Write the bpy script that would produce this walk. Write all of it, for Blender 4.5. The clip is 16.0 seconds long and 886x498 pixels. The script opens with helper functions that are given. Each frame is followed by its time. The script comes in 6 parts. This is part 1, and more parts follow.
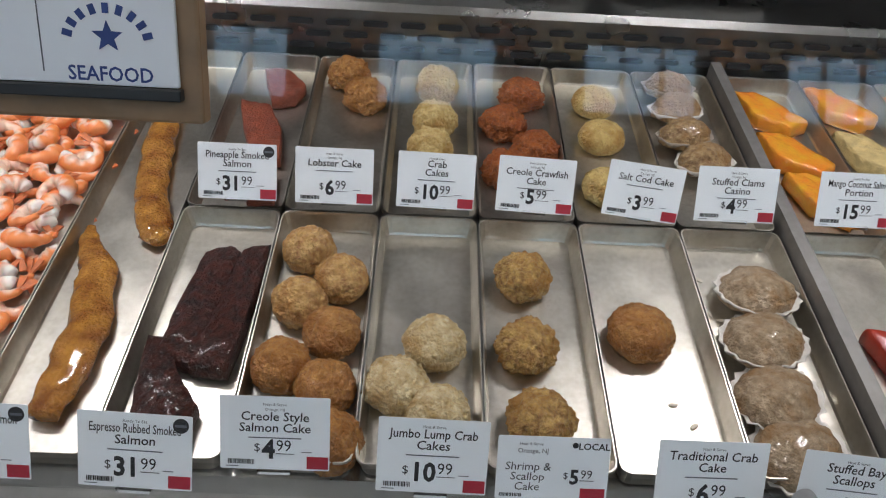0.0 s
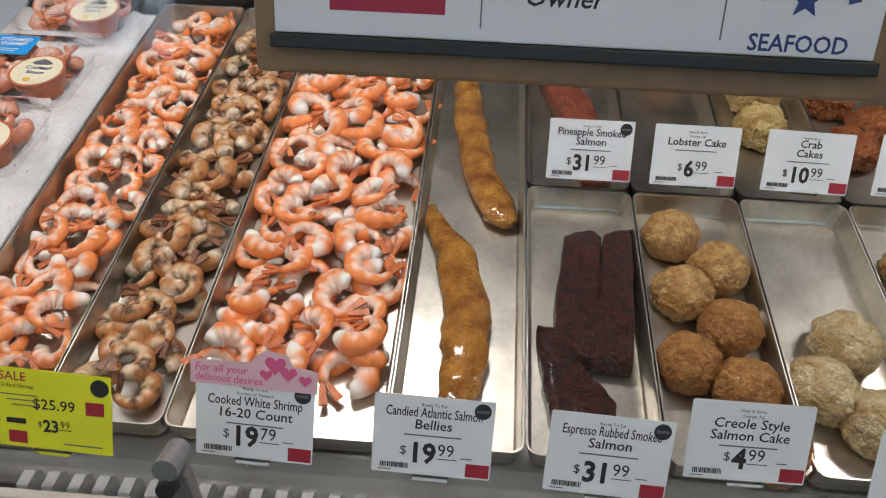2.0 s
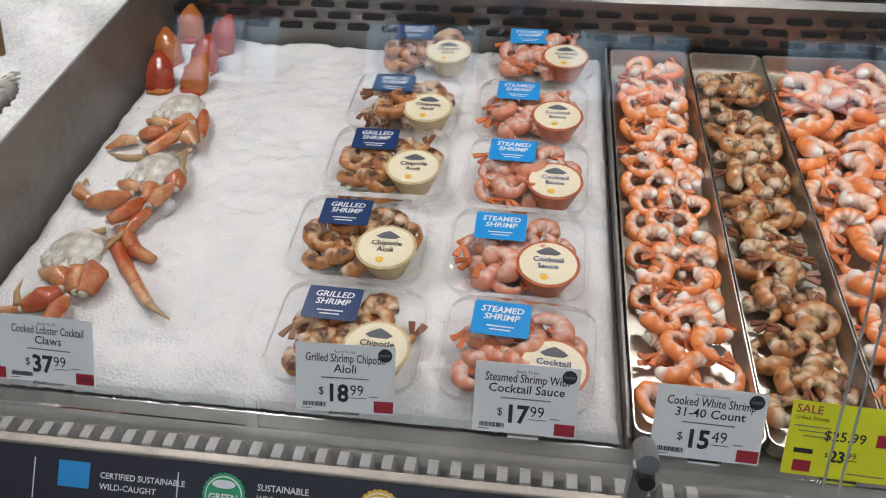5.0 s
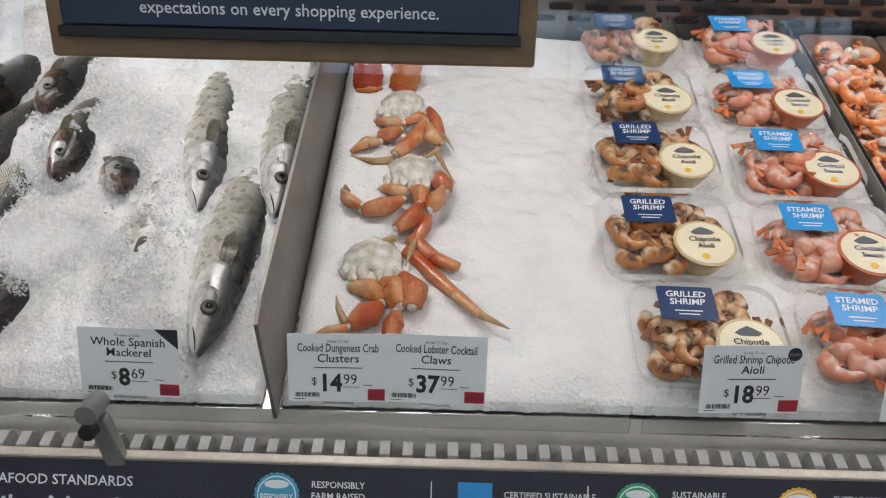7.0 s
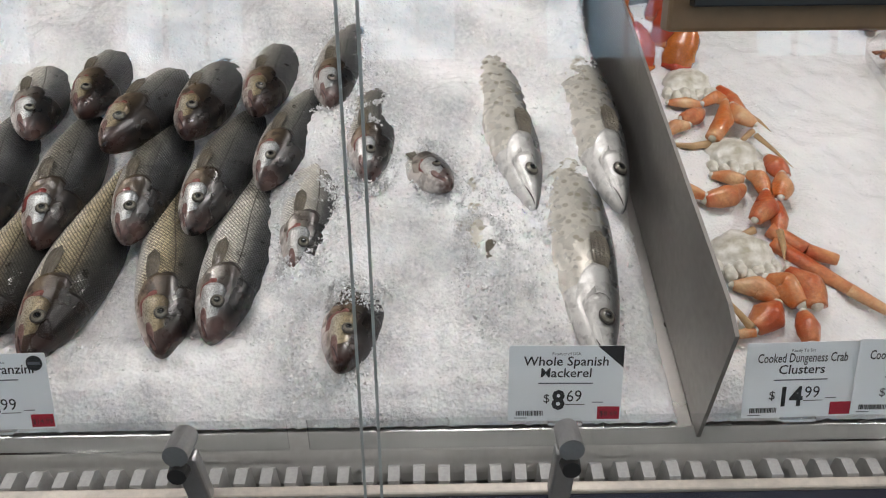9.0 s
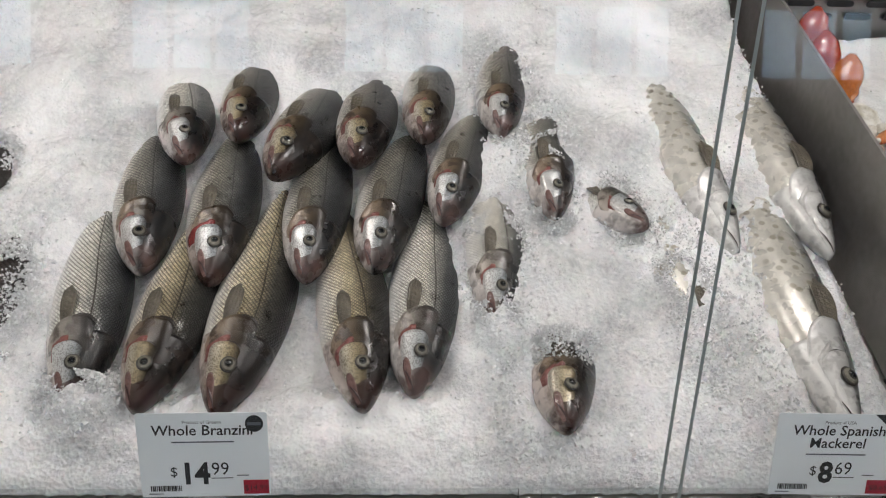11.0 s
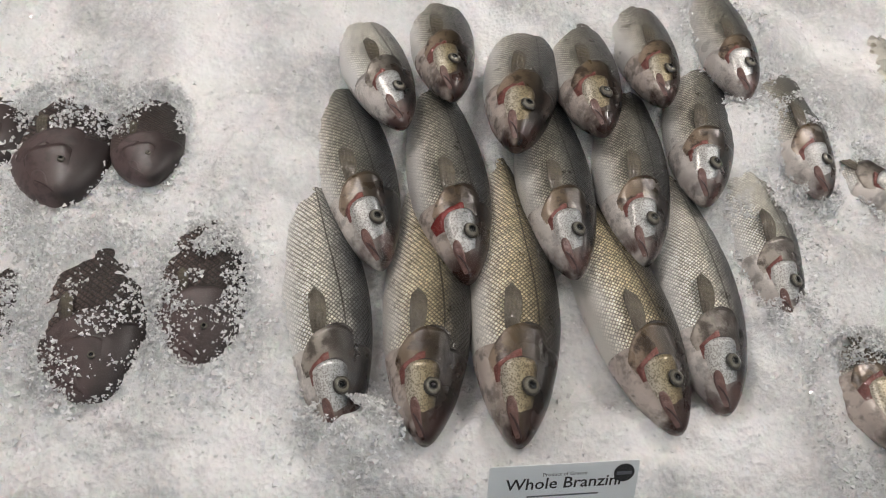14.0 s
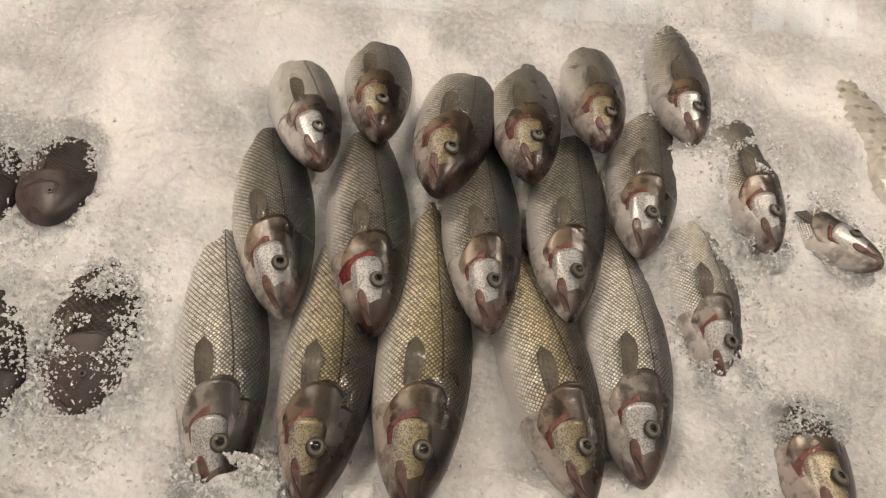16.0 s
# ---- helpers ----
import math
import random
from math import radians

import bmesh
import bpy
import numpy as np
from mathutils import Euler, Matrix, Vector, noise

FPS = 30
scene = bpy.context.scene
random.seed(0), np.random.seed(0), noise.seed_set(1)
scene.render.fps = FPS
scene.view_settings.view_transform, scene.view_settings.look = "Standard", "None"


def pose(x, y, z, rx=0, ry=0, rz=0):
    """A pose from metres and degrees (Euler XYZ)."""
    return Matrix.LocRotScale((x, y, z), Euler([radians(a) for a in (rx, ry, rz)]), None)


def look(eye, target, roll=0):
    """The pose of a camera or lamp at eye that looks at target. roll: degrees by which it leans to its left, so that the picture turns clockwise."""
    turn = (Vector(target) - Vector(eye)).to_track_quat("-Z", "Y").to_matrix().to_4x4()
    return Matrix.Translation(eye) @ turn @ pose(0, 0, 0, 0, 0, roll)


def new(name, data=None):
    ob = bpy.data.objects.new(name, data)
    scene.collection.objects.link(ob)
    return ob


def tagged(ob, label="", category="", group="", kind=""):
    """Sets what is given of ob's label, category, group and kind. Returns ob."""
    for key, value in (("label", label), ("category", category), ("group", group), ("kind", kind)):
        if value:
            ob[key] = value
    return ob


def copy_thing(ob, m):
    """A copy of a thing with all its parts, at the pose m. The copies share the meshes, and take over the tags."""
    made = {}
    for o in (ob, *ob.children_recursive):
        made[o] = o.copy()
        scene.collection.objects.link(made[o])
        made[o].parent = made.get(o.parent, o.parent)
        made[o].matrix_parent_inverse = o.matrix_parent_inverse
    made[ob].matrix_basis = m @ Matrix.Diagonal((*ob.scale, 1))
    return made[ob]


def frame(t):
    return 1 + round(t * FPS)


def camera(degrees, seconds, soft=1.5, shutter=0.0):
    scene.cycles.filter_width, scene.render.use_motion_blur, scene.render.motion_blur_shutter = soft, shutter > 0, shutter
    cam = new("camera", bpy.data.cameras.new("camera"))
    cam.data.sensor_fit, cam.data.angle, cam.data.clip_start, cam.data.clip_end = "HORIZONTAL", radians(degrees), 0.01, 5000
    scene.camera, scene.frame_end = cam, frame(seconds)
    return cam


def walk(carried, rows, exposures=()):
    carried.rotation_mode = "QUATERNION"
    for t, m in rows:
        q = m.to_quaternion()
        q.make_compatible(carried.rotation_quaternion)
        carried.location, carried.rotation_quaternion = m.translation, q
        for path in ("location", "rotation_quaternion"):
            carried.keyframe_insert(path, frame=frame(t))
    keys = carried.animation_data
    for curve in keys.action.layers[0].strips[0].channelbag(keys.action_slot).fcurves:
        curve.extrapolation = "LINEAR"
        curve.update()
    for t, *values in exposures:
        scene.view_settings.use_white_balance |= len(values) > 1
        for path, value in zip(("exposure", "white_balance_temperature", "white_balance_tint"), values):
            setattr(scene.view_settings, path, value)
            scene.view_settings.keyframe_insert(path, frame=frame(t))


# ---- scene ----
cam = camera(62.5, 16.0, soft=1.1)
METRES, EYE, TILT, LEAN, TURN = 3.2, 1.5, -38.0, -3.0, 0.3
ROWS = [
    (0.0, 0.0, 0.0, 0.0, -0.0, 0.0, 0.0),
    (0.5, -0.0222, -0.0094, -0.0018, 0.71, 0.13, -0.22),
    (1.0, -0.0466, -0.0018, -0.0046, 1.86, -0.33, -0.39),
    (1.5, -0.0857, 0.0123, -0.0014, 3.14, -1.29, -0.7),
    (2.0, -0.1213, 0.0155, 0.0035, 4.59, -2.13, -1.04),
    (2.5, -0.1453, 0.0168, 0.0062, 5.84, -2.48, -1.42),
    (3.0, -0.1801, 0.0084, 0.0072, 6.97, -2.07, -1.84),
    (3.5, -0.2319, -0.0087, 0.0061, 8.3, -1.32, -2.26),
    (4.0, -0.2724, -0.0294, -0.0023, 9.47, -0.47, -2.43),
    (6.5, -0.4503, -0.0167, 0.0199, 2.65, -1.39, 0.66),
    (7.0, -0.4949, -0.032, 0.0128, 2.06, -1.97, 1.02),
    (7.5, -0.5376, -0.0237, 0.0122, 2.27, -2.88, 1.92),
    (8.0, -0.5833, 0.0049, 0.0213, 2.23, -4.06, 3.06),
    (10.5, -0.687, -0.0291, 0.0216, -0.88, -1.55, 2.63),
    (11.0, -0.7123, 0.0126, 0.0355, -0.27, -2.38, 1.96),
    (11.5, -0.73, 0.0588, 0.0603, 0.06, -4.62, 1.42),
    (12.0, -0.7457, 0.0734, 0.0627, -0.23, -7.39, 1.22),
    (12.5, -0.7517, 0.0834, 0.0606, -1.29, -10.16, 0.89),
    (13.0, -0.7615, 0.0809, 0.0596, -3.02, -11.28, 0.66),
    (13.5, -0.793, 0.0689, 0.0603, -4.72, -10.94, 0.76),
    (14.0, -0.8154, 0.0554, 0.0601, -6.03, -9.77, 1.07),
    (14.5, -0.7929, 0.0595, 0.0628, -6.71, -8.58, 1.59),
    (15.0, -0.7786, 0.067, 0.0633, -6.38, -7.96, 1.7),
    (15.5, -0.7723, 0.0676, 0.0627, -5.27, -7.64, 1.25),
    (16.0, -0.7808, 0.064, 0.0627, -3.3, -7.22, 0.08),
]
walk(cam, [(t, pose(0, 0, EYE, TILT, LEAN, TURN) @ pose(METRES * x, METRES * y, METRES * z, 90 + pitch, roll, yaw)) for t, x, y, z, yaw, pitch, roll in ROWS],
     exposures=[(0.0, 0.06, 6150, 10), (1.5, 0.0, 6450, 10), (4.0, -0.05, 6350, 10), (6.5, -0.17, 6450, 10), (8.0, -0.08, 6450, 10), (10.5, -0.08, 6500, 10), (11.5, -0.12, 6500, 10), (12.5, -0.12, 6550, 10), (14.0, -0.12, 6700, 11), (15.0, -0.17, 7700, 13), (16.0, -0.15, 8000, 13)])

# ---- world and large lights ----
world = bpy.data.worlds.new("sky")
scene.world = world
world.use_nodes = True
wn = world.node_tree.nodes
sky = wn.new("ShaderNodeTexSky")
sky.sky_type, sky.sun_disc = "NISHITA", False
sky.sun_elevation, sky.sun_rotation = radians(40), radians(200)
wn["Background"].inputs["Strength"].default_value = 0.12
world.node_tree.links.new(sky.outputs["Color"], wn["Background"].inputs["Color"])


def area_lamp(name, place, aim, size_x, size_y, watts, colour):
    data = bpy.data.lights.new(name, "AREA")
    data.shape, data.size, data.size_y, data.energy, data.color = "RECTANGLE", size_x, size_y, watts, colour
    ob = new(name, data)
    ob.matrix_world = look(place, aim)
    return ob


# LED strips under the canopy of the case, and the linear lights of the shop ceiling
# lamp lengths and places are made up, so that shadows fall to the right
for cx in (-3.05, -1.85, -0.62, 0.75):
    area_lamp("case_strip_light", (cx, 0.98, 1.965), (cx, 0.86, 0.9), 0.42, 0.05, 6.4, (1.0, 0.948, 0.92))
for lx in (-4.2, -1.7, 0.8, 3.3):
    area_lamp("ceiling_strip_light", (lx, -3.3, 4.08), (lx, -3.3, 0), 0.10, 6.0, 24.0, (1.0, 0.96, 0.92))

# ---- materials ----
def shader(name, base, rough=0.5, metal=0.0, vary=0.12, scale=30.0, bump=0.0, bump_scale=200.0, coat=0.0, spec=0.5, second=None, amount=0.5, sss=0.0, rough_vary=0.0, dist=0.004, brown=None):
    """A principled material whose colour varies at two scales, with a fine relief."""
    m = bpy.data.materials.new(name)
    m.use_nodes = True
    nt = m.node_tree
    p = nt.nodes["Principled BSDF"]
    co = nt.nodes.new("ShaderNodeTexCoord")
    big, fine = nt.nodes.new("ShaderNodeTexNoise"), nt.nodes.new("ShaderNodeTexNoise")
    big.inputs["Scale"].default_value, fine.inputs["Scale"].default_value = scale, scale * 9
    big.inputs["Detail"].default_value = 4
    for n in (big, fine):
        nt.links.new(co.outputs["Object"], n.inputs["Vector"])
    ramp = nt.nodes.new("ShaderNodeValToRGB")
    ramp.color_ramp.elements[0].position, ramp.color_ramp.elements[1].position = 0.5 - amount * 0.5, 0.5 + amount * 0.35
    dark = second or tuple(c * (1 - vary * 2) for c in base)
    ramp.color_ramp.elements[0].color, ramp.color_ramp.elements[1].color = (*dark, 1), (*base, 1)
    nt.links.new(big.outputs["Fac"], ramp.inputs["Fac"])
    grain = nt.nodes.new("ShaderNodeMix")
    grain.data_type, grain.blend_type = "RGBA", "OVERLAY"
    grain.inputs["Factor"].default_value = vary * 1.5
    nt.links.new(ramp.outputs["Color"], grain.inputs["A"])
    nt.links.new(fine.outputs["Fac"], grain.inputs["B"])
    colour = grain.outputs["Result"]
    if brown:
        # broad browned patches over the crumb
        bn, br, bm_ = nt.nodes.new("ShaderNodeTexNoise"), nt.nodes.new("ShaderNodeMapRange"), nt.nodes.new("ShaderNodeMix")
        bn.inputs["Scale"].default_value, bn.inputs["Detail"].default_value = 34, 4
        nt.links.new(co.outputs["Object"], bn.inputs["Vector"])
        br.inputs["From Min"].default_value, br.inputs["From Max"].default_value = 0.46, 0.66
        nt.links.new(bn.outputs["Fac"], br.inputs["Value"])
        bm_.data_type = "RGBA"
        nt.links.new(br.outputs["Result"], bm_.inputs["Factor"])
        nt.links.new(colour, bm_.inputs["A"])
        bm_.inputs["B"].default_value = (*brown, 1)
        colour = bm_.outputs["Result"]
    nt.links.new(colour, p.inputs["Base Color"])
    p.inputs["Roughness"].default_value, p.inputs["Metallic"].default_value = rough, metal
    p.inputs["Coat Weight"].default_value, p.inputs["Coat Roughness"].default_value = coat, 0.08
    p.inputs["Specular IOR Level"].default_value = spec
    if sss:
        p.inputs["Subsurface Weight"].default_value, p.inputs["Subsurface Scale"].default_value = sss, 0.006
    if rough_vary:
        mr = nt.nodes.new("ShaderNodeMapRange")
        mr.inputs["To Min"].default_value, mr.inputs["To Max"].default_value = max(0.02, rough - rough_vary), rough + rough_vary
        nt.links.new(big.outputs["Fac"], mr.inputs["Value"])
        nt.links.new(mr.outputs["Result"], p.inputs["Roughness"])
    if bump:
        b, n = nt.nodes.new("ShaderNodeBump"), nt.nodes.new("ShaderNodeTexNoise")
        n.inputs["Scale"].default_value, n.inputs["Detail"].default_value = bump_scale, 5
        nt.links.new(co.outputs["Object"], n.inputs["Vector"])
        b.inputs["Strength"].default_value, b.inputs["Distance"].default_value = bump, dist
        nt.links.new(n.outputs["Fac"], b.inputs["Height"])
        nt.links.new(b.outputs["Normal"], p.inputs["Normal"])
    return m


def plain(name, base, rough=0.5, metal=0.0, emit=0.0):
    m = bpy.data.materials.new(name)
    m.use_nodes = True
    p = m.node_tree.nodes["Principled BSDF"]
    p.inputs["Base Color"].default_value, p.inputs["Roughness"].default_value, p.inputs["Metallic"].default_value = (*base, 1), rough, metal
    if emit:
        p.inputs["Emission Color"].default_value, p.inputs["Emission Strength"].default_value = (*base, 1), emit
    return m


def clear(name, tint=(1, 1, 1), ior=1.45, gloss=0.03):
    """Thin clear sheet: Fresnel gloss over clear."""
    m = bpy.data.materials.new(name)
    m.use_nodes = True
    nt = m.node_tree
    nt.nodes.remove(nt.nodes["Principled BSDF"])
    t, g, mix, f = (nt.nodes.new("ShaderNode" + k) for k in ("BsdfTransparent", "BsdfGlossy", "MixShader", "Fresnel"))
    t.inputs["Color"].default_value, g.inputs["Roughness"].default_value, f.inputs["IOR"].default_value = (*tint, 1), gloss, ior
    nt.links.new(f.outputs[0], mix.inputs[0])
    nt.links.new(t.outputs[0], mix.inputs[1])
    nt.links.new(g.outputs[0], mix.inputs[2])
    nt.links.new(mix.outputs[0], nt.nodes["Material Output"].inputs["Surface"])
    return m


STEEL = shader("brushed_steel", (0.56, 0.55, 0.53), 0.30, 1.0, 0.07, 9, 0.05, 90, rough_vary=0.10)
TRAY = shader("tray_steel", (0.71, 0.67, 0.59), 0.36, 1.0, 0.16, 14, 0.30, 24, rough_vary=0.10)
DARK_STEEL = shader("dull_steel", (0.42, 0.42, 0.42), 0.45, 1.0, 0.08, 12, 0.05, 120)
ALU = shader("cast_aluminium", (0.50, 0.50, 0.50), 0.42, 0.9, 0.08, 40, 0.1, 300)
GUTTER_METAL = shader("satin_gutter_metal", (0.60, 0.60, 0.58), 0.5, 0.55, 0.1, 14, 0.1, 60)
SLOT_SHADE = plain("slot_shade", (0.012, 0.012, 0.013), 0.7)
RUBBER = plain("black_rubber", (0.02, 0.02, 0.02), 0.45)
WHITE_PAINT = shader("white_paint", (0.80, 0.79, 0.76), 0.55, 0, 0.04, 4)
GREY_FLOOR = shader("polished_concrete", (0.24, 0.22, 0.20), 0.30, 0, 0.12, 2.5)
WOOD = shader("oak", (0.30, 0.19, 0.10), 0.5, 0, 0.2, 6, 0.15, 60)
NAVY = shader("navy_panel", (0.016, 0.014, 0.030), 0.4, 0, 0.05, 6)
NAVY_SIGN = shader("navy_sign_face", (0.020, 0.028, 0.075), 0.35, 0, 0.05, 5)
SIGN_WHITE = shader("sign_white", (0.84, 0.87, 0.91), 0.35, 0, 0.03, 5)
PAPER = shader("tag_paper", (0.84, 0.88, 0.90), 0.45, 0, 0.02, 12)
YELLOW = shader("yellow_card", (0.85, 0.87, 0.02), 0.45, 0, 0.03, 12)
RED = shader("red_sticker", (0.42, 0.02, 0.04), 0.5, 0, 0.10, 60)
MAROON = plain("maroon_band", (0.25, 0.015, 0.05), 0.5)
INK = plain("black_ink", (0.02, 0.02, 0.022), 0.6)
GREY_INK = plain("grey_ink", (0.12, 0.13, 0.15), 0.6)
RED_INK = plain("crimson_ink", (0.42, 0.03, 0.08), 0.6)
BLUE_INK = plain("blue_ink", (0.03, 0.06, 0.22), 0.6)
PINK = plain("pink_card", (0.80, 0.52, 0.58), 0.5)
HOT_PINK = plain("hot_pink_print", (0.75, 0.12, 0.30), 0.5)
CREAM = plain("cream_label", (0.78, 0.72, 0.55), 0.4)
BLUE = plain("blue_label", (0.02, 0.30, 0.72), 0.35)
LABEL_NAVY = plain("navy_label", (0.015, 0.045, 0.14), 0.35)
GREEN = plain("green_badge", (0.03, 0.36, 0.17), 0.5)
GOLD = plain("yellow_badge", (0.80, 0.50, 0.06), 0.5)
RED_BADGE = plain("red_badge", (0.60, 0.02, 0.06), 0.5)
AQUA = plain("aqua_badge", (0.05, 0.35, 0.55), 0.5)
GLASS = clear("case_glass", (0.985, 0.99, 0.988), 1.38, 0.0)
ACRYLIC = clear("clear_acrylic", (0.95, 0.96, 0.96), 1.25, 0.03)
FILM = clear("clear_plastic", (0.985, 0.987, 0.987), 1.25, 0.08)
LAMP_WHITE = plain("lamp_diffuser", (1.0, 0.95, 0.88), 0.5, 0, 9.0)


def ice_material(name, low, middle, high, grain_low, grain_high):
    """Wet crushed ice: white clumps and grey clear patches, with a crystal grain."""
    m = bpy.data.materials.new(name)
    m.use_nodes = True
    nt = m.node_tree
    L = nt.links.new
    p = nt.nodes["Principled BSDF"]
    co = nt.nodes.new("ShaderNodeTexCoord")
    patch, grit, cell = nt.nodes.new("ShaderNodeTexNoise"), nt.nodes.new("ShaderNodeTexNoise"), nt.nodes.new("ShaderNodeTexVoronoi")
    patch.inputs["Scale"].default_value, patch.inputs["Detail"].default_value, patch.inputs["Roughness"].default_value = 6.0, 9, 0.62
    grit.inputs["Scale"].default_value, grit.inputs["Detail"].default_value, grit.inputs["Roughness"].default_value = 170, 6, 0.7
    cell.inputs["Scale"].default_value = 230
    for n in (patch, grit, cell):
        L(co.outputs["Object"], n.inputs["Vector"])
    ramp = nt.nodes.new("ShaderNodeValToRGB")
    e = ramp.color_ramp.elements
    e[0].position, e[0].color = 0.32, (*low, 1)
    e[1].position, e[1].color = 0.62, (*high, 1)
    n = e.new(0.47)
    n.color = (*middle, 1)
    L(patch.outputs["Fac"], ramp.inputs["Fac"])
    g = nt.nodes.new("ShaderNodeValToRGB")
    g.color_ramp.elements[0].position, g.color_ramp.elements[0].color = 0.34, (0.62, 0.63, 0.65, 1)
    g.color_ramp.elements[1].position, g.color_ramp.elements[1].color = 0.62, (1.0, 1.0, 1.0, 1)
    L(grit.outputs["Fac"], g.inputs["Fac"])
    mx = nt.nodes.new("ShaderNodeMix")
    mx.data_type, mx.blend_type = "RGBA", "MULTIPLY"
    zone, zr = nt.nodes.new("ShaderNodeTexNoise"), nt.nodes.new("ShaderNodeMapRange")
    zone.inputs["Scale"].default_value, zone.inputs["Detail"].default_value = 9.0, 4
    L(co.outputs["Object"], zone.inputs["Vector"])
    zr.inputs["From Min"].default_value, zr.inputs["From Max"].default_value = 0.42, 0.62
    zr.inputs["To Min"].default_value, zr.inputs["To Max"].default_value = grain_low, grain_high
    L(zone.outputs["Fac"], zr.inputs["Value"])
    L(zr.outputs["Result"], mx.inputs["Factor"])
    L(ramp.outputs["Color"], mx.inputs["A"])
    L(g.outputs["Color"], mx.inputs["B"])
    L(mx.outputs["Result"], p.inputs["Base Color"])
    p.inputs["Roughness"].default_value = 0.25
    p.inputs["Subsurface Weight"].default_value, p.inputs["Subsurface Scale"].default_value = 0.08, 0.006
    b1, b2 = nt.nodes.new("ShaderNodeBump"), nt.nodes.new("ShaderNodeBump")
    b1.inputs["Distance"].default_value = 0.008
    L(zr.outputs["Result"], b1.inputs["Strength"])
    b2.inputs["Strength"].default_value, b2.inputs["Distance"].default_value = 0.4, 0.003
    L(grit.outputs["Fac"], b1.inputs["Height"])
    L(cell.outputs["Distance"], b2.inputs["Height"])
    L(b1.outputs["Normal"], b2.inputs["Normal"])
    L(b2.outputs["Normal"], p.inputs["Normal"])
    return m


ICE = ice_material("crushed_ice", (0.76, 0.762, 0.765), (0.87, 0.87, 0.87), (0.925, 0.925, 0.923), 0.28, 0.85)
SHAVED_ICE = ice_material("shaved_ice", (0.73, 0.732, 0.735), (0.785, 0.785, 0.785), (0.83, 0.83, 0.828), 0.10, 0.35)


def crystal_material():
    """Wet clear crystals: white, with light passing through."""
    m = bpy.data.materials.new("ice_crystal")
    m.use_nodes = True
    p = m.node_tree.nodes["Principled BSDF"]
    info = m.node_tree.nodes.new("ShaderNodeNewGeometry")
    mr = m.node_tree.nodes.new("ShaderNodeMapRange")
    mr.inputs["To Min"].default_value, mr.inputs["To Max"].default_value = 0.05, 0.35
    m.node_tree.links.new(info.outputs["Random Per Island"], mr.inputs["Value"])
    m.node_tree.links.new(mr.outputs["Result"], p.inputs["Roughness"])
    p.inputs["Base Color"].default_value, p.inputs["IOR"].default_value = (0.93, 0.935, 0.94, 1), 1.31
    p.inputs["Transmission Weight"].default_value = 0.25
    return m


CRYSTAL = crystal_material()

# ---- building helpers ----
def mesh_from(bm, name, material=None, smooth=False):
    me = bpy.data.meshes.new(name)
    bmesh.ops.recalc_face_normals(bm, faces=bm.faces)
    for f in bm.faces:
        f.smooth = smooth
    bm.to_mesh(me)
    bm.free()
    if material:
        me.materials.append(material)
    return me


def part(name, bm, material, parent=None, label="", smooth=False):
    """Links a bmesh (or a mesh) as one object under a thing or a part."""
    me = bm if isinstance(bm, bpy.types.Mesh) else mesh_from(bm, name, material, smooth)
    ob = new(name, me)
    if parent is not None:
        ob.parent = parent
    if label:
        ob["label"] = label
    return ob


def box(x0, x1, y0, y1, z0, z1, bevel=0.0, bm=None):
    own = bm is None
    bm = bm or bmesh.new()
    r = bmesh.ops.create_cube(bm, size=1.0)
    bmesh.ops.scale(bm, vec=(x1 - x0, y1 - y0, z1 - z0), verts=r["verts"])
    bmesh.ops.translate(bm, vec=((x0 + x1) / 2, (y0 + y1) / 2, (z0 + z1) / 2), verts=r["verts"])
    if bevel:
        es = {e for v in r["verts"] for e in v.link_edges}
        bmesh.ops.bevel(bm, geom=list(es), offset=bevel, segments=2, affect="EDGES", profile=0.5)
    return bm


def prism(points, h, z=0.0, bm=None):
    """A flat outline in x and y, raised from z by h."""
    bm = bm or bmesh.new()
    a = [bm.verts.new((x, y, z)) for x, y in points]
    b = [bm.verts.new((x, y, z + h)) for x, y in points]
    bm.faces.new(a[::-1])
    bm.faces.new(b)
    n = len(a)
    for i in range(n):
        bm.faces.new((a[i], a[(i + 1) % n], b[(i + 1) % n], b[i]))
    return bm


def round_rect(w, d, r, n=5, cx=0.0, cy=0.0):
    pts = []
    for k, (sx, sy) in enumerate(((1, 1), (-1, 1), (-1, -1), (1, -1))):
        for i in range(n + 1):
            a = math.pi / 2 * (k + i / n)
            pts.append((cx + sx * (w / 2 - r) + r * math.cos(a), cy + sy * (d / 2 - r) + r * math.sin(a)))
    return pts


def disc(r, n=28, cx=0.0, cy=0.0, wave=0.0, waves=0):
    return [(cx + (r + wave * math.cos(waves * 2 * math.pi * i / n)) * math.cos(2 * math.pi * i / n), cy + (r + wave * math.cos(waves * 2 * math.pi * i / n)) * math.sin(2 * math.pi * i / n)) for i in range(n)]


def cyl(r0, r1, h, n=20, bm=None, m=None):
    bm = bm or bmesh.new()
    bmesh.ops.create_cone(bm, cap_ends=True, segments=n, radius1=r0, radius2=r1, depth=h, matrix=(m or Matrix()) @ Matrix.Translation((0, 0, h / 2)))
    return bm


def thing(name, m=None, label="", category="", group="", kind=""):
    ob = new(name)
    ob.empty_display_size = 0.02
    if m is not None:
        ob.matrix_world = m
    return tagged(ob, label, category, group, kind)


def structure(name, bm, material, label, smooth=False):
    return tagged(part(name, bm, material, None, "", smooth), label, "", "", "structure")


SLOPE = 0.12


def deck(y):
    """Height of the sloped deck of the case."""
    return 0.862 + SLOPE * (y - 0.7)


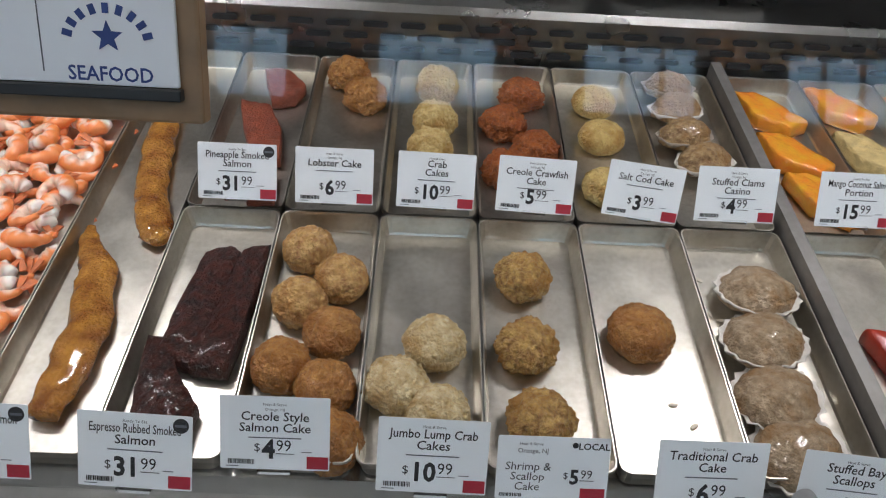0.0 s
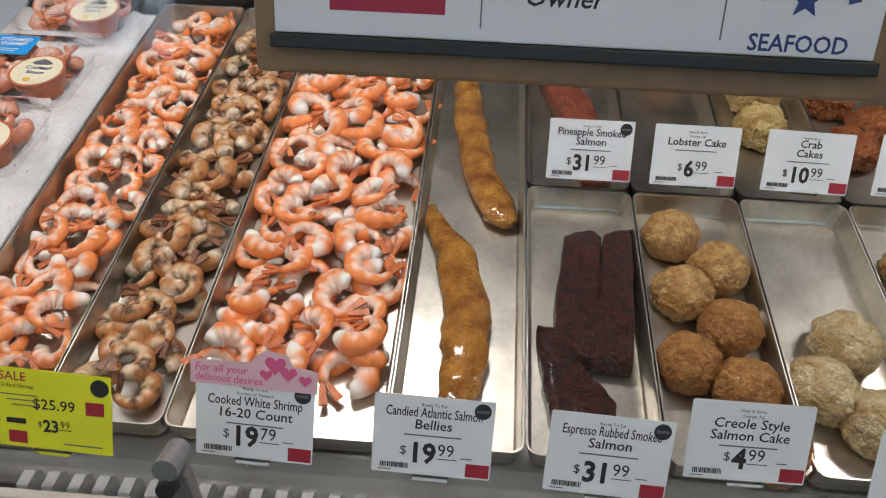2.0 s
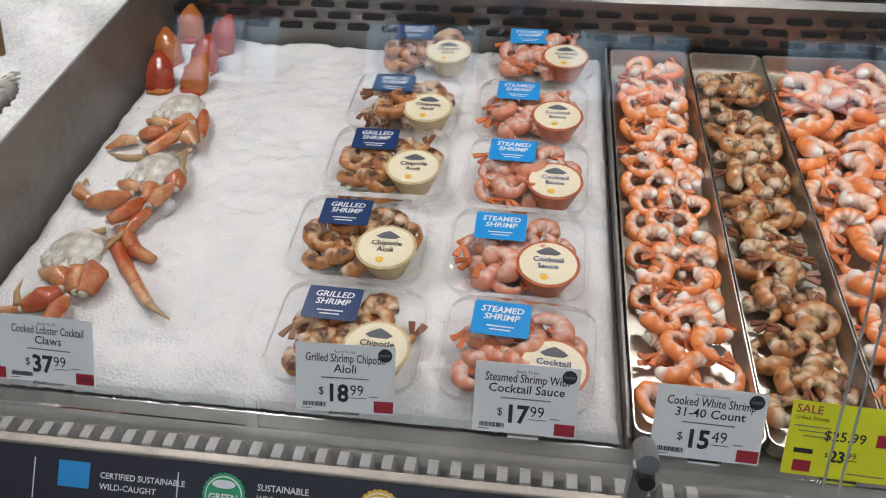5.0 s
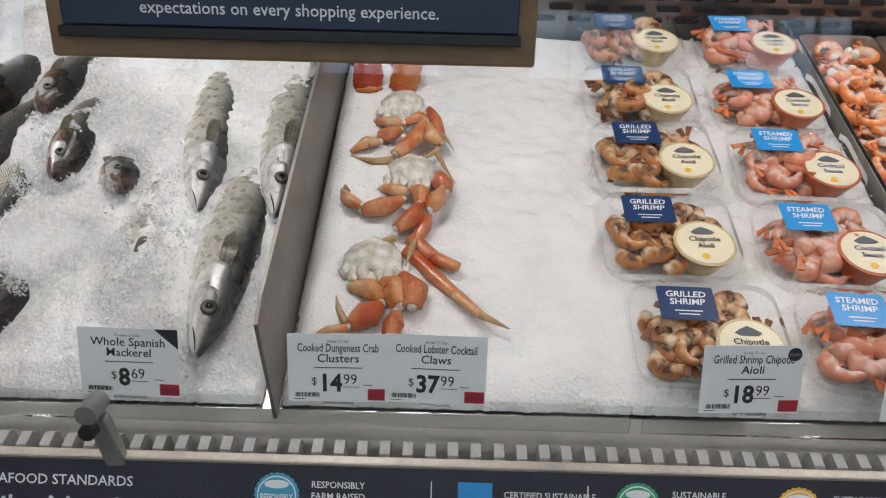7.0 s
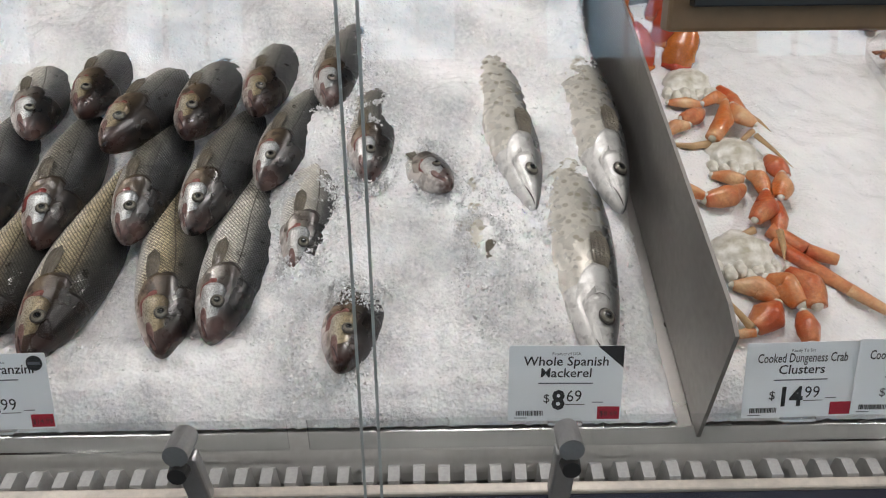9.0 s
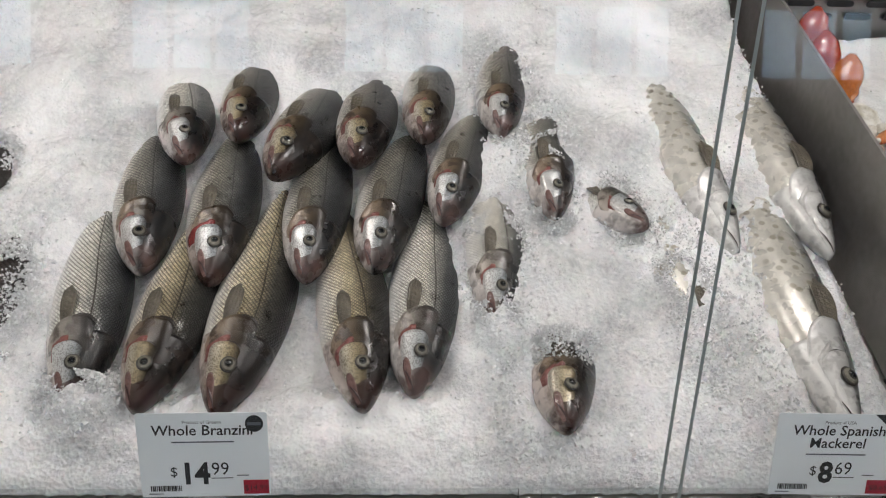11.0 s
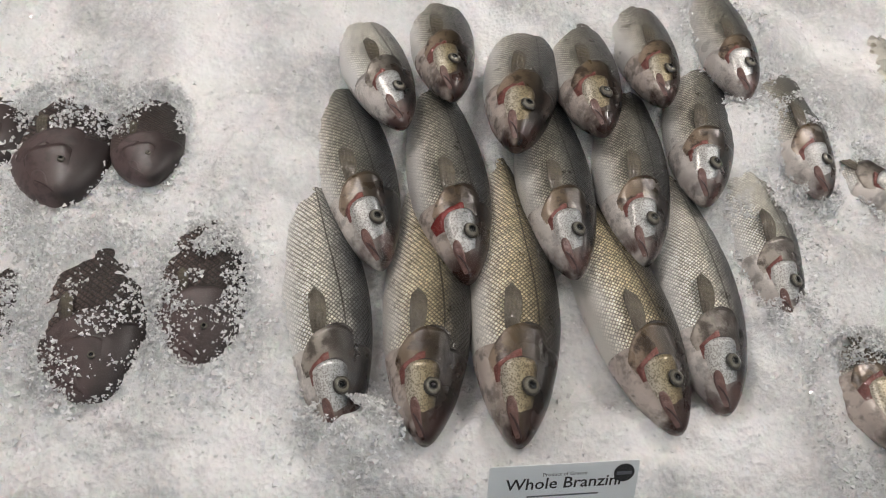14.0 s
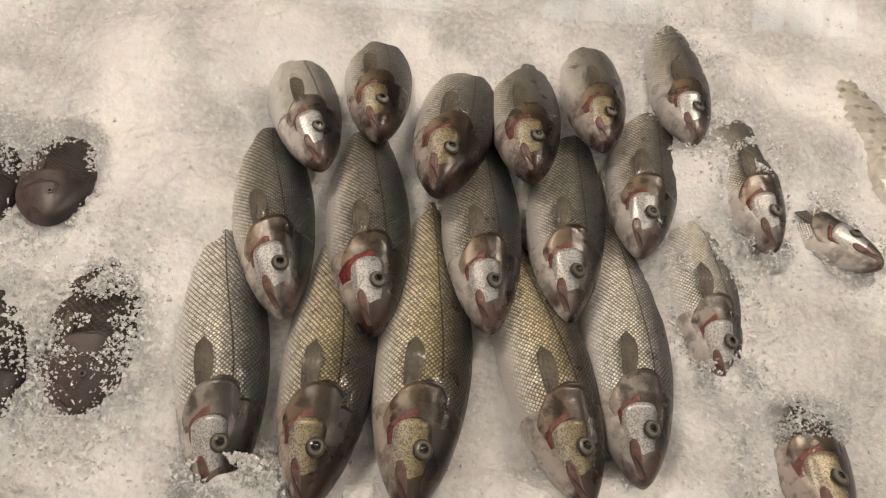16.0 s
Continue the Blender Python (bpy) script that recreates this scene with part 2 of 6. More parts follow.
def on_deck(x, y, h=0.0, turn=0.0):
    """A pose on the sloped deck, h above it, turned about the deck's normal."""
    return Matrix.Translation((x, y, deck(y) + h)) @ Matrix.Rotation(math.atan(SLOPE), 4, "X") @ Matrix.Rotation(radians(turn), 4, "Z")


def glass_y(z):
    return 0.472 + 0.34 * (z - 1.26)


# ---- the building ----
# ceiling and walls stay out of view, darkened to cut fill and glass haze
DARK_CEILING = shader("dark_ceiling_paint", (0.10, 0.10, 0.105), 0.7, 0, 0.1, 1.5)
DARK_WALL = shader("dark_wall_paint", (0.07, 0.07, 0.075), 0.7, 0, 0.1, 2)
SKY_GLOW = plain("bright_sky", (0.50, 0.76, 1.0), 0.5, 0, 5.5)
WALL_TAN = shader("tan_wall_paint", (0.20, 0.18, 0.16), 0.7, 0, 0.06, 2)
structure("floor", box(-12, 10, -8.2, 5, -0.1, 0.0), GREY_FLOOR, "polished grey concrete shop floor")
structure("ceiling", box(-12, 10, -8.2, 5, 4.3, 4.4), DARK_CEILING, "unseen dark grey shop ceiling, added to cut fill light")
structure("wall_rear", box(-12, 10, 4.9, 5.0, 0.0, 4.3), WALL_TAN, "plain tan wall behind the counter")
structure("wall_left", box(-12.1, -12, -8.2, 5, 0.0, 4.3), WALL_TAN, "plain tan shop wall")
structure("wall_right", box(10, 10.1, -8.2, 5, 0.0, 4.3), WALL_TAN, "plain tan shop wall")
structure("wall_front_sill", box(-12, 10, -8.2, -8.0, 0.0, 2.85), DARK_WALL, "unseen wall under the shop windows, darkened to cut glass haze")
structure("wall_front_head", box(-12, 10, -8.2, -8.0, 3.75, 4.3), DARK_WALL, "unseen wall above the shop windows, darkened to cut glass haze")
wx = -12.0
while wx < 10:
    structure("wall_pier", box(wx, wx + 1.1, -8.2, -8.0, 2.85, 3.75), DARK_WALL, "pier between two shop windows, darkened to cut glass haze")
    win = thing("window_1", pose(wx + 1.1, -8.1, 2.85), "shop window with slim dark mullions", "window", "", "structure")
    for k in range(4):
        part("window_frame", box(k * 0.50 - 0.02, k * 0.50 + 0.02, -0.04, 0.04, 0.0, 0.9), RUBBER, win)
    part("window_sill", box(0.02, 1.44, -0.06, 0.06, 0.0, 0.03), RUBBER, win)
    wx += 2.56
structure("wall_pier", box(9.74, 10.0, -8.2, -8.0, 2.85, 3.75), DARK_WALL, "pier beside a shop window, darkened to cut glass haze")
structure("backdrop", box(-40, 40, -62, -61.8, -1, 40), SKY_GLOW, "bright blue daylight sky beyond the windows")
structure("ground", box(-300, 300, -600, -8.25, -0.25, -0.15), GREY_FLOOR, "paved ground outside the shop")
for lx in (-4.2, -1.7, 0.8, 3.3):
    lamp = thing("linear_ceiling_light", pose(lx, -3.3, 4.12), "long slim white linear ceiling light", "ceiling light", "linear ceiling lights")
    part("housing", box(-0.05, 0.05, -3.0, 3.0, 0.02, 0.18, 0.004), WHITE_PAINT, lamp)
    part("diffuser", box(-0.04, 0.04, -2.98, 2.98, 0.0, 0.02), LAMP_WHITE, lamp)

# ---- the case ----
X0, X1 = -4.6, 2.2
FRONT, BACK = 0.455, 1.245
case_deck = prism([(FRONT - 0.002, deck(FRONT) - 0.03), (BACK + 0.01, deck(BACK) - 0.03), (BACK + 0.01, deck(BACK) - 0.004), (FRONT - 0.002, deck(FRONT) - 0.004)], X1 - X0)
bmesh.ops.transform(case_deck, matrix=Matrix(((0, 0, 1, X0), (1, 0, 0, 0), (0, 1, 0, 0), (0, 0, 0, 1))), verts=case_deck.verts)
structure("case_deck", case_deck, STEEL, "sloping stainless steel deck of the seafood case")
LEDGE = shader("worn_cream_ledge", (0.56, 0.51, 0.44), 0.42, 0.2, 0.14, 18, 0.15, 120, second=(0.34, 0.31, 0.28), amount=0.6)
LIGHT_PANEL = shader("pale_grey_panel", (0.52, 0.52, 0.52), 0.4, 0, 0.06, 5)
structure("case_base", box(X0, X1, 0.38, 1.9, 0.0, 0.56), DARK_STEEL, "closed dark steel base of the seafood case")
structure("case_apron", box(X0, X1, -0.086, 0.0, -0.012, 0.0), NAVY, "navy printed panel along the front of the case")
bpy.data.objects["case_apron"].matrix_world = Matrix.Translation((0, 0.3735, 0.8425)) @ Matrix.Rotation(radians(50), 4, "X")
structure("case_front_panel", box(X0, X1, 0.330, 0.345, 0.10, 0.755), LIGHT_PANEL, "pale grey painted front panel of the case")
structure("case_ledge", box(X0, X1, 0.375, 0.386, 0.825, 0.846, 0.002), LEDGE, "narrow metal ledge along the front of the case")


def sheet_along_x(profile, thick=0.003):
    """A bent metal sheet, extruded along the case."""
    bm = bmesh.new()
    rows = []
    for x in (X0, X1):
        rows.append([bm.verts.new((x, y, z)) for y, z in profile])
    for i in range(len(profile) - 1):
        bm.faces.new((rows[0][i], rows[1][i], rows[1][i + 1], rows[0][i + 1]))
    bmesh.ops.solidify(bm, geom=list(bm.faces), thickness=thick)
    return bm


structure("case_gutter", sheet_along_x([(0.386, 0.79), (0.412, 0.79), (0.4125, 0.806), (0.418, 0.812), (0.436, 0.824), (FRONT - 0.001, deck(FRONT) - 0.001)]), GUTTER_METAL, "curved stainless steel air gutter along the deck front")
structure("case_back_panel", sheet_along_x([(BACK + 0.012, deck(BACK) - 0.03), (BACK + 0.02, 1.035), (BACK + 0.03, 1.047), (BACK + 0.26, 1.06), (BACK + 0.26, 0.9)]), STEEL, "slotted stainless steel back panel and shelf of the case")
structure("case_inner_back", box(X0, X1, 1.52, 1.56, 0.5, 1.02), DARK_STEEL, "dull steel rear skin of the case")
structure("case_canopy", box(X0, X1, 0.93, 1.03, 1.985, 2.06, 0.004), ALU, "slim metal canopy rail above the case")
canopy_posts = [(-4.5, ), (2.1, )]
for (cx,) in canopy_posts:
    structure("canopy_post", box(cx - 0.02, cx + 0.02, 1.40, 1.44, 1.06, 2.02), ALU, "slim metal post that carries the canopy")
    structure("canopy_arm", box(cx - 0.015, cx + 0.015, 1.032, 1.398, 2.0, 2.03), ALU, "slim metal arm that carries the canopy")
structure("back_counter", box(X0, X1, 2.6, 3.3, 0.0, 0.92), WHITE_PAINT, "white work counter behind the case")
for bx0, bx1, mt in ((-0.45, 0.28, WHITE_PAINT), (0.34, 0.62, WHITE_PAINT), (-2.6, -1.9, WHITE_PAINT)):
    board = part("cutting_board", box(bx0, bx1, BACK + 0.10, BACK + 0.25, 1.068, 1.084, 0.003), mt)
    tagged(board, "white plastic cutting board on the steel shelf", "cutting board")

# ---- fixtures of the case ----
def tray_mesh(w, d, h=0.032, lip=0.004):
    """An open steel tray with flared walls, a rolled rim and rounded corners, its base at z = 0."""
    bm = bmesh.new()
    rings = [(w - 0.016, d - 0.016, 0.010, 0.0012), (w - 0.012, d - 0.012, 0.012, 0.0045), (w - 0.005, d - 0.005, 0.012, h - 0.003), (w - 0.003, d - 0.003, 0.012, h), (w, d, 0.012, h), (w, d, 0.012, h - 0.004), (w - 0.004, d - 0.004, 0.012, h - 0.005), (w - 0.010, d - 0.010, 0.012, 0.0)]
    loops = [[bm.verts.new((x, y, z)) for x, y in round_rect(a, b, r, 3)] for a, b, r, z in rings]
    n = len(loops[0])
    for i in range(len(loops) - 1):
        for k in range(n):
            bm.faces.new((loops[i][k], loops[i][(k + 1) % n], loops[i + 1][(k + 1) % n], loops[i + 1][k]))
    bm.faces.new(loops[0])
    bm.faces.new(loops[-1][::-1])
    return mesh_from(bm, "tray", TRAY, False)


def tray(x0, x1, y0, y1, label):
    t = part("steel_tray", tray_mesh(x1 - x0 - 0.002, (y1 - y0) / math.cos(math.atan(SLOPE)) - 0.002), None)
    t.matrix_world = on_deck((x0 + x1) / 2, (y0 + y1) / 2)
    return tagged(t, label, "tray", "steel trays in the case")


MID = 0.834
tray(-0.952, -0.812, FRONT, BACK, "long stainless steel tray holding small cooked shrimp")
tray(-0.812, -0.685, FRONT, BACK, "long stainless steel tray holding browned grilled shrimp")
tray(-0.685, -0.467, FRONT, BACK, "wide stainless steel tray heaped with large cooked shrimp")
tray(-0.467, -0.331, FRONT, BACK, "long stainless steel tray holding candied salmon bellies")
COLS = (-0.331, -0.196, -0.061, 0.075, 0.214, 0.358, 0.500)
for i in range(6):
    tray(COLS[i], COLS[i + 1], FRONT, MID, "short stainless steel tray at the front of the deck, sparsely filled")
    tray(COLS[i], COLS[i + 1], MID, BACK, "short stainless steel tray at the back of the deck, partly filled")
for x0, x1 in ((0.524, 0.664), (0.664, 0.804), (0.804, 0.944)):
    tray(x0, x1, FRONT, MID, "short stainless steel tray of marinated fish portions")
    tray(x0, x1, MID, BACK, "short stainless steel tray of marinated fish portions")


DIVIDER_STEEL = shader("divider_steel", (0.30, 0.285, 0.27), 0.5, 0.7, 0.12, 10, 0.08, 90)


def divider(x, y0, y1, high, low, thick, label):
    """An upright steel plate across the deck, its foot on the deck."""
    bm = prism([(y0, deck(y0) - 0.002), (y1, deck(y1) - 0.002), (y1, deck(y1) + high), (y0 + 0.03, deck(y0 + 0.03) + high), (y0, deck(y0) + low)], thick)
    bmesh.ops.transform(bm, matrix=Matrix(((0, 0, 1, x - thick / 2), (1, 0, 0, 0), (0, 1, 0, 0), (0, 0, 0, 1))), verts=bm.verts)
    return tagged(part("case_divider", bm, DIVIDER_STEEL), label, "divider", "steel case dividers")


divider(-1.777, FRONT - 0.012, BACK, 0.158, 0.15, 0.004, "upright grey steel divider between ice beds")
divider(0.512, FRONT - 0.01, BACK, 0.055, 0.045, 0.018, "low steel divider between tray sections")
divider(-0.956, FRONT, BACK, 0.03, 0.02, 0.003, "low steel divider between ice and trays")

# comb of grey air fins behind the ledge
FIN_GREY = shader("grey_fin_plastic", (0.40, 0.40, 0.39), 0.45, 0, 0.12, 60, 0.1, 200)
fin_bm = prism([(0.387, 0.800), (0.411, 0.800), (0.411, 0.838), (0.405, 0.845), (0.389, 0.845), (0.387, 0.842)], 0.011)
bmesh.ops.transform(fin_bm, matrix=Matrix(((0, 0, 1, -0.0055), (1, 0, 0, 0), (0, 1, 0, 0), (0, 0, 0, 1))), verts=fin_bm.verts)
FIN = mesh_from(fin_bm, "air_fin", FIN_GREY)
comb = thing("air_comb", None, "row of grey metal air fins behind the front ledge", "air vent")
# a near-black strip paints the shade below the fins
part("comb_bed", box(X0, 0.9, 0.388, 0.410, 0.794, 0.800), SLOT_SHADE, comb, "near-black strip painting the shaded slot under the fins")
for i in range(136):
    x = -3.3 + i * 0.0243 + random.uniform(-0.0006, 0.0006)
    if -0.885 < x < -0.80 or x > 0.5:
        continue
    f = part("fin", FIN, None, comb)
    f.matrix_world = Matrix.Translation((x, 0, random.uniform(-0.001, 0.001)))

# slots in the back panel: solid near-black plates paint the shade inside them
for row, (zz, off) in enumerate(((0.972, 0.0), (0.993, 0.03), (1.014, 0.0))):
    for i in range(72):
        x = -3.4 + i * 0.066 + off
        s = part("vent_slot", prism(round_rect(0.044, 0.010, 0.0045, 3), 0.003), SLOT_SHADE) if (row, i) == (0, 0) else new("vent_slot", slot_mesh)
        slot_mesh = s.data
        s.matrix_world = Matrix.Translation((x, BACK + 0.0095 + 0.0075 * (zz - 0.9) / 0.135 - 0.001, zz)) @ Matrix.Rotation(radians(87), 4, "X")
        s.parent = bpy.data.objects["case_back_panel"]


def bracket(x):
    """A glass clamp: an upright arm on the ledge, a round head and a black end cap."""
    b = thing("glass_clamp", pose(x, 0.378, 0.846), "grey cast metal glass clamp with a black cap", "glass clamp", "glass clamps on the ledge")
    part("arm", box(-0.0105, 0.0105, -0.008, 0.006, -0.020, 0.068, 0.003), ALU, b)
    head = cyl(0.0108, 0.0108, 0.030, 24, m=Matrix.Translation((0, 0.012, 0.078)) @ Matrix.Rotation(radians(72), 4, "X"))
    part("head", head, ALU, b, smooth=False)
    part("end_cap", cyl(0.0092, 0.0080, 0.010, 20, m=Matrix.Translation((0, -0.0164, 0.0687)) @ Matrix.Rotation(radians(72), 4, "X")), RUBBER, b, "black rubber cap")


for x in (-2.262, -1.930, -0.956, -0.630, 0.36):
    bracket(x)


def pane(x0, x1, z0, z1):
    bm = bmesh.new()
    vs = [bm.verts.new((x, glass_y(z), z)) for x, z in ((x0, z0), (x1, z0), (x1, z1), (x0, z1))]
    bm.faces.new(vs)
    bmesh.ops.solidify(bm, geom=list(bm.faces), thickness=0.008)
    ob = tagged(part("case_glass", bm, GLASS), "tall leaning clear glass front of the case", "glass pane", "glass panes of the case")
    ob.visible_shadow = False
    return ob


for x0, x1 in ((-4.4, -2.104), (-2.092, -0.803), (-0.791, 0.50), (0.512, 2.0)):
    pane(x0, x1, 0.812, 1.93)

# clear joint strips between the panes
GLASS_EDGE = plain("ground_glass_edge", (0.55, 0.60, 0.60), 0.25)
for x in (-2.098, -0.797):
    for dx in (-0.007, 0.007):
        bm = bmesh.new()
        vs = [bm.verts.new((x + dx + s * 0.0012, glass_y(z) - 0.0025, z)) for s, z in ((-1, 0.812), (1, 0.812), (1, 1.93), (-1, 1.93))]
        bm.faces.new(vs)
        bmesh.ops.solidify(bm, geom=list(bm.faces), thickness=0.011)
        structure("pane_edge", bm, GLASS_EDGE, "ground grey edge of a glass pane")

# low acrylic strips along the front of the deck
for x0, x1 in ((-3.3, -2.19), (-2.17, -1.38), (-1.366, -0.60), (-0.595, 0.15), (0.155, 0.9)):
    bm = prism([(x0, -0.0015), (x1, -0.0015), (x1, 0.0015), (x0, 0.0015)], 0.036)
    bmesh.ops.bevel(bm, geom=[e for e in bm.edges if abs(e.verts[0].co.z - e.verts[1].co.z) > 0.02], offset=0.0006, segments=1, affect="EDGES")
    ob = part("acrylic_strip", bm, ACRYLIC)
    ob.matrix_world = pose(0, 0.432, 0.836, -14)
    ob.visible_shadow = False
    tagged(ob, "low clear acrylic strip holding the price tags", "acrylic strip", "acrylic strips")

# ---- ice beds ----
# loose ice heaped round half-buried fish: middle and half widths
HEAPS = ((-2.125, 0.83, 0.032, 0.085), (-2.040, 0.775, 0.024, 0.045), (-2.192, 0.69, 0.034, 0.07), (-2.158, 0.54, 0.036, 0.062), (-2.600, 0.54, 0.040, 0.035), (-1.985, 0.66, 0.030, 0.10), (-2.868, 0.80, 0.052, 0.07), (-2.793, 0.80, 0.036, 0.06), (-2.812, 0.63, 0.056, 0.08), (-2.72, 0.64, 0.040, 0.08),
         (-2.72, 0.64, 0.022, 0.05), (-2.895, 0.66, 0.04, 0.06), (-1.890, 0.60, 0.045, 0.12), (-2.175, 0.96, 0.035, 0.10))
def ice_bed(name, x0, x1, y0, y1, height, step, label, seed, rough, material):
    """Crushed ice: a bumpy sheet with a ragged edge and loose crystals on it."""
    bm = bmesh.new()
    nx, ny = int((x1 - x0) / step), int((y1 - y0) / step)
    grid = []
    for j in range(ny + 1):
        row = []
        for i in range(nx + 1):
            x, y = x0 + (x1 - x0) * i / nx, y0 + (y1 - y0) * j / ny
            edge = min(1.0, (x - x0) / 0.02, (x1 - x) / 0.02, (y - y0) / 0.035, (y1 - y) / 0.02)
            p = Vector((x * 9, y * 9, seed))
            h = height(x, y) + 0.009 * noise.noise(p) + 0.005 * noise.noise(p * 4) + rough * (0.0050 * noise.noise(p * 9) + 0.0050 * abs(noise.noise(p * 15)) + 0.0020 * noise.noise(p * 29))
            h = max(0.0015, h * (0.12 + 0.88 * max(0.0, edge) ** 0.5)) if 0 < i < nx and 0 < j < ny else 0.0
            row.append(bm.verts.new((x + (0.002 * noise.noise(p * 27) if 0 < i < nx else 0), y + (0.003 * noise.noise(p * 23)), deck(y) + h)))
        grid.append(row)
    for j in range(ny):
        for i in range(nx):
            bm.faces.new((grid[j][i], grid[j][i + 1], grid[j + 1][i + 1], grid[j + 1][i]))
    tops = [[v.co.z for v in row] for row in grid]
    bed = thing(name, None, label, "crushed ice", "", "stuff")
    part("ice_surface", bm, material, bed, smooth=True)
    rnd = random.Random(seed)
    verts, faces = [], []
    plenty = int((x1 - x0) * (y1 - y0) * (6000 + 16000 * rough))
    for count in range(plenty + (1500 * len(HEAPS) if rough > 0.9 else 0)):
        x, y = rnd.uniform(x0 + 0.006, x1 - 0.006), rnd.uniform(y0 + 0.004, y1 - 0.01)
        heaped = count >= plenty
        if heaped:
            cx, cy, rx, ry = HEAPS[count % len(HEAPS)]
            a, far = rnd.uniform(0, 6.283), rnd.gauss(1.0, 0.22)
            x, y = cx + rx * far * math.cos(a), cy + ry * far * math.sin(a)
            if not (x0 < x < x1 and y0 < y < y1):
                continue
        elif noise.noise(Vector((x * 5, y * 5, seed + 3))) < rnd.uniform(-0.5, 0.4):
            continue
        gi, gj = min(nx, int((x - x0) / (x1 - x0) * nx)), min(ny, int((y - y0) / (y1 - y0) * ny))
        z = tops[gj][gi]
        if heaped:
            z += rnd.uniform(-0.001, 0.006)
        s = rnd.choice((0.0010, 0.0014, 0.0019, 0.0030)) * rnd.uniform(0.7, 1.2) * (0.5 + 0.5 * rough)
        turn = Euler([rnd.uniform(0, 6.3) for _ in range(3)]).to_matrix()
        k = len(verts)
        for c in ((1, 0, 0), (-0.6, 0.8, 0), (-0.5, -0.8, 0.1), (0.1, 0.1, 1.0)):
            verts.append(Vector((x, y, z)) + turn @ (Vector(c) * s))
        faces += [(k, k + 1, k + 2), (k, k + 1, k + 3), (k + 1, k + 2, k + 3), (k + 2, k, k + 3)]
    me = bpy.data.meshes.new("ice_crystals")
    me.from_pydata(verts, [], faces)
    me.materials.append(CRYSTAL)
    tagged(part("ice_crystals", me, None, bed), kind="stuff")
    return bed


def fish_ice(x, y):
    return 0.020 + 0.11 * max(0.0, y - 0.46) + 0.012 * math.exp(-((x + 2.85) / 0.25) ** 2) + mounds(x, y) - 0.024 * nest(x, y)


MOUNDS = ((-2.598, 0.526, 0.040, 0.028), (-2.116, 0.965, 0.050, 0.060), (-2.194, 0.620, 0.032, 0.024), (-2.186, 0.830, 0.045, 0.050), (-2.138, 0.660, 0.050, 0.048),
          (-2.085, 0.855, 0.045, 0.045), (-1.978, 0.585, 0.040, 0.070), (-2.020, 0.900, 0.035, 0.040), (-2.600, 1.010, 0.040, 0.055), (-2.500, 1.050, 0.045, 0.060), (-2.395, 1.000, 0.045, 0.055), (-2.270, 1.075, 0.045, 0.060),
          (-2.160, 1.130, 0.040, 0.060), (-1.965, 1.170, 0.030, 0.050), (-1.842, 1.180, 0.025, 0.045), (-1.890, 0.860, 0.020, 0.050), (-2.680, 0.800, 0.030, 0.060), (-2.720, 0.960, 0.020, 0.080))


def nest(x, y):
    """A hollow sunk into the ice under the shoal, to darken the gaps between fish."""
    k = max(0.0, min(1.0, (x + 2.655) / 0.05, (-2.225 - x) / 0.05, (y - 0.53) / 0.05, (0.93 - y) / 0.08))
    return k * k * (3 - 2 * k)


def mounds(x, y):
    """Ice scooped over snouts and tails."""
    return sum(0.62 * h * math.exp(-((x - mx) ** 2 + (y - my) ** 2) / (r * r)) for mx, my, h, r in MOUNDS)


def ice_veil(bed, cx, cy, rx, ry, low, rise, count, seed):
    """Loose wet crystals lying over a sunken fish, low above the deck at the rim and rise more in the middle."""
    rnd = random.Random(seed)
    verts, faces = [], []
    for _ in range(int(count * 1.8)):
        r, a = rnd.random() ** 0.5, rnd.uniform(0, 6.283)
        x, y = cx + rx * r * math.cos(a), cy + ry * r * math.sin(a)
        if noise.noise(Vector((x * 38, y * 38, seed))) + 0.55 * (r - 0.35) < rnd.uniform(-0.15, 0.25):
            continue
        z = deck(y) + low + rise * (1 - r * r) + rnd.uniform(-0.003, 0.003)
        turn, s, k = Euler([rnd.uniform(0, 6.3) for _ in range(3)]).to_matrix(), rnd.choice((0.0008, 0.0012, 0.0017, 0.0024)) * rnd.uniform(0.7, 1.2), len(verts)
        for c in ((1, 0, 0), (-0.6, 0.8, 0), (-0.5, -0.8, 0.1), (0.1, 0.1, 1.0)):
            verts.append(Vector((x, y, z)) + turn @ (Vector(c) * s))
        faces += [(k, k + 1, k + 2), (k, k + 1, k + 3), (k + 1, k + 2, k + 3), (k + 2, k, k + 3)]
    me = bpy.data.meshes.new("loose_ice")
    me.from_pydata(verts, [], faces)
    me.materials.append(CRYSTAL)
    tagged(part("loose_ice", me, None, bed), kind="stuff")


def flat_ice(x, y):
    return 0.022 + 0.012 * math.exp(-((x + 1.72) / 0.1) ** 2)


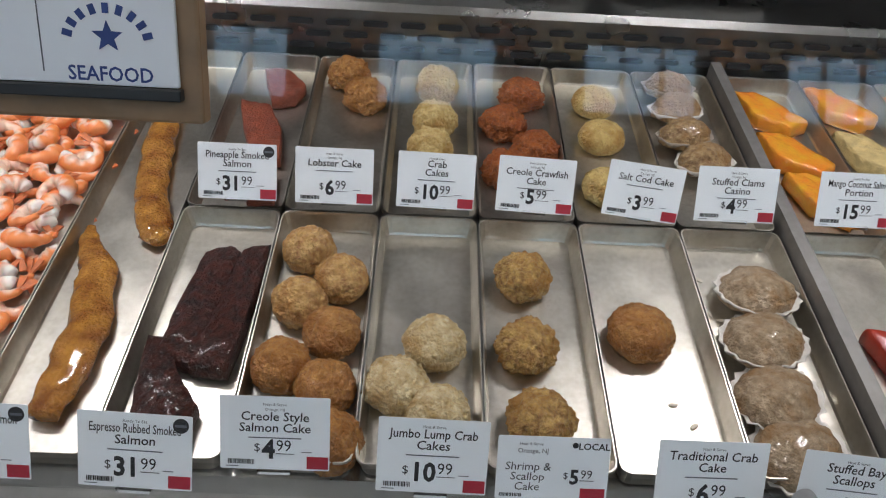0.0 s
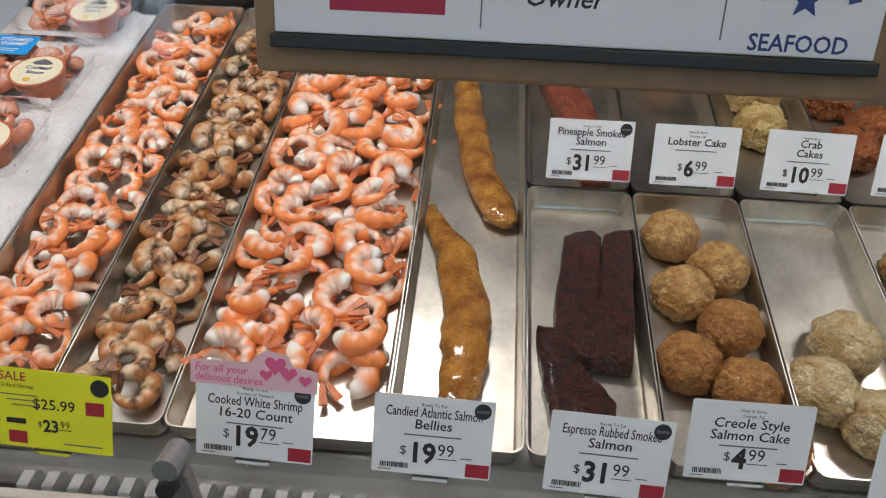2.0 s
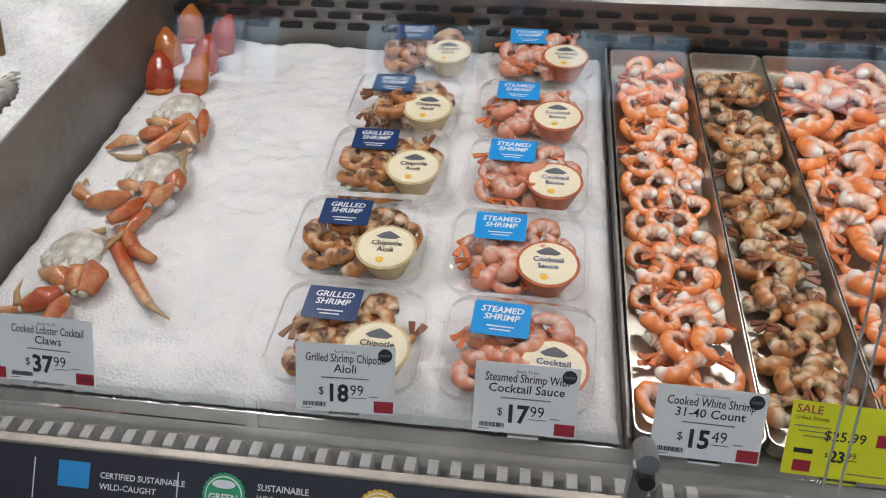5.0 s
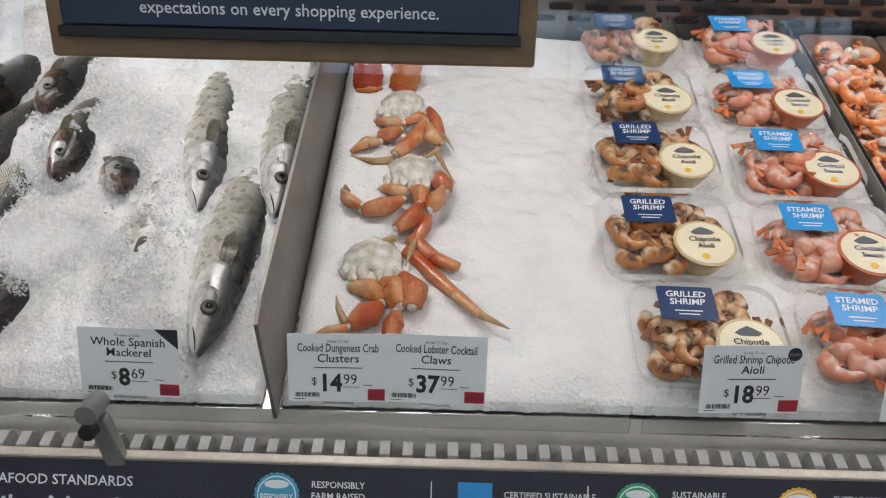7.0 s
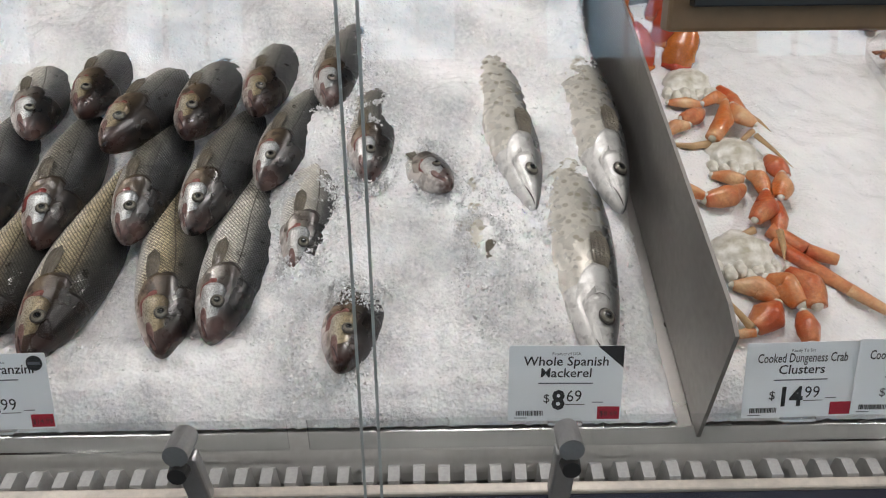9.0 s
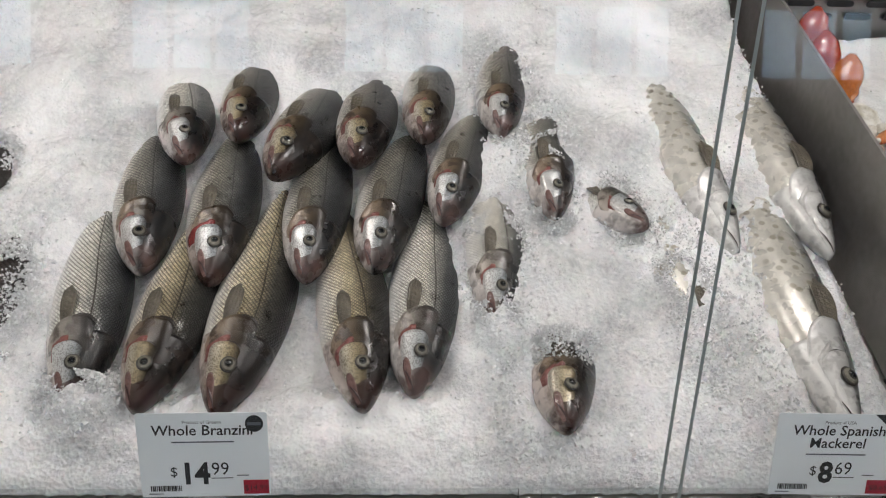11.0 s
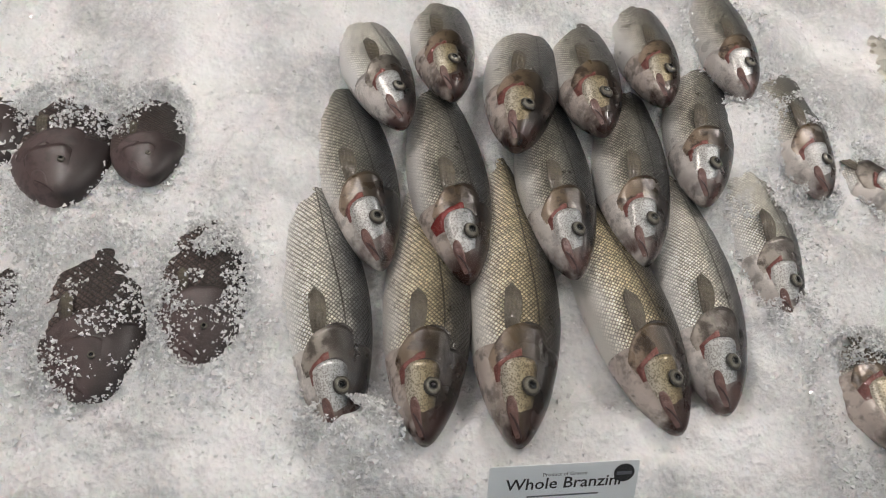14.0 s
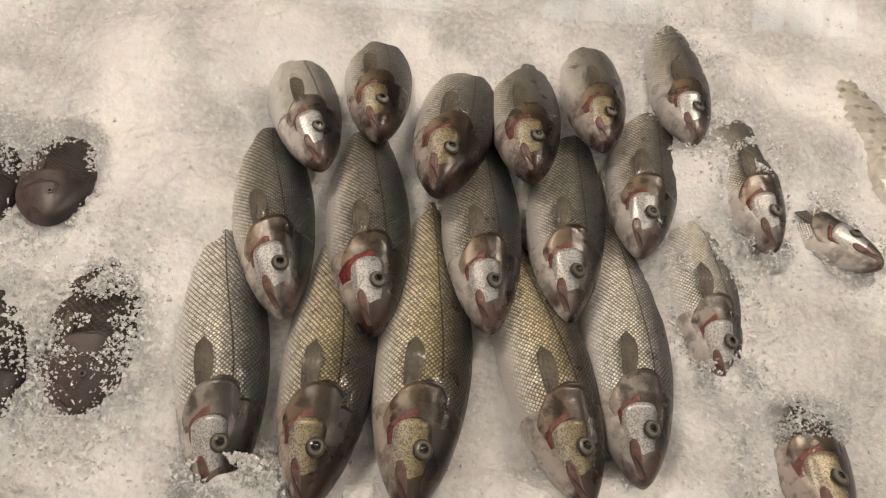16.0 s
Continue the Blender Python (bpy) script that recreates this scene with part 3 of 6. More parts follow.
fish_bed = ice_bed("ice_bed", -3.6, -1.795, FRONT + 0.004, BACK - 0.004, fish_ice, 0.0055, "bed of wet crushed ice under whole fish", 5, 1.0, ICE)
for k, veil in enumerate(((-2.728, 0.665, 0.052, 0.085, 0.044, 0.026, 5200), (-2.812, 0.650, 0.062, 0.100, 0.048, 0.030, 2200), (-2.900, 0.690, 0.050, 0.095, 0.050, 0.024, 3000), (-2.606, 0.538, 0.040, 0.024, 0.036, 0.026, 1300), (-2.862, 0.835, 0.055, 0.045, 0.074, 0.026, 1400), (-2.790, 0.830, 0.036, 0.045, 0.078, 0.020, 1000),
                          (-2.120, 0.845, 0.034, 0.055, 0.072, 0.026, 1600), (-2.192, 0.735, 0.036, 0.040, 0.052, 0.022, 1500), (-2.196, 0.625, 0.030, 0.022, 0.044, 0.022, 900), (-2.130, 0.590, 0.040, 0.026, 0.040, 0.026, 1200), (-1.984, 0.66, 0.036, 0.130, 0.044, 0.014, 4000), (-2.124, 0.752, 0.026, 0.020, 0.062, 0.018, 700))):
    ice_veil(fish_bed, *veil, k + 70)
ice_bed("ice_bed", -1.772, -0.962, FRONT + 0.004, BACK - 0.004, flat_ice, 0.006, "flat bed of fine white crushed ice", 9, 0.45, SHAVED_ICE)

# ---- writing, price tags and signs ----
TEXTS = {}


def text_mesh(words, size, material, width=0.0, align="CENTER", squeeze=1.0, shear=0.0, bold=0.0):
    """Lettering in the built-in font as a mesh in x and y; width: the most that it may take."""
    key = (words, size, material.name, width, align, squeeze, shear, bold)
    if key not in TEXTS:
        cu = bpy.data.curves.new("lettering", "FONT")
        cu.body, cu.size, cu.align_x, cu.shear, cu.offset, cu.resolution_u = words, size, align, shear, bold * size, 2
        ob = bpy.data.objects.new("lettering", cu)
        me = bpy.data.meshes.new_from_object(ob)
        bpy.data.objects.remove(ob)
        xs = [v.co.x for v in me.vertices] or [0, 1]
        k = squeeze
        if width and (max(xs) - min(xs)) * k > width:
            k = width / (max(xs) - min(xs))
        for v in me.vertices:
            v.co.x *= k
        me.materials.clear()
        me.materials.append(material)
        TEXTS[key] = me
    return TEXTS[key]


def write(parent, words, x, y, size, material, width=0.0, align="CENTER", z=0.0006, **more):
    ob = part("lettering", text_mesh(words, size, material, width, align, **more), None, parent)
    ob.matrix_parent_inverse = Matrix()
    ob.matrix_basis = Matrix.Translation((x, y, z))
    return ob


def bar(parent, x, y, w, h, material, name="print_bar", z=0.0004):
    ob = part(name, prism([(x - w / 2, y - h / 2), (x + w / 2, y - h / 2), (x + w / 2, y + h / 2), (x - w / 2, y + h / 2)], 0.0003, z), material, parent)
    return ob


def barcode(parent, x, y, w, h):
    bm = bmesh.new()
    rnd = random.Random(int(abs(x * 1e4)))
    k = x
    while k < x + w:
        b = rnd.choice((0.0005, 0.0009, 0.0013))
        prism([(k, y), (k + b, y), (k + b, y + h), (k, y + h)], 0.0003, 0.0004, bm)
        k += b + rnd.choice((0.0005, 0.0008))
    part("barcode", bm, INK, parent)


def price(parent, x, y, dollars, cents, size, material=INK):
    d = write(parent, dollars, x, y, size, material, align="RIGHT", squeeze=0.9, bold=0.032)
    w = 0.50 * size * len(dollars) * 0.9
    write(parent, "$", x - w - size * 0.06, y + size * 0.25, size * 0.45, material, align="RIGHT")
    write(parent, cents, x + 0.001, y + size * 0.28, size * 0.62, material, align="LEFT", squeeze=0.9)
    bar(parent, x + size * 0.36, y + size * 0.17, size * 0.66, 0.0006, material)


def tag(x, y, z, lines, small, dollars, cents, tilt=26, turn=0.0, w=0.107, h=0.077, seal=True, corner=False, sticker="", top="", label="", lean=0.0, under=True):
    words = label or "white price tag for " + " ".join(lines).lower().replace("&", "and")[:48]
    t = thing("price_tag", Matrix.Translation((x, y, z)) @ Matrix.Rotation(radians(turn), 4, "Z") @ Matrix.Rotation(radians(90 - tilt), 4, "X") @ Matrix.Rotation(radians(lean), 4, "Z"), words, "price tag", "price tags of the case")
    part("card", prism(round_rect(w, h, 0.0015, 2, 0, h / 2), 0.0006, -0.0003), PAPER, t)
    clip = part("clip", box(-0.016, 0.016, -0.0016, 0.0028, -0.012, 0.008, 0.0006), ACRYLIC, t, "clear acrylic clip")
    clip.visible_shadow = False
    yy = h - 0.0095
    for s in small[:2]:
        write(t, s, 0, yy, 0.0042, INK, 0.05)
        yy -= 0.0052
    yy -= 0.0052
    for s in lines:
        write(t, s, 0, yy, 0.0132, INK, w * 0.80, shear=0.06, bold=0.01)
        yy -= 0.0118
    if under:
        bar(t, 0, yy + 0.0055, w * 0.48, 0.0011, GREY_INK)
    price(t, 0.004 if len(dollars) > 1 else 0.0, 0.0125, dollars, cents, 0.0275)
    bar(t, w * 0.29, 0.0195, 0.010, 0.0008, GREY_INK)
    barcode(t, -w * 0.43, 0.0055, 0.026, 0.005)
    bar(t, -w * 0.39, 0.0030, 0.012, 0.0007, GREY_INK)
    r = bar(t, w * 0.39, 0.0085, 0.021, 0.013, RED, "sticker", 0.0005)
    if sticker:
        write(r, sticker, w * 0.39, 0.0055, 0.0075, INK, 0.019, z=0.0010)
    if seal:
        s = part("seal", prism(disc(0.0075, 24, w * 0.40, h - 0.010), 0.0003, 0.0004), INK, t, "round black seal")
        bar(s, w * 0.40, h - 0.010, 0.011, 0.0026, GREY_INK, z=0.0008)
    if corner:
        part("corner_flag", prism([(w / 2 - 0.025, h), (w / 2, h), (w / 2, h - 0.022)], 0.0003, 0.0004), INK, t, "black printed corner")
    if top:
        c = part("topper", prism([(-0.058, 0.0), (0.056, 0.0), (0.056, 0.020), (0.050, 0.022), (0.034, 0.024), (0.028, 0.034), (0.010, 0.037), (0.0, 0.031), (-0.004, 0.024), (-0.058, 0.022)], 0.0005, 0.0009), PINK, t, "pale pink promotional topper with hearts")
        c.matrix_basis = Matrix.Translation((0, h - 0.006, 0.001))
        write(c, "For all your", -0.054, 0.0125, 0.0100, HOT_PINK, 0.05, "LEFT", 0.0018, shear=0.1, bold=0.01)
        write(c, "delicious desires.", -0.054, 0.0035, 0.0100, HOT_PINK, 0.062, "LEFT", 0.0018, shear=0.1, bold=0.01)
        for hx, hy, hs in ((0.018, 0.024, 0.010), (0.030, 0.017, 0.008), (0.045, 0.012, 0.006), (0.010, 0.014, 0.006)):
            heart = [(hx + hs * 0.06 * 16 * math.sin(a) ** 3, hy + hs * 0.06 * (13 * math.cos(a) - 5 * math.cos(2 * a) - 2 * math.cos(3 * a) - math.cos(4 * a))) for a in [2 * math.pi * k / 18 for k in range(18)]]
            part("heart", prism(heart, 0.0003, 0.0016), HOT_PINK, c)
    return t


FY, FZ = 0.429, 0.881
GY, GZ = 0.414, 0.880
HY, HZ = 0.414, 0.876
RTE, HS = "Ready To Eat", "Heat & Serve"
tag(-2.457, FY, FZ, ["Whole Branzini"], ["Product of Greece"], "14", "99", sticker="$14.99", turn=1)
tag(-1.922, FY, FZ, ["Whole Spanish", "Mackerel"], ["Product of USA"], "8", "69", seal=False, corner=True, sticker="$8.69", turn=-1)
tag(-1.699, FY, FZ, ["Cooked Dungeness Crab", "Clusters"], [RTE], "14", "99", seal=False, turn=1)
tag(-1.596, FY - 0.002, FZ + 0.004, ["Cooked Lobster Cocktail", "Claws"], [RTE], "37", "99", sticker="37.99", turn=-1, seal=False)
tag(-1.261, FY, FZ, ["Grilled Shrimp Chipotle", "Aioli"], [RTE], "18", "99", turn=2)
tag(-1.070, FY - 0.006, FZ, ["Steamed Shrimp With", "Cocktail Sauce"], [RTE], "17", "99")
tag(-0.889, GY, GZ, ["Cooked White Shrimp", "31-40 Count"], ["Product of Vietnam"], "15", "49", lean=-1)
tag(-0.579, GY, GZ, ["Cooked White Shrimp", "16-20 Count"], [RTE, "Product of Thailand"], "19", "79", top="hearts", lean=-2)
tag(-0.418, HY, HZ, ["Candied Atlantic Salmon", "Bellies"], [RTE], "19", "99", lean=-1)
tag(-0.264, HY - 0.006, HZ, ["Espresso Rubbed Smoked", "Salmon"], [RTE], "31", "99", lean=-2)
tag(-0.136, HY + 0.020, HZ, ["Creole Style", "Salmon Cake"], [HS, "Orange, NJ"], "4", "99", seal=False)
tag(0.018, HY, HZ, ["Jumbo Lump Crab", "Cakes"], [HS], "10", "99", seal=False, lean=-1)
tag(0.288, HY - 0.010, HZ - 0.005, ["Traditional Crab", "Cake"], [HS], "6", "99", seal=False)
tag(0.422, HY - 0.016, HZ - 0.010, ["Stuffed Bay", "Scallops"], [HS], "4", "99", seal=False, lean=-5)
tag(0.62, HY, HZ, ["Salmon", "Portion"], [HS], "15", "99", seal=False)
RY, RZ = 0.826, 0.926
tag(-0.255, RY, RZ, ["Pineapple Smoked", "Salmon"], [RTE], "31", "99", w=0.106, h=0.076)
tag(-0.124, RY, RZ, ["Lobster Cake"], [HS, "Orange, NJ"], "6", "99", w=0.106, h=0.076, seal=False)
tag(0.014, RY, RZ, ["Crab", "Cakes"], [HS], "10", "99", w=0.106, h=0.076, seal=False, lean=-1)
tag(0.150, RY, RZ, ["Creole Crawfish", "Cake"], [HS, "Orange, NJ"], "5", "99", w=0.106, h=0.076, seal=False, lean=-2)
tag(0.297, RY, RZ - 0.002, ["Salt Cod Cake"], [HS, "Orange, NJ"], "3", "99", w=0.106, h=0.076, seal=False, lean=-6)
tag(0.430, RY, RZ, ["Stuffed Clams", "Casino"], [HS, "Orange, NJ"], "4", "99", w=0.112, h=0.076, seal=False)
tag(0.600, RY, RZ, ["Mango Coconut Salmon", "Portion"], [RTE], "15", "99", w=0.112, h=0.076, seal=False)


def local_tag(x, y, z):
    t = thing("price_tag", Matrix.Translation((x, y, z)) @ Matrix.Rotation(radians(64), 4, "X"), "white local price tag for shrimp and scallop cake", "price tag", "price tags of the case")
    w, h = 0.108, 0.066
    part("card", prism(round_rect(w, h, 0.0015, 2, 0, h / 2), 0.0006, -0.0003), PAPER, t)
    clip = part("clip", box(-0.016, 0.016, -0.0016, 0.0028, -0.012, 0.008, 0.0006), ACRYLIC, t, "clear acrylic clip")
    clip.visible_shadow = False
    write(t, HS, -0.022, h - 0.009, 0.0042, INK)
    write(t, "Orange, NJ", -0.020, h - 0.017, 0.0065, INK)
    write(t, "LOCAL", 0.038, h - 0.012, 0.0095, INK, bold=0.02)
    part("pin_mark", prism(disc(0.003, 12, 0.020, h - 0.008), 0.0003, 0.0004), INK, t)
    for i, s in enumerate(("Shrimp &", "Scallop", "Cake")):
        write(t, s, -0.024, 0.031 - i * 0.0105, 0.0118, INK, 0.05, shear=0.06)
    price(t, 0.026, 0.018, "5", "99", 0.021)
    barcode(t, -0.050, 0.003, 0.022, 0.0035)
    bar(t, 0.040, 0.0075, 0.024, 0.012, RED, "sticker")


def sale_tag(x, y, z):
    t = thing("sale_tag", Matrix.Translation((x, y, z)) @ Matrix.Rotation(radians(64), 4, "X") @ Matrix.Rotation(radians(-2), 4, "Z"), "bright yellow sale tag for grilled shrimp", "price tag", "price tags of the case")
    w, h = 0.107, 0.078
    part("card", prism(round_rect(w, h, 0.0015, 2, 0, h / 2), 0.0006, -0.0003), YELLOW, t)
    clip = part("clip", box(-0.016, 0.016, -0.0016, 0.0028, -0.012, 0.008, 0.0006), ACRYLIC, t, "clear acrylic clip")
    clip.visible_shadow = False
    write(t, "SALE", -0.050, h - 0.012, 0.0120, RED_INK, 0.034, "LEFT", bold=0.01)
    write(t, "Grilled Shrimp", -0.050, h - 0.019, 0.0055, INK, 0.034, "LEFT")
    for i in range(3):
        bar(t, -0.032 + 0.002 * i, h - 0.026 - i * 0.005, 0.034 - 0.006 * i, 0.0009, GREY_INK)
    write(t, "$25.99", 0.0, 0.040, 0.0145, INK, 0.040, bold=0.01)
    price(t, 0.004, 0.018, "23", "99", 0.0165)
    part("seal", prism(disc(0.0085, 24, 0.043, h - 0.012), 0.0003, 0.0004), INK, t, "round black seal")
    bar(t, 0.038, 0.045, 0.017, 0.013, RED, "sticker")
    bar(t, -0.035, 0.010, 0.017, 0.012, RED, "sticker")
    bar(t, -0.036, 0.026, 0.018, 0.005, INK, "logo_bar")
    bar(t, 0.026, 0.007, 0.036, 0.0010, GREY_INK)


local_tag(0.134, HY - 0.006, HZ + 0.004)
sale_tag(-0.762, GY - 0.006, GZ - 0.002)


def hung_sign(x0, x1, z0, z1, face, label):
    """A wooden sign board with a recessed dark frame and a printed face, leaning with the glass that carries it."""
    w, h = x1 - x0, z1 - z0
    s = thing("hanging_sign", Matrix.Translation(((x0 + x1) / 2, glass_y(z0) - 0.013, z0)) @ Matrix.Rotation(radians(71.2), 4, "X"), label, "sign", "wood-framed signs above the case")
    part("board", box(-w / 2, w / 2, 0, h, -0.012, 0.006, 0.0025), WOOD, s, "brown oak backing board")
    part("ledge", box(-w / 2 + 0.012, w / 2 - 0.012, 0.016, 0.024, 0.0065, 0.016, 0.001), RUBBER, s, "black lower lip")
    part("face", box(-w / 2 + 0.014, w / 2 - 0.014, 0.0245, h - 0.016, 0.0065, 0.011, 0.001), face, s, "printed sign face")
    for sx in (-1, 1):
        part("hanger", cyl(0.0015, 0.0015, 0.50, 8, m=Matrix.Translation((sx * w * 0.3, h - 0.002, -0.006)) @ Matrix.Rotation(radians(-90), 4, "X")), ALU, s)
    return s


s1 = hung_sign(-0.531, -0.154, 1.247, 1.385, SIGN_WHITE, "oak sign board with a white owner notice")
bar(s1, 0.0, 0.1040, 0.347, 0.034, MAROON, "header_band", 0.0112)
for dx in (-0.052, 0.086):
    bar(s1, dx, 0.062, 0.0008, 0.060, GREY_INK, "rule", 0.0112)
bar(s1, -0.112, 0.062, 0.058, 0.011, RED_INK, "name_bar", 0.0112)
bar(s1, -0.107, 0.044, 0.068, 0.011, RED_INK, "name_bar", 0.0112)
bar(s1, 0.010, 0.066, 0.078, 0.010, INK, "name_bar", 0.0112)
write(s1, "Owner", -0.028, 0.046, 0.0155, INK, 0.05, "LEFT", 0.0114, shear=0.25, bold=0.01)
star = [((0.0105 if k % 2 == 0 else 0.0045) * math.sin(math.pi * k / 5) + 0.130, (0.0105 if k % 2 == 0 else 0.0045) * math.cos(math.pi * k / 5) + 0.056) for k in range(10)]
part("star_mark", prism(star, 0.0004, 0.0112), BLUE_INK, s1, "dark blue star emblem")
for k in range(9):
    a = math.pi * (0.08 + 0.84 * k / 8)
    o = bar(s1, 0, 0, 0.0042, 0.0065, BLUE_INK, "arc_bar", 0.0)
    o.matrix_basis = Matrix.Translation((0.130 + 0.027 * math.cos(a), 0.052 + 0.022 * math.sin(a), 0.0112)) @ Matrix.Rotation(a - math.pi / 2, 4, "Z")
write(s1, "SEAFOOD", 0.130, 0.0275, 0.0135, BLUE_INK, 0.056, "CENTER", 0.0114, bold=0.015)

s2 = hung_sign(-1.893, -1.524, 1.259, 1.43, NAVY_SIGN, "oak sign board with a navy service notice")
write(s2, "expectations on every shopping experience.", 0.0, 0.034, 0.0125, SIGN_WHITE, 0.225, "CENTER", 0.0114, bold=0.01)
write(s2, "we have to meet or exceed", 0.0, 0.0505, 0.0125, SIGN_WHITE, 0.20, "CENTER", 0.0114, bold=0.01)

# pointed paper notice on the glass
note = thing("paper_notice", Matrix.Translation((-0.773, glass_y(1.193) - 0.012, 1.193)) @ Matrix.Rotation(radians(71.2), 4, "X"), "pale blue-white pointed paper notice on the glass", "notice")
part("sheet", prism([(0.0, 0.0), (0.150, 0.139), (0.26, 0.139), (0.26, 0.28), (0.0, 0.28)], 0.0006), SIGN_WHITE, note)
for i, s in enumerate(("Kick up your holiday shrimp", "cocktail with our tender", "shrimp that's grilled", "to perfection.")):
    write(note, s, 0.0085, 0.1215 - i * 0.0108, 0.0098, GREY_INK, 0.100, "LEFT", 0.0009, bold=0.006)

# print along the navy apron
apron = bpy.data.objects["case_apron"]


def apron_text(words, x, v, size, material=SIGN_WHITE, width=0.0):
    write(apron, words, x, v, size, material, width, "LEFT", 0.0008, bold=0.012)


apron_text("SEAFOOD STANDARDS", -2.067, -0.026, 0.0150, width=0.156)
apron_text("Like Nowhere Else", -2.067, -0.062, 0.034)
for bx, head, mat_, word in ((-1.759, ("RESPONSIBLY", "FARM RAISED"), AQUA, "RESPONSIBLY"), (-1.381, ("SUSTAINABLE", "WILD-CAUGHT"), GREEN, "GREEN"), (-1.213, ("SUSTAINABLE", "WILD-CAUGHT"), GOLD, "YELLOW"), (-1.044, ("SUSTAINABLE", "WILD-CAUGHT"), RED_BADGE, "RED")):
    badge = part("badge", prism(disc(0.0235, 96, bx, -0.031, 0.0008, 24), 0.0006, 0.0004), mat_, apron, "round printed standards badge")
    part("badge_ring", prism(disc(0.0205, 48, bx, -0.031), 0.0003, 0.0012), SIGN_WHITE, badge)
    part("badge_core", prism(disc(0.0192, 48, bx, -0.031), 0.0003, 0.0017), mat_, badge)
    part("badge_fish", prism([(bx + 0.013 * math.cos(a), -0.019 + 0.0045 * math.sin(a)) for a in [2 * math.pi * k / 20 for k in range(20)]], 0.0003, 0.0022), SIGN_WHITE, badge)
    write(badge, word, bx, -0.0365, 0.0105, SIGN_WHITE, 0.034, z=0.0024, bold=0.03)
    apron_text(head[0], bx + 0.036, -0.022, 0.0098, width=0.056)
    apron_text(head[1], bx + 0.036, -0.034, 0.0098, width=0.056)
    for k in range(4):
        bar(apron, bx + 0.064 - 0.002 * (k % 2), -0.044 - 0.0065 * k, 0.056 - 0.004 * (k % 2), 0.0022, GREY_INK, z=0.0006)
bar(apron, -1.551, -0.026, 0.036, 0.028, BLUE, "fish_mark", 0.0006)
apron_text("CERTIFIED SUSTAINABLE", -1.521, -0.027, 0.0092, width=0.096)
apron_text("WILD-CAUGHT", -1.521, -0.039, 0.0092)
for x in (-1.597, -1.433, -0.955):
    bar(apron, x, -0.034, 0.0012, 0.044, SIGN_WHITE, "rule", 0.0006)

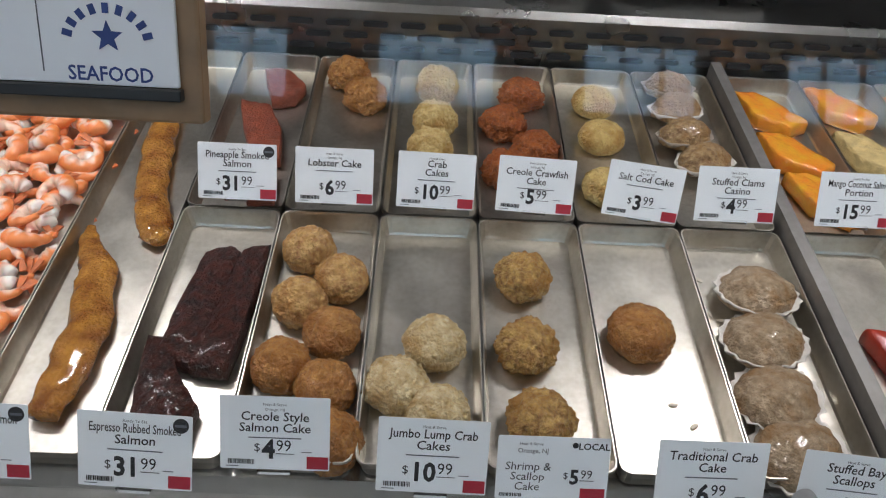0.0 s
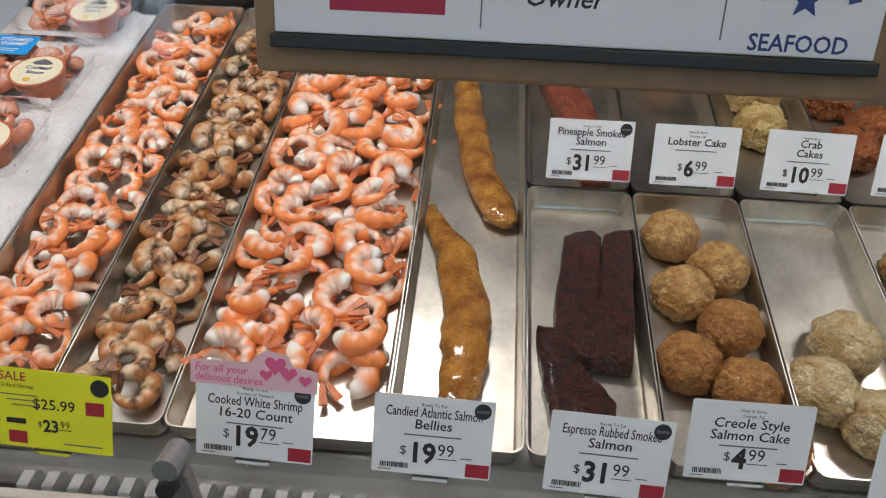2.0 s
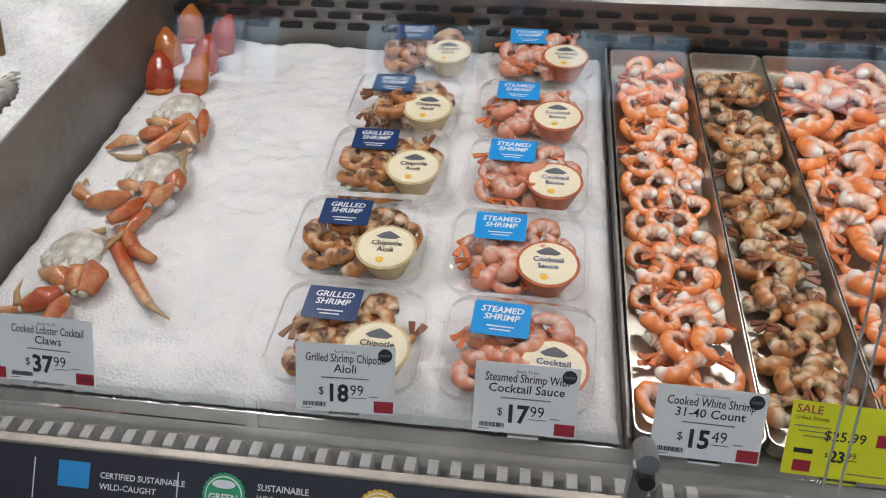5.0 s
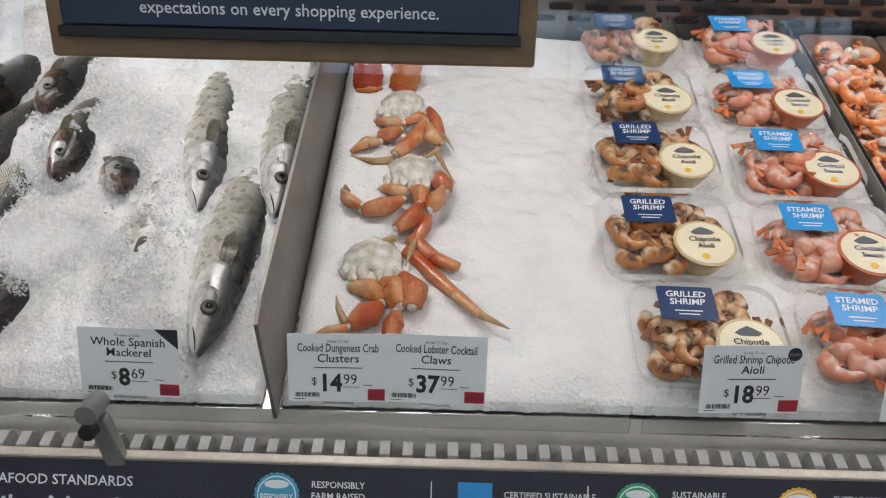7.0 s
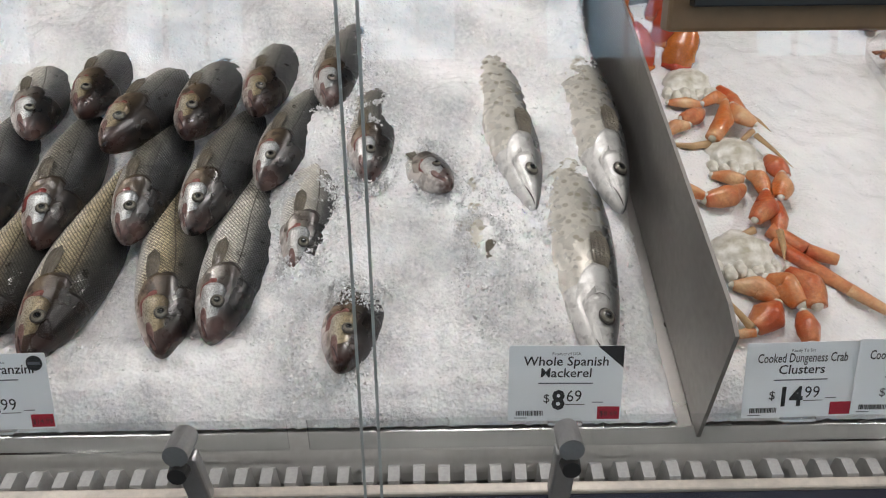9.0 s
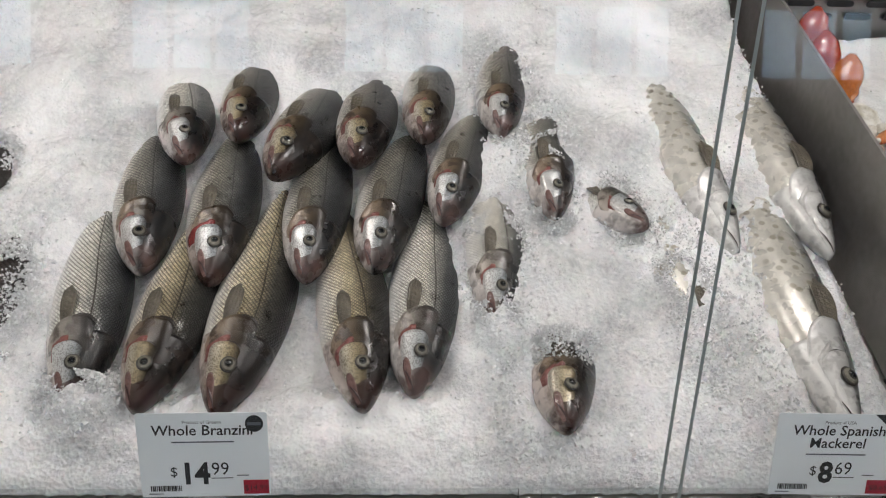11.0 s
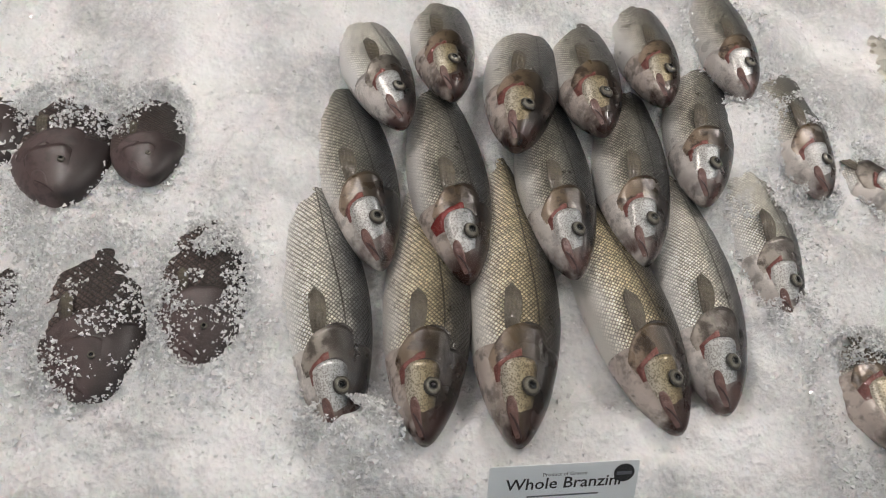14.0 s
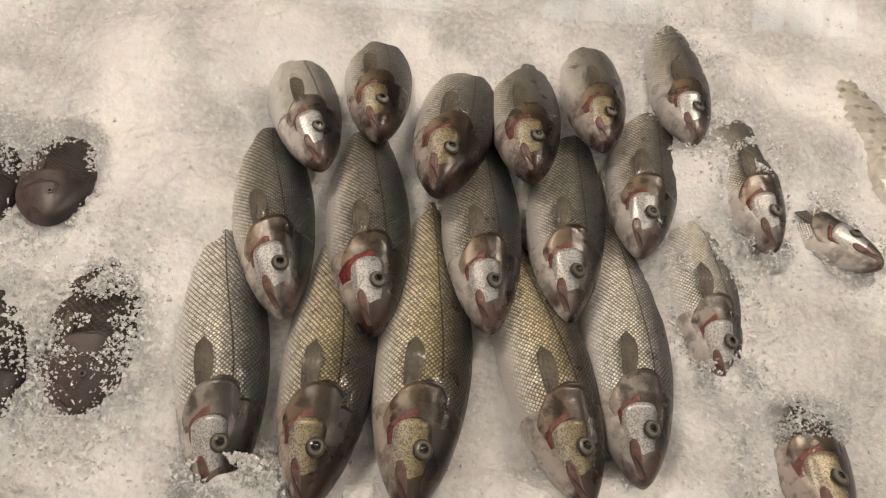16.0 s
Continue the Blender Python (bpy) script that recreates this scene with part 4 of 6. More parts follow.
# ---- whole fish ----
def fish_skin(name, bands, scales=0.0, spots=None, line=0.0, rough=0.26, metal=0.25, blush=None, mottle=0.0, mottle_colour=(0.03, 0.02, 0.015), speck=0.0, coat=0.12):
    """Fish skin from dark back to pale belly across the flank; bands: place from back (0) to belly (1), and colour there."""
    m = bpy.data.materials.new(name)
    m.use_nodes = True
    nt = m.node_tree
    L = nt.links.new
    p = nt.nodes["Principled BSDF"]
    co, flank, arc = nt.nodes.new("ShaderNodeTexCoord"), nt.nodes.new("ShaderNodeUVMap"), nt.nodes.new("ShaderNodeUVMap")
    flank.uv_map, arc.uv_map = "Flank", "Arc"
    sep = nt.nodes.new("ShaderNodeSeparateXYZ")
    L(flank.outputs[0], sep.inputs[0])
    info = nt.nodes.new("ShaderNodeObjectInfo")

    def calc(op, a, b=None, c=None):
        n = nt.nodes.new("ShaderNodeMath")
        n.operation = op
        for sock, v in zip(n.inputs, (a, b, c)):
            if v is None:
                continue
            if isinstance(v, (int, float)):
                sock.default_value = v
            else:
                L(v, sock)
        return n.outputs[0]

    def grain(scale, detail=3, rough_=0.5):
        n = nt.nodes.new("ShaderNodeTexNoise")
        n.noise_dimensions = "4D"
        n.inputs["Scale"].default_value, n.inputs["Detail"].default_value, n.inputs["Roughness"].default_value = scale, detail, rough_
        L(co.outputs["Object"], n.inputs["Vector"])
        L(calc("MULTIPLY", info.outputs["Random"], 20.0), n.inputs["W"])
        return n.outputs["Fac"]

    def step(socket, lo, hi):
        r = nt.nodes.new("ShaderNodeMapRange")
        r.interpolation_type = "SMOOTHSTEP"
        r.inputs["From Min"].default_value, r.inputs["From Max"].default_value = lo, hi
        L(socket, r.inputs["Value"])
        return r.outputs["Result"]

    across = calc("ADD", sep.outputs["Y"], calc("MULTIPLY", calc("SUBTRACT", grain(30), 0.5), 0.22))
    ramp = nt.nodes.new("ShaderNodeValToRGB")
    e = ramp.color_ramp.elements
    e[0].position, e[0].color = bands[0][0], (*bands[0][1], 1)
    e[1].position, e[1].color = bands[-1][0], (*bands[-1][1], 1)
    for place, shade_ in bands[1:-1]:
        e.new(place).color = (*shade_, 1)
    L(across, ramp.inputs["Fac"])
    colour = ramp.outputs["Color"]

    def blend(mode, fac, other):
        nonlocal colour
        mx = nt.nodes.new("ShaderNodeMix")
        mx.data_type, mx.blend_type = "RGBA", mode
        if isinstance(fac, float):
            mx.inputs["Factor"].default_value = fac
        else:
            L(fac, mx.inputs["Factor"])
        L(colour, mx.inputs["A"])
        if isinstance(other, tuple):
            mx.inputs["B"].default_value = (*other, 1)
        else:
            L(other, mx.inputs["B"])
        colour = mx.outputs["Result"]

    bp = nt.nodes.new("ShaderNodeBump")
    if scales:
        mp = nt.nodes.new("ShaderNodeMapping")
        mp.inputs["Rotation"].default_value = (0, 0, radians(45))
        mp.vector_type = "TEXTURE"
        mp.inputs["Scale"].default_value = (1.28 / scales, 1.0 / scales, 1.0)
        L(arc.outputs[0], mp.inputs["Vector"])
        edge, cell = nt.nodes.new("ShaderNodeTexVoronoi"), nt.nodes.new("ShaderNodeTexVoronoi")
        for v in (edge, cell):
            v.voronoi_dimensions = "2D"
            v.inputs["Scale"].default_value, v.inputs["Randomness"].default_value = 1.0, 0.22
            L(mp.outputs["Vector"], v.inputs["Vector"])
        edge.feature = "DISTANCE_TO_EDGE"
        shown = step(across, 1.02, 0.74)
        rim = nt.nodes.new("ShaderNodeValToRGB")
        rim.color_ramp.elements[0].color, rim.color_ramp.elements[1].color = (0.20, 0.185, 0.16, 1), (1.42, 1.40, 1.33, 1)
        L(step(edge.outputs["Distance"], 0.02, 0.30), rim.inputs["Fac"])
        blend("MULTIPLY", calc("MULTIPLY", shown, 0.95), rim.outputs["Color"])
        one = nt.nodes.new("ShaderNodeSeparateXYZ")
        L(cell.outputs["Color"], one.inputs[0])
        # random brightness per scale, painting glints into the colour
        tone = nt.nodes.new("ShaderNodeCombineXYZ")
        glint = calc("MULTIPLY_ADD", one.outputs["X"], 1.0, 0.58)
        for s in tone.inputs:
            L(glint, s)
        blend("MULTIPLY", calc("MULTIPLY", shown, 0.75), tone.outputs[0])
        L(calc("MULTIPLY", calc("ADD", step(edge.outputs["Distance"], 0.0, 0.35), calc("MULTIPLY", one.outputs["Y"], 0.5)), shown), bp.inputs["Height"])
        bp.inputs["Strength"].default_value, bp.inputs["Distance"].default_value = 0.7, 0.0011
    else:
        L(grain(220, 5, 0.65), bp.inputs["Height"])
        bp.inputs["Strength"].default_value, bp.inputs["Distance"].default_value = 0.30, 0.0012
    L(bp.outputs["Normal"], p.inputs["Normal"])
    if speck:
        blend("MULTIPLY", calc("MULTIPLY", step(grain(700, 2), 0.55, 0.40), speck), (0.35, 0.33, 0.30))
    if mottle:
        blend("MIX", calc("MULTIPLY", step(grain(75, 5, 0.6), 0.47, 0.62), mottle), mottle_colour)
    if spots:
        vs = nt.nodes.new("ShaderNodeTexVoronoi")
        vs.voronoi_dimensions = "2D"
        vs.inputs["Scale"].default_value, vs.inputs["Randomness"].default_value = 58, 0.8
        L(arc.outputs[0], vs.inputs["Vector"])
        blend("MIX", calc("MULTIPLY", calc("MULTIPLY", step(vs.outputs["Distance"], 0.25, 0.15), 0.55), calc("MULTIPLY", step(sep.outputs["X"], 0.20, 0.26), step(sep.outputs["Y"], 0.92, 0.78))), spots)
    if line:
        # the lateral line: high behind the gill, level towards the tail
        path = calc("MULTIPLY_ADD", step(sep.outputs["X"], 0.24, 0.62), 0.10, line)
        off = calc("ABSOLUTE", calc("SUBTRACT", sep.outputs["Y"], path))
        blend("MULTIPLY", step(off, 0.016, 0.006), (0.22, 0.20, 0.18))
    if blush:
        amount = calc("MULTIPLY", step(sep.outputs["X"], 0.105, 0.02), step(grain(45), 0.30, 0.60))
        blend("MIX", amount, blush)
    L(colour, p.inputs["Base Color"])
    L(calc("MULTIPLY_ADD", grain(60), 0.24, rough - 0.10), p.inputs["Roughness"])
    p.inputs["Metallic"].default_value = metal
    p.inputs["Coat Weight"].default_value, p.inputs["Coat Roughness"].default_value = coat, 0.10
    return m


EYE_RING = plain("fish_eye_silver", (0.21, 0.20, 0.165), 0.22, 0.3)
EYE_IRIS = plain("fish_eye_iris", (0.035, 0.034, 0.030), 0.10)
EYE_DARK = plain("fish_eye_pupil", (0.006, 0.007, 0.008), 0.03)
EYE_RIM = plain("fish_eye_socket", (0.030, 0.026, 0.022), 0.3)
GILL_RED = shader("gill_red", (0.26, 0.10, 0.085), 0.28, 0, 0.3, 150, 0.5, 300, coat=0.3, second=(0.075, 0.028, 0.024), amount=0.55)
GILL_BRIGHT = shader("gill_bright_red", (0.26, 0.050, 0.045), 0.25, 0, 0.3, 150, 0.5, 300, coat=0.4, second=(0.12, 0.02, 0.02), amount=0.5)
FIN_SKIN = shader("fin_skin", (0.125, 0.108, 0.078), 0.34, 0, 0.3, 70, 0.6, 300, coat=0.15, second=(0.035, 0.030, 0.022), amount=0.6)
GILL_SHADE = plain("gill_crease_shade", (0.020, 0.016, 0.014), 0.35)
MOUTH = plain("fish_mouth_dark", (0.030, 0.012, 0.012), 0.35)

BASS_SHAPE = ((0.0, 0.10), (0.012, 0.21), (0.05, 0.41), (0.11, 0.64), (0.16, 0.76), (0.20, 0.84), (0.27, 0.94), (0.36, 1.0), (0.46, 0.98), (0.57, 0.86), (0.68, 0.68), (0.79, 0.46), (0.87, 0.30), (0.92, 0.24), (0.955, 0.25))
MACKEREL_SHAPE = ((0.0, 0.08), (0.012, 0.17), (0.05, 0.36), (0.10, 0.56), (0.16, 0.73), (0.23, 0.86), (0.32, 0.97), (0.42, 1.0), (0.55, 0.92), (0.68, 0.72), (0.80, 0.45), (0.89, 0.22), (0.955, 0.12))
BREAM_SHAPE = ((0.0, 0.22), (0.02, 0.40), (0.06, 0.60), (0.12, 0.80), (0.20, 0.94), (0.30, 1.0), (0.45, 0.96), (0.60, 0.76), (0.75, 0.48), (0.88, 0.24), (0.955, 0.22))


def curve_at(shape, s):
    """A smooth curve through the shape's points."""
    k = next((i for i in range(len(shape) - 1) if s <= shape[i + 1][0]), len(shape) - 2)
    (a, va), (b, vb) = shape[k], shape[k + 1]
    before, after = shape[max(0, k - 1)], shape[min(len(shape) - 1, k + 2)]
    u = min(1.0, (s - a) / (b - a))
    ma, mb = (vb - before[1]) / (b - before[0]) * (b - a), (after[1] - va) / (after[0] - a) * (b - a)
    return (2 * u ** 3 - 3 * u * u + 1) * va + (u ** 3 - 2 * u * u + u) * ma + (3 * u * u - 2 * u ** 3) * vb + (u ** 3 - u * u) * mb


class FishForm:
    """The surface of a fish: nose at x = 0, back towards -y, one flank up."""

    def __init__(self, length, depth, thick, shape, bow=0.0):
        self.length, self.depth, self.thick, self.shape, self.bow = length, depth, thick, shape, bow

    def at(self, s, q, lift=0.0, under=False):
        """The point at share s of the length and q of the half depth (-1 back, 1 belly), lift above the flank."""
        r = curve_at(self.shape, s)
        half = r * self.depth / 2 * (1.06 if q > 0 else 0.94)
        up = min(1.0, r ** 0.72 * 1.03) * self.thick / 2 * max(0.0, 1 - q * q) ** 0.46
        bend = self.bow * max(0.0, s - 0.25) ** 2 * self.length
        return Vector((s * self.length, q * half + bend, -up if under else up + lift))

    def sheet(self, rows):
        """A sheet through rows of (s, q, point), with the flank's coordinates and its run in metres."""
        bm = bmesh.new()
        flank, arc = bm.loops.layers.uv.new("Flank"), bm.loops.layers.uv.new("Arc")
        grid = []
        for row in rows:
            run, out, last = 0.0, [], None
            for s, q, pt in row:
                run += (pt - last).length if last is not None else 0.0
                last = pt
                out.append((bm.verts.new(pt), (s, 0.5 + 0.5 * q), (pt.x, run)))
            grid.append(out)
        for a, b in zip(grid, grid[1:]):
            for j in range(len(a) - 1):
                four = (a[j], a[j + 1], b[j + 1], b[j])
                f = bm.faces.new([v[0] for v in four])
                for lp, v in zip(f.loops, four):
                    lp[flank].uv, lp[arc].uv = v[1], v[2]
        return bm

    def shell(self, s0, s1, n, half=14):
        """The closed skin between s0 and s1."""
        rows = []
        for i in range(n + 1):
            s = s0 + (s1 - s0) * i / n
            qs = [math.cos(math.pi * j / half) for j in range(half + 1)]
            rows.append([(s, q, self.at(s, q)) for q in qs] + [(s, q, self.at(s, q, 0, True)) for q in qs[::-1][1:]])
        bm = self.sheet(rows)
        bmesh.ops.remove_doubles(bm, verts=bm.verts, dist=1e-6)
        bmesh.ops.holes_fill(bm, edges=bm.edges, sides=0)
        return bm

    def plate(self, front, rear, q0, q1, lift, wave=0.0, seed=0):
        """A bony plate that rises towards its rear edge; front and rear give s for a share v from q0 to q1."""
        rows = []
        for i in range(17):
            v = i / 16
            q, side = q0 + (q1 - q0) * v, min(1.0, 6 * v, 6 * (1 - v)) ** 0.5
            a, b = front(v), rear(v)
            row = [(a + (b - a) * k / 9, q, self.at(a + (b - a) * k / 9, q, lift * (k / 9) ** 1.6 * side + 0.0003 + wave * noise.noise(Vector((k * 0.55, v * 5, seed))) * (k / 9) * side)) for k in range(10)]
            rows.append(row + [(b + 0.003, q, self.at(b + 0.003, q, -0.0012))])
        return self.sheet(rows)


def ribbon(points, width, lift):
    """A thin raised strip through points."""
    bm = bmesh.new()
    rows = []
    for i, p in enumerate(points):
        q = (points[min(i + 1, len(points) - 1)] - points[max(i - 1, 0)]).normalized()
        side = q.cross(Vector((0, 0, 1))).normalized() * width * (0.25 + 0.75 * math.sin(math.pi * (i + 0.4) / len(points)))
        rows.append([bm.verts.new(p - side), bm.verts.new(p + Vector((0, 0, lift))), bm.verts.new(p + side)])
    for a, b in zip(rows, rows[1:]):
        bm.faces.new((a[0], a[1], b[1], b[0]))
        bm.faces.new((a[1], a[2], b[2], b[1]))
    return bm


def make_fish(name, form, skins, label, group, head=0.250, eye=0.0067, eye_at=(0.112, -0.16), fin_at=(0.262, 0.30), fin=0.042, tail=True, plates=True, red=1.0, seed=0):
    """skins: body, head, gill cover, cheek."""
    body_skin, head_skin, cover_skin, cheek_skin = skins
    f = thing(name, None, label, "fish", group)
    part("body", form.shell(head - 0.045, 0.955, 40), body_skin, f, smooth=True)
    hb = form.shell(0.0, head - 0.03, 22)
    bmesh.ops.scale(hb, vec=(1.0, 1.006, 1.012), verts=hb.verts)
    part("head", hb, head_skin, f, "smooth head, dark above and pale below", smooth=True)
    bulge = lambda v, top, fall, mid: top - fall * abs((v - mid) / max(mid, 1 - mid)) ** 2.4
    if plates:
        part("gill_cover", form.plate(lambda v: head * 0.60, lambda v: bulge(v, head + 0.012, 0.075, 0.36), -0.52, 0.80, 0.0040, 0.0022, seed), cover_skin, f, "wrinkled dark gill cover", smooth=True)
        part("gill_membrane", form.plate(lambda v: head * 0.50, lambda v: head * (0.80 - 0.16 * v), 0.12 - 0.1 * red, 0.66 + 0.16 * red, 0.0048, 0.0022, seed + 4), (GILL_BRIGHT if red > 1 else GILL_RED) if red else head_skin, f, "folded gill membrane", smooth=True)
        part("cheek_plate", form.plate(lambda v: head * (0.22 + 0.10 * abs(v - 0.5)), lambda v: bulge(v, head * 0.685, 0.020, 0.45), -0.34, 0.64, 0.0058, 0.0006, seed + 2), cheek_skin, f, "speckled silvery cheek plate", smooth=True)
        # near-black strips paint the shade in the creases behind both plates
        edge = [form.at(bulge(k / 14, head + 0.017, 0.075, 0.36), -0.52 + 1.16 * k / 14 * 0.88, 0.0008) for k in range(15)]
        part("gill_edge", ribbon(edge, 0.0026, 0.0004), GILL_SHADE, f, "dark strip painting shade behind the gill cover", smooth=True)
        groove = [form.at(bulge(k / 12, head * 0.700, 0.020, 0.45), -0.36 + 0.84 * k / 12, 0.0036) for k in range(13)]
        part("cheek_groove", ribbon(groove, 0.0014, 0.0003), GILL_SHADE, f, "dark strip painting shade in the cheek groove", smooth=True)
        part("upper_jaw", form.plate(lambda v: 0.006, lambda v: bulge(v, 0.090, 0.030, 0.5), 0.24, 0.66, 0.0014, 0.0006, seed + 6), JAW_PINK if red else head_skin, f, "mottled upper jaw", smooth=True)
    spot = form.at(eye_at[0], eye_at[1], 0.0032 if plates else 0.0004)
    for nm, size, high, drop, mt, words in (("eye_socket", 1.22, 0.30, -0.0006, EYE_RIM, "dark eye socket"), ("eye", 1.0, 0.46, 0.0, EYE_RING, "dull silver-ringed eye")):
        b = bmesh.new()
        bmesh.ops.create_uvsphere(b, u_segments=18, v_segments=9, radius=1.0)
        bmesh.ops.scale(b, vec=(eye * size, eye * size * 0.94, eye * high), verts=b.verts)
        ob = part(nm, mesh_from(b, nm, mt, True), None, f, words)
        ob.matrix_basis = Matrix.Translation(spot + Vector((0, 0, drop))) @ Matrix.Rotation(radians(14), 4, "X") @ Matrix.Rotation(radians(-10), 4, "Y")
    pu = bmesh.new()
    bmesh.ops.create_uvsphere(pu, u_segments=14, v_segments=7, radius=1.0)
    bmesh.ops.scale(pu, vec=(eye * 0.50, eye * 0.50, eye * 0.34), verts=pu.verts)
    bmesh.ops.translate(pu, vec=(0, 0, eye * 0.26), verts=pu.verts)
    part("pupil", mesh_from(pu, "pupil", EYE_DARK, True), None, ob, "black glossy pupil")
    ir = bmesh.new()
    bmesh.ops.create_uvsphere(ir, u_segments=16, v_segments=8, radius=1.0)
    bmesh.ops.scale(ir, vec=(eye * 0.76, eye * 0.74, eye * 0.34), verts=ir.verts)
    bmesh.ops.translate(ir, vec=(0, 0, eye * 0.16), verts=ir.verts)
    part("iris", mesh_from(ir, "iris", EYE_IRIS, True), None, ob, "dark grey iris")
    mouth = [form.at(0.003 + 0.052 * k / 8, 0.12 + 0.46 * (k / 8) ** 0.9, 0.0012) for k in range(9)]
    part("mouth", ribbon(mouth, 0.0010, 0.0003), MOUTH, f, "dark mouth line")
    leaf = bmesh.new()
    rows = []
    for k in range(12):
        u = k / 11
        wdt = fin * (0.065 + 0.115 * math.sin(math.pi * min(1.0, u * 0.80 + 0.10)) ** 0.8) * (1.0 if u < 0.82 else max(0.15, 1 - (u - 0.82) / 0.2))
        rows.append([leaf.verts.new((u * fin, j * wdt + 0.10 * fin * u * u, 0.0045 * math.sin(math.pi * u * 0.8) + (0.0002 if i % 2 else -0.0001))) for i, j in enumerate((-1, -0.75, -0.5, -0.25, 0, 0.25, 0.5, 0.75, 1))])
    for a, b in zip(rows, rows[1:]):
        for j in range(8):
            leaf.faces.new((a[j], a[j + 1], b[j + 1], b[j]))
    bmesh.ops.recalc_face_normals(leaf, faces=leaf.faces)
    bmesh.ops.solidify(leaf, geom=list(leaf.faces), thickness=0.0008)
    pf = part("pectoral_fin", leaf, FIN_SKIN, f, "folded olive-grey side fin")
    pf.matrix_basis = Matrix.Translation(form.at(fin_at[0] - 0.012, fin_at[1], 0.0014)) @ Matrix.Rotation(radians(-6), 4, "Z") @ Matrix.Rotation(radians(-4), 4, "Y")
    if tail:
        L_, D_ = form.length, form.depth
        fk = prism([(0.93 * L_, -0.10 * D_), (0.96 * L_, -0.20 * D_), (1.06 * L_, -0.62 * D_), (1.08 * L_, -0.58 * D_), (1.01 * L_, 0.0), (1.08 * L_, 0.58 * D_), (1.06 * L_, 0.62 * D_), (0.96 * L_, 0.20 * D_), (0.93 * L_, 0.10 * D_)], 0.003, -0.0015)
        part("tail_fin", fk, FIN_SKIN, f, "dark forked tail fin")
    return f


def fish_pose(nose, back, h, pitch, roll=0.0):
    """Nose and a point on the back's line, in x and y, h above the deck; the tail dips by pitch degrees."""
    d = Vector((back[0] - nose[0], back[1] - nose[1]))
    return on_deck(nose[0], nose[1], h) @ Matrix.Rotation(math.atan2(d.y, d.x), 4, "Z") @ Matrix.Rotation(radians(pitch), 4, "Y") @ Matrix.Rotation(radians(roll), 4, "X")


def discard(*sources):
    for src in sources:
        for o in (*src.children_recursive, src):
            bpy.data.objects.remove(o)


JAW_PINK = shader("fish_jaw_pink", (0.27, 0.155, 0.135), 0.30, 0, 0.3, 90, 0.3, 260, coat=0.2, second=(0.060, 0.030, 0.026), amount=0.7)
GOLDEN_FLANK = ((0.06, (0.016, 0.016, 0.016)), (0.24, (0.050, 0.047, 0.040)), (0.40, (0.20, 0.172, 0.115)), (0.58, (0.50, 0.44, 0.31)), (0.74, (0.72, 0.66, 0.55)), (0.88, (0.80, 0.77, 0.72)))
DARK_FLANK = ((0.06, (0.016, 0.018, 0.021)), (0.26, (0.048, 0.052, 0.056)), (0.46, (0.125, 0.125, 0.114)), (0.68, (0.255, 0.245, 0.21)), (0.82, (0.52, 0.50, 0.46)), (0.95, (0.74, 0.72, 0.69)))
PALE_FLANK = ((0.06, (0.020, 0.023, 0.027)), (0.20, (0.075, 0.080, 0.085)), (0.36, (0.30, 0.30, 0.285)), (0.54, (0.62, 0.605, 0.56)), (0.72, (0.78, 0.77, 0.74)), (0.90, (0.82, 0.81, 0.79)))
BASS_SKINS = [fish_skin(n, b, 385, line=0.33, rough=0.29, metal=0.18, coat=0.15) for n, b in (("bass_skin_golden", GOLDEN_FLANK), ("bass_skin_dark", DARK_FLANK), ("bass_skin_pale", PALE_FLANK))]
BASS_HEAD = fish_skin("bass_head_skin", ((0.18, (0.006, 0.005, 0.005)), (0.42, (0.018, 0.014, 0.011)), (0.60, (0.10, 0.078, 0.055)), (0.76, (0.36, 0.29, 0.24)), (0.94, (0.60, 0.52, 0.47))), rough=0.26, metal=0.05, blush=(0.040, 0.018, 0.015), mottle=0.55, coat=0.08)
BASS_HEAD_SILVER = fish_skin("bass_head_silver", ((0.16, (0.007, 0.008, 0.009)), (0.38, (0.030, 0.030, 0.030)), (0.55, (0.20, 0.19, 0.175)), (0.74, (0.54, 0.50, 0.46)), (0.92, (0.70, 0.65, 0.61))), rough=0.26, metal=0.05, blush=(0.10, 0.058, 0.052), mottle=0.45, coat=0.10)
COVER_GOLD = fish_skin("gill_cover_golden", ((0.24, (0.007, 0.006, 0.006)), (0.44, (0.045, 0.034, 0.022)), (0.62, (0.15, 0.112, 0.072)), (0.86, (0.34, 0.26, 0.20))), rough=0.28, metal=0.10, mottle=0.85, coat=0.12)
COVER_SILVER = fish_skin("gill_cover_silver", ((0.24, (0.008, 0.008, 0.009)), (0.42, (0.055, 0.050, 0.044)), (0.60, (0.24, 0.22, 0.19)), (0.84, (0.42, 0.37, 0.32))), rough=0.28, metal=0.15, mottle=0.75, coat=0.12)
CHEEK_GOLD = fish_skin("cheek_golden", ((0.32, (0.030, 0.024, 0.015)), (0.44, (0.20, 0.158, 0.090)), (0.58, (0.40, 0.34, 0.22)), (0.80, (0.62, 0.57, 0.48))), rough=0.32, metal=0.30, speck=0.8, coat=0.15)
CHEEK_SILVER = fish_skin("cheek_silver", ((0.30, (0.055, 0.060, 0.064)), (0.42, (0.32, 0.34, 0.35)), (0.58, (0.56, 0.57, 0.565)), (0.80, (0.72, 0.70, 0.67))), rough=0.30, metal=0.30, speck=0.7, coat=0.15)
GROUP = "whole silver sea bass on ice"
BL, BD, BT = 0.335, 0.080, 0.062
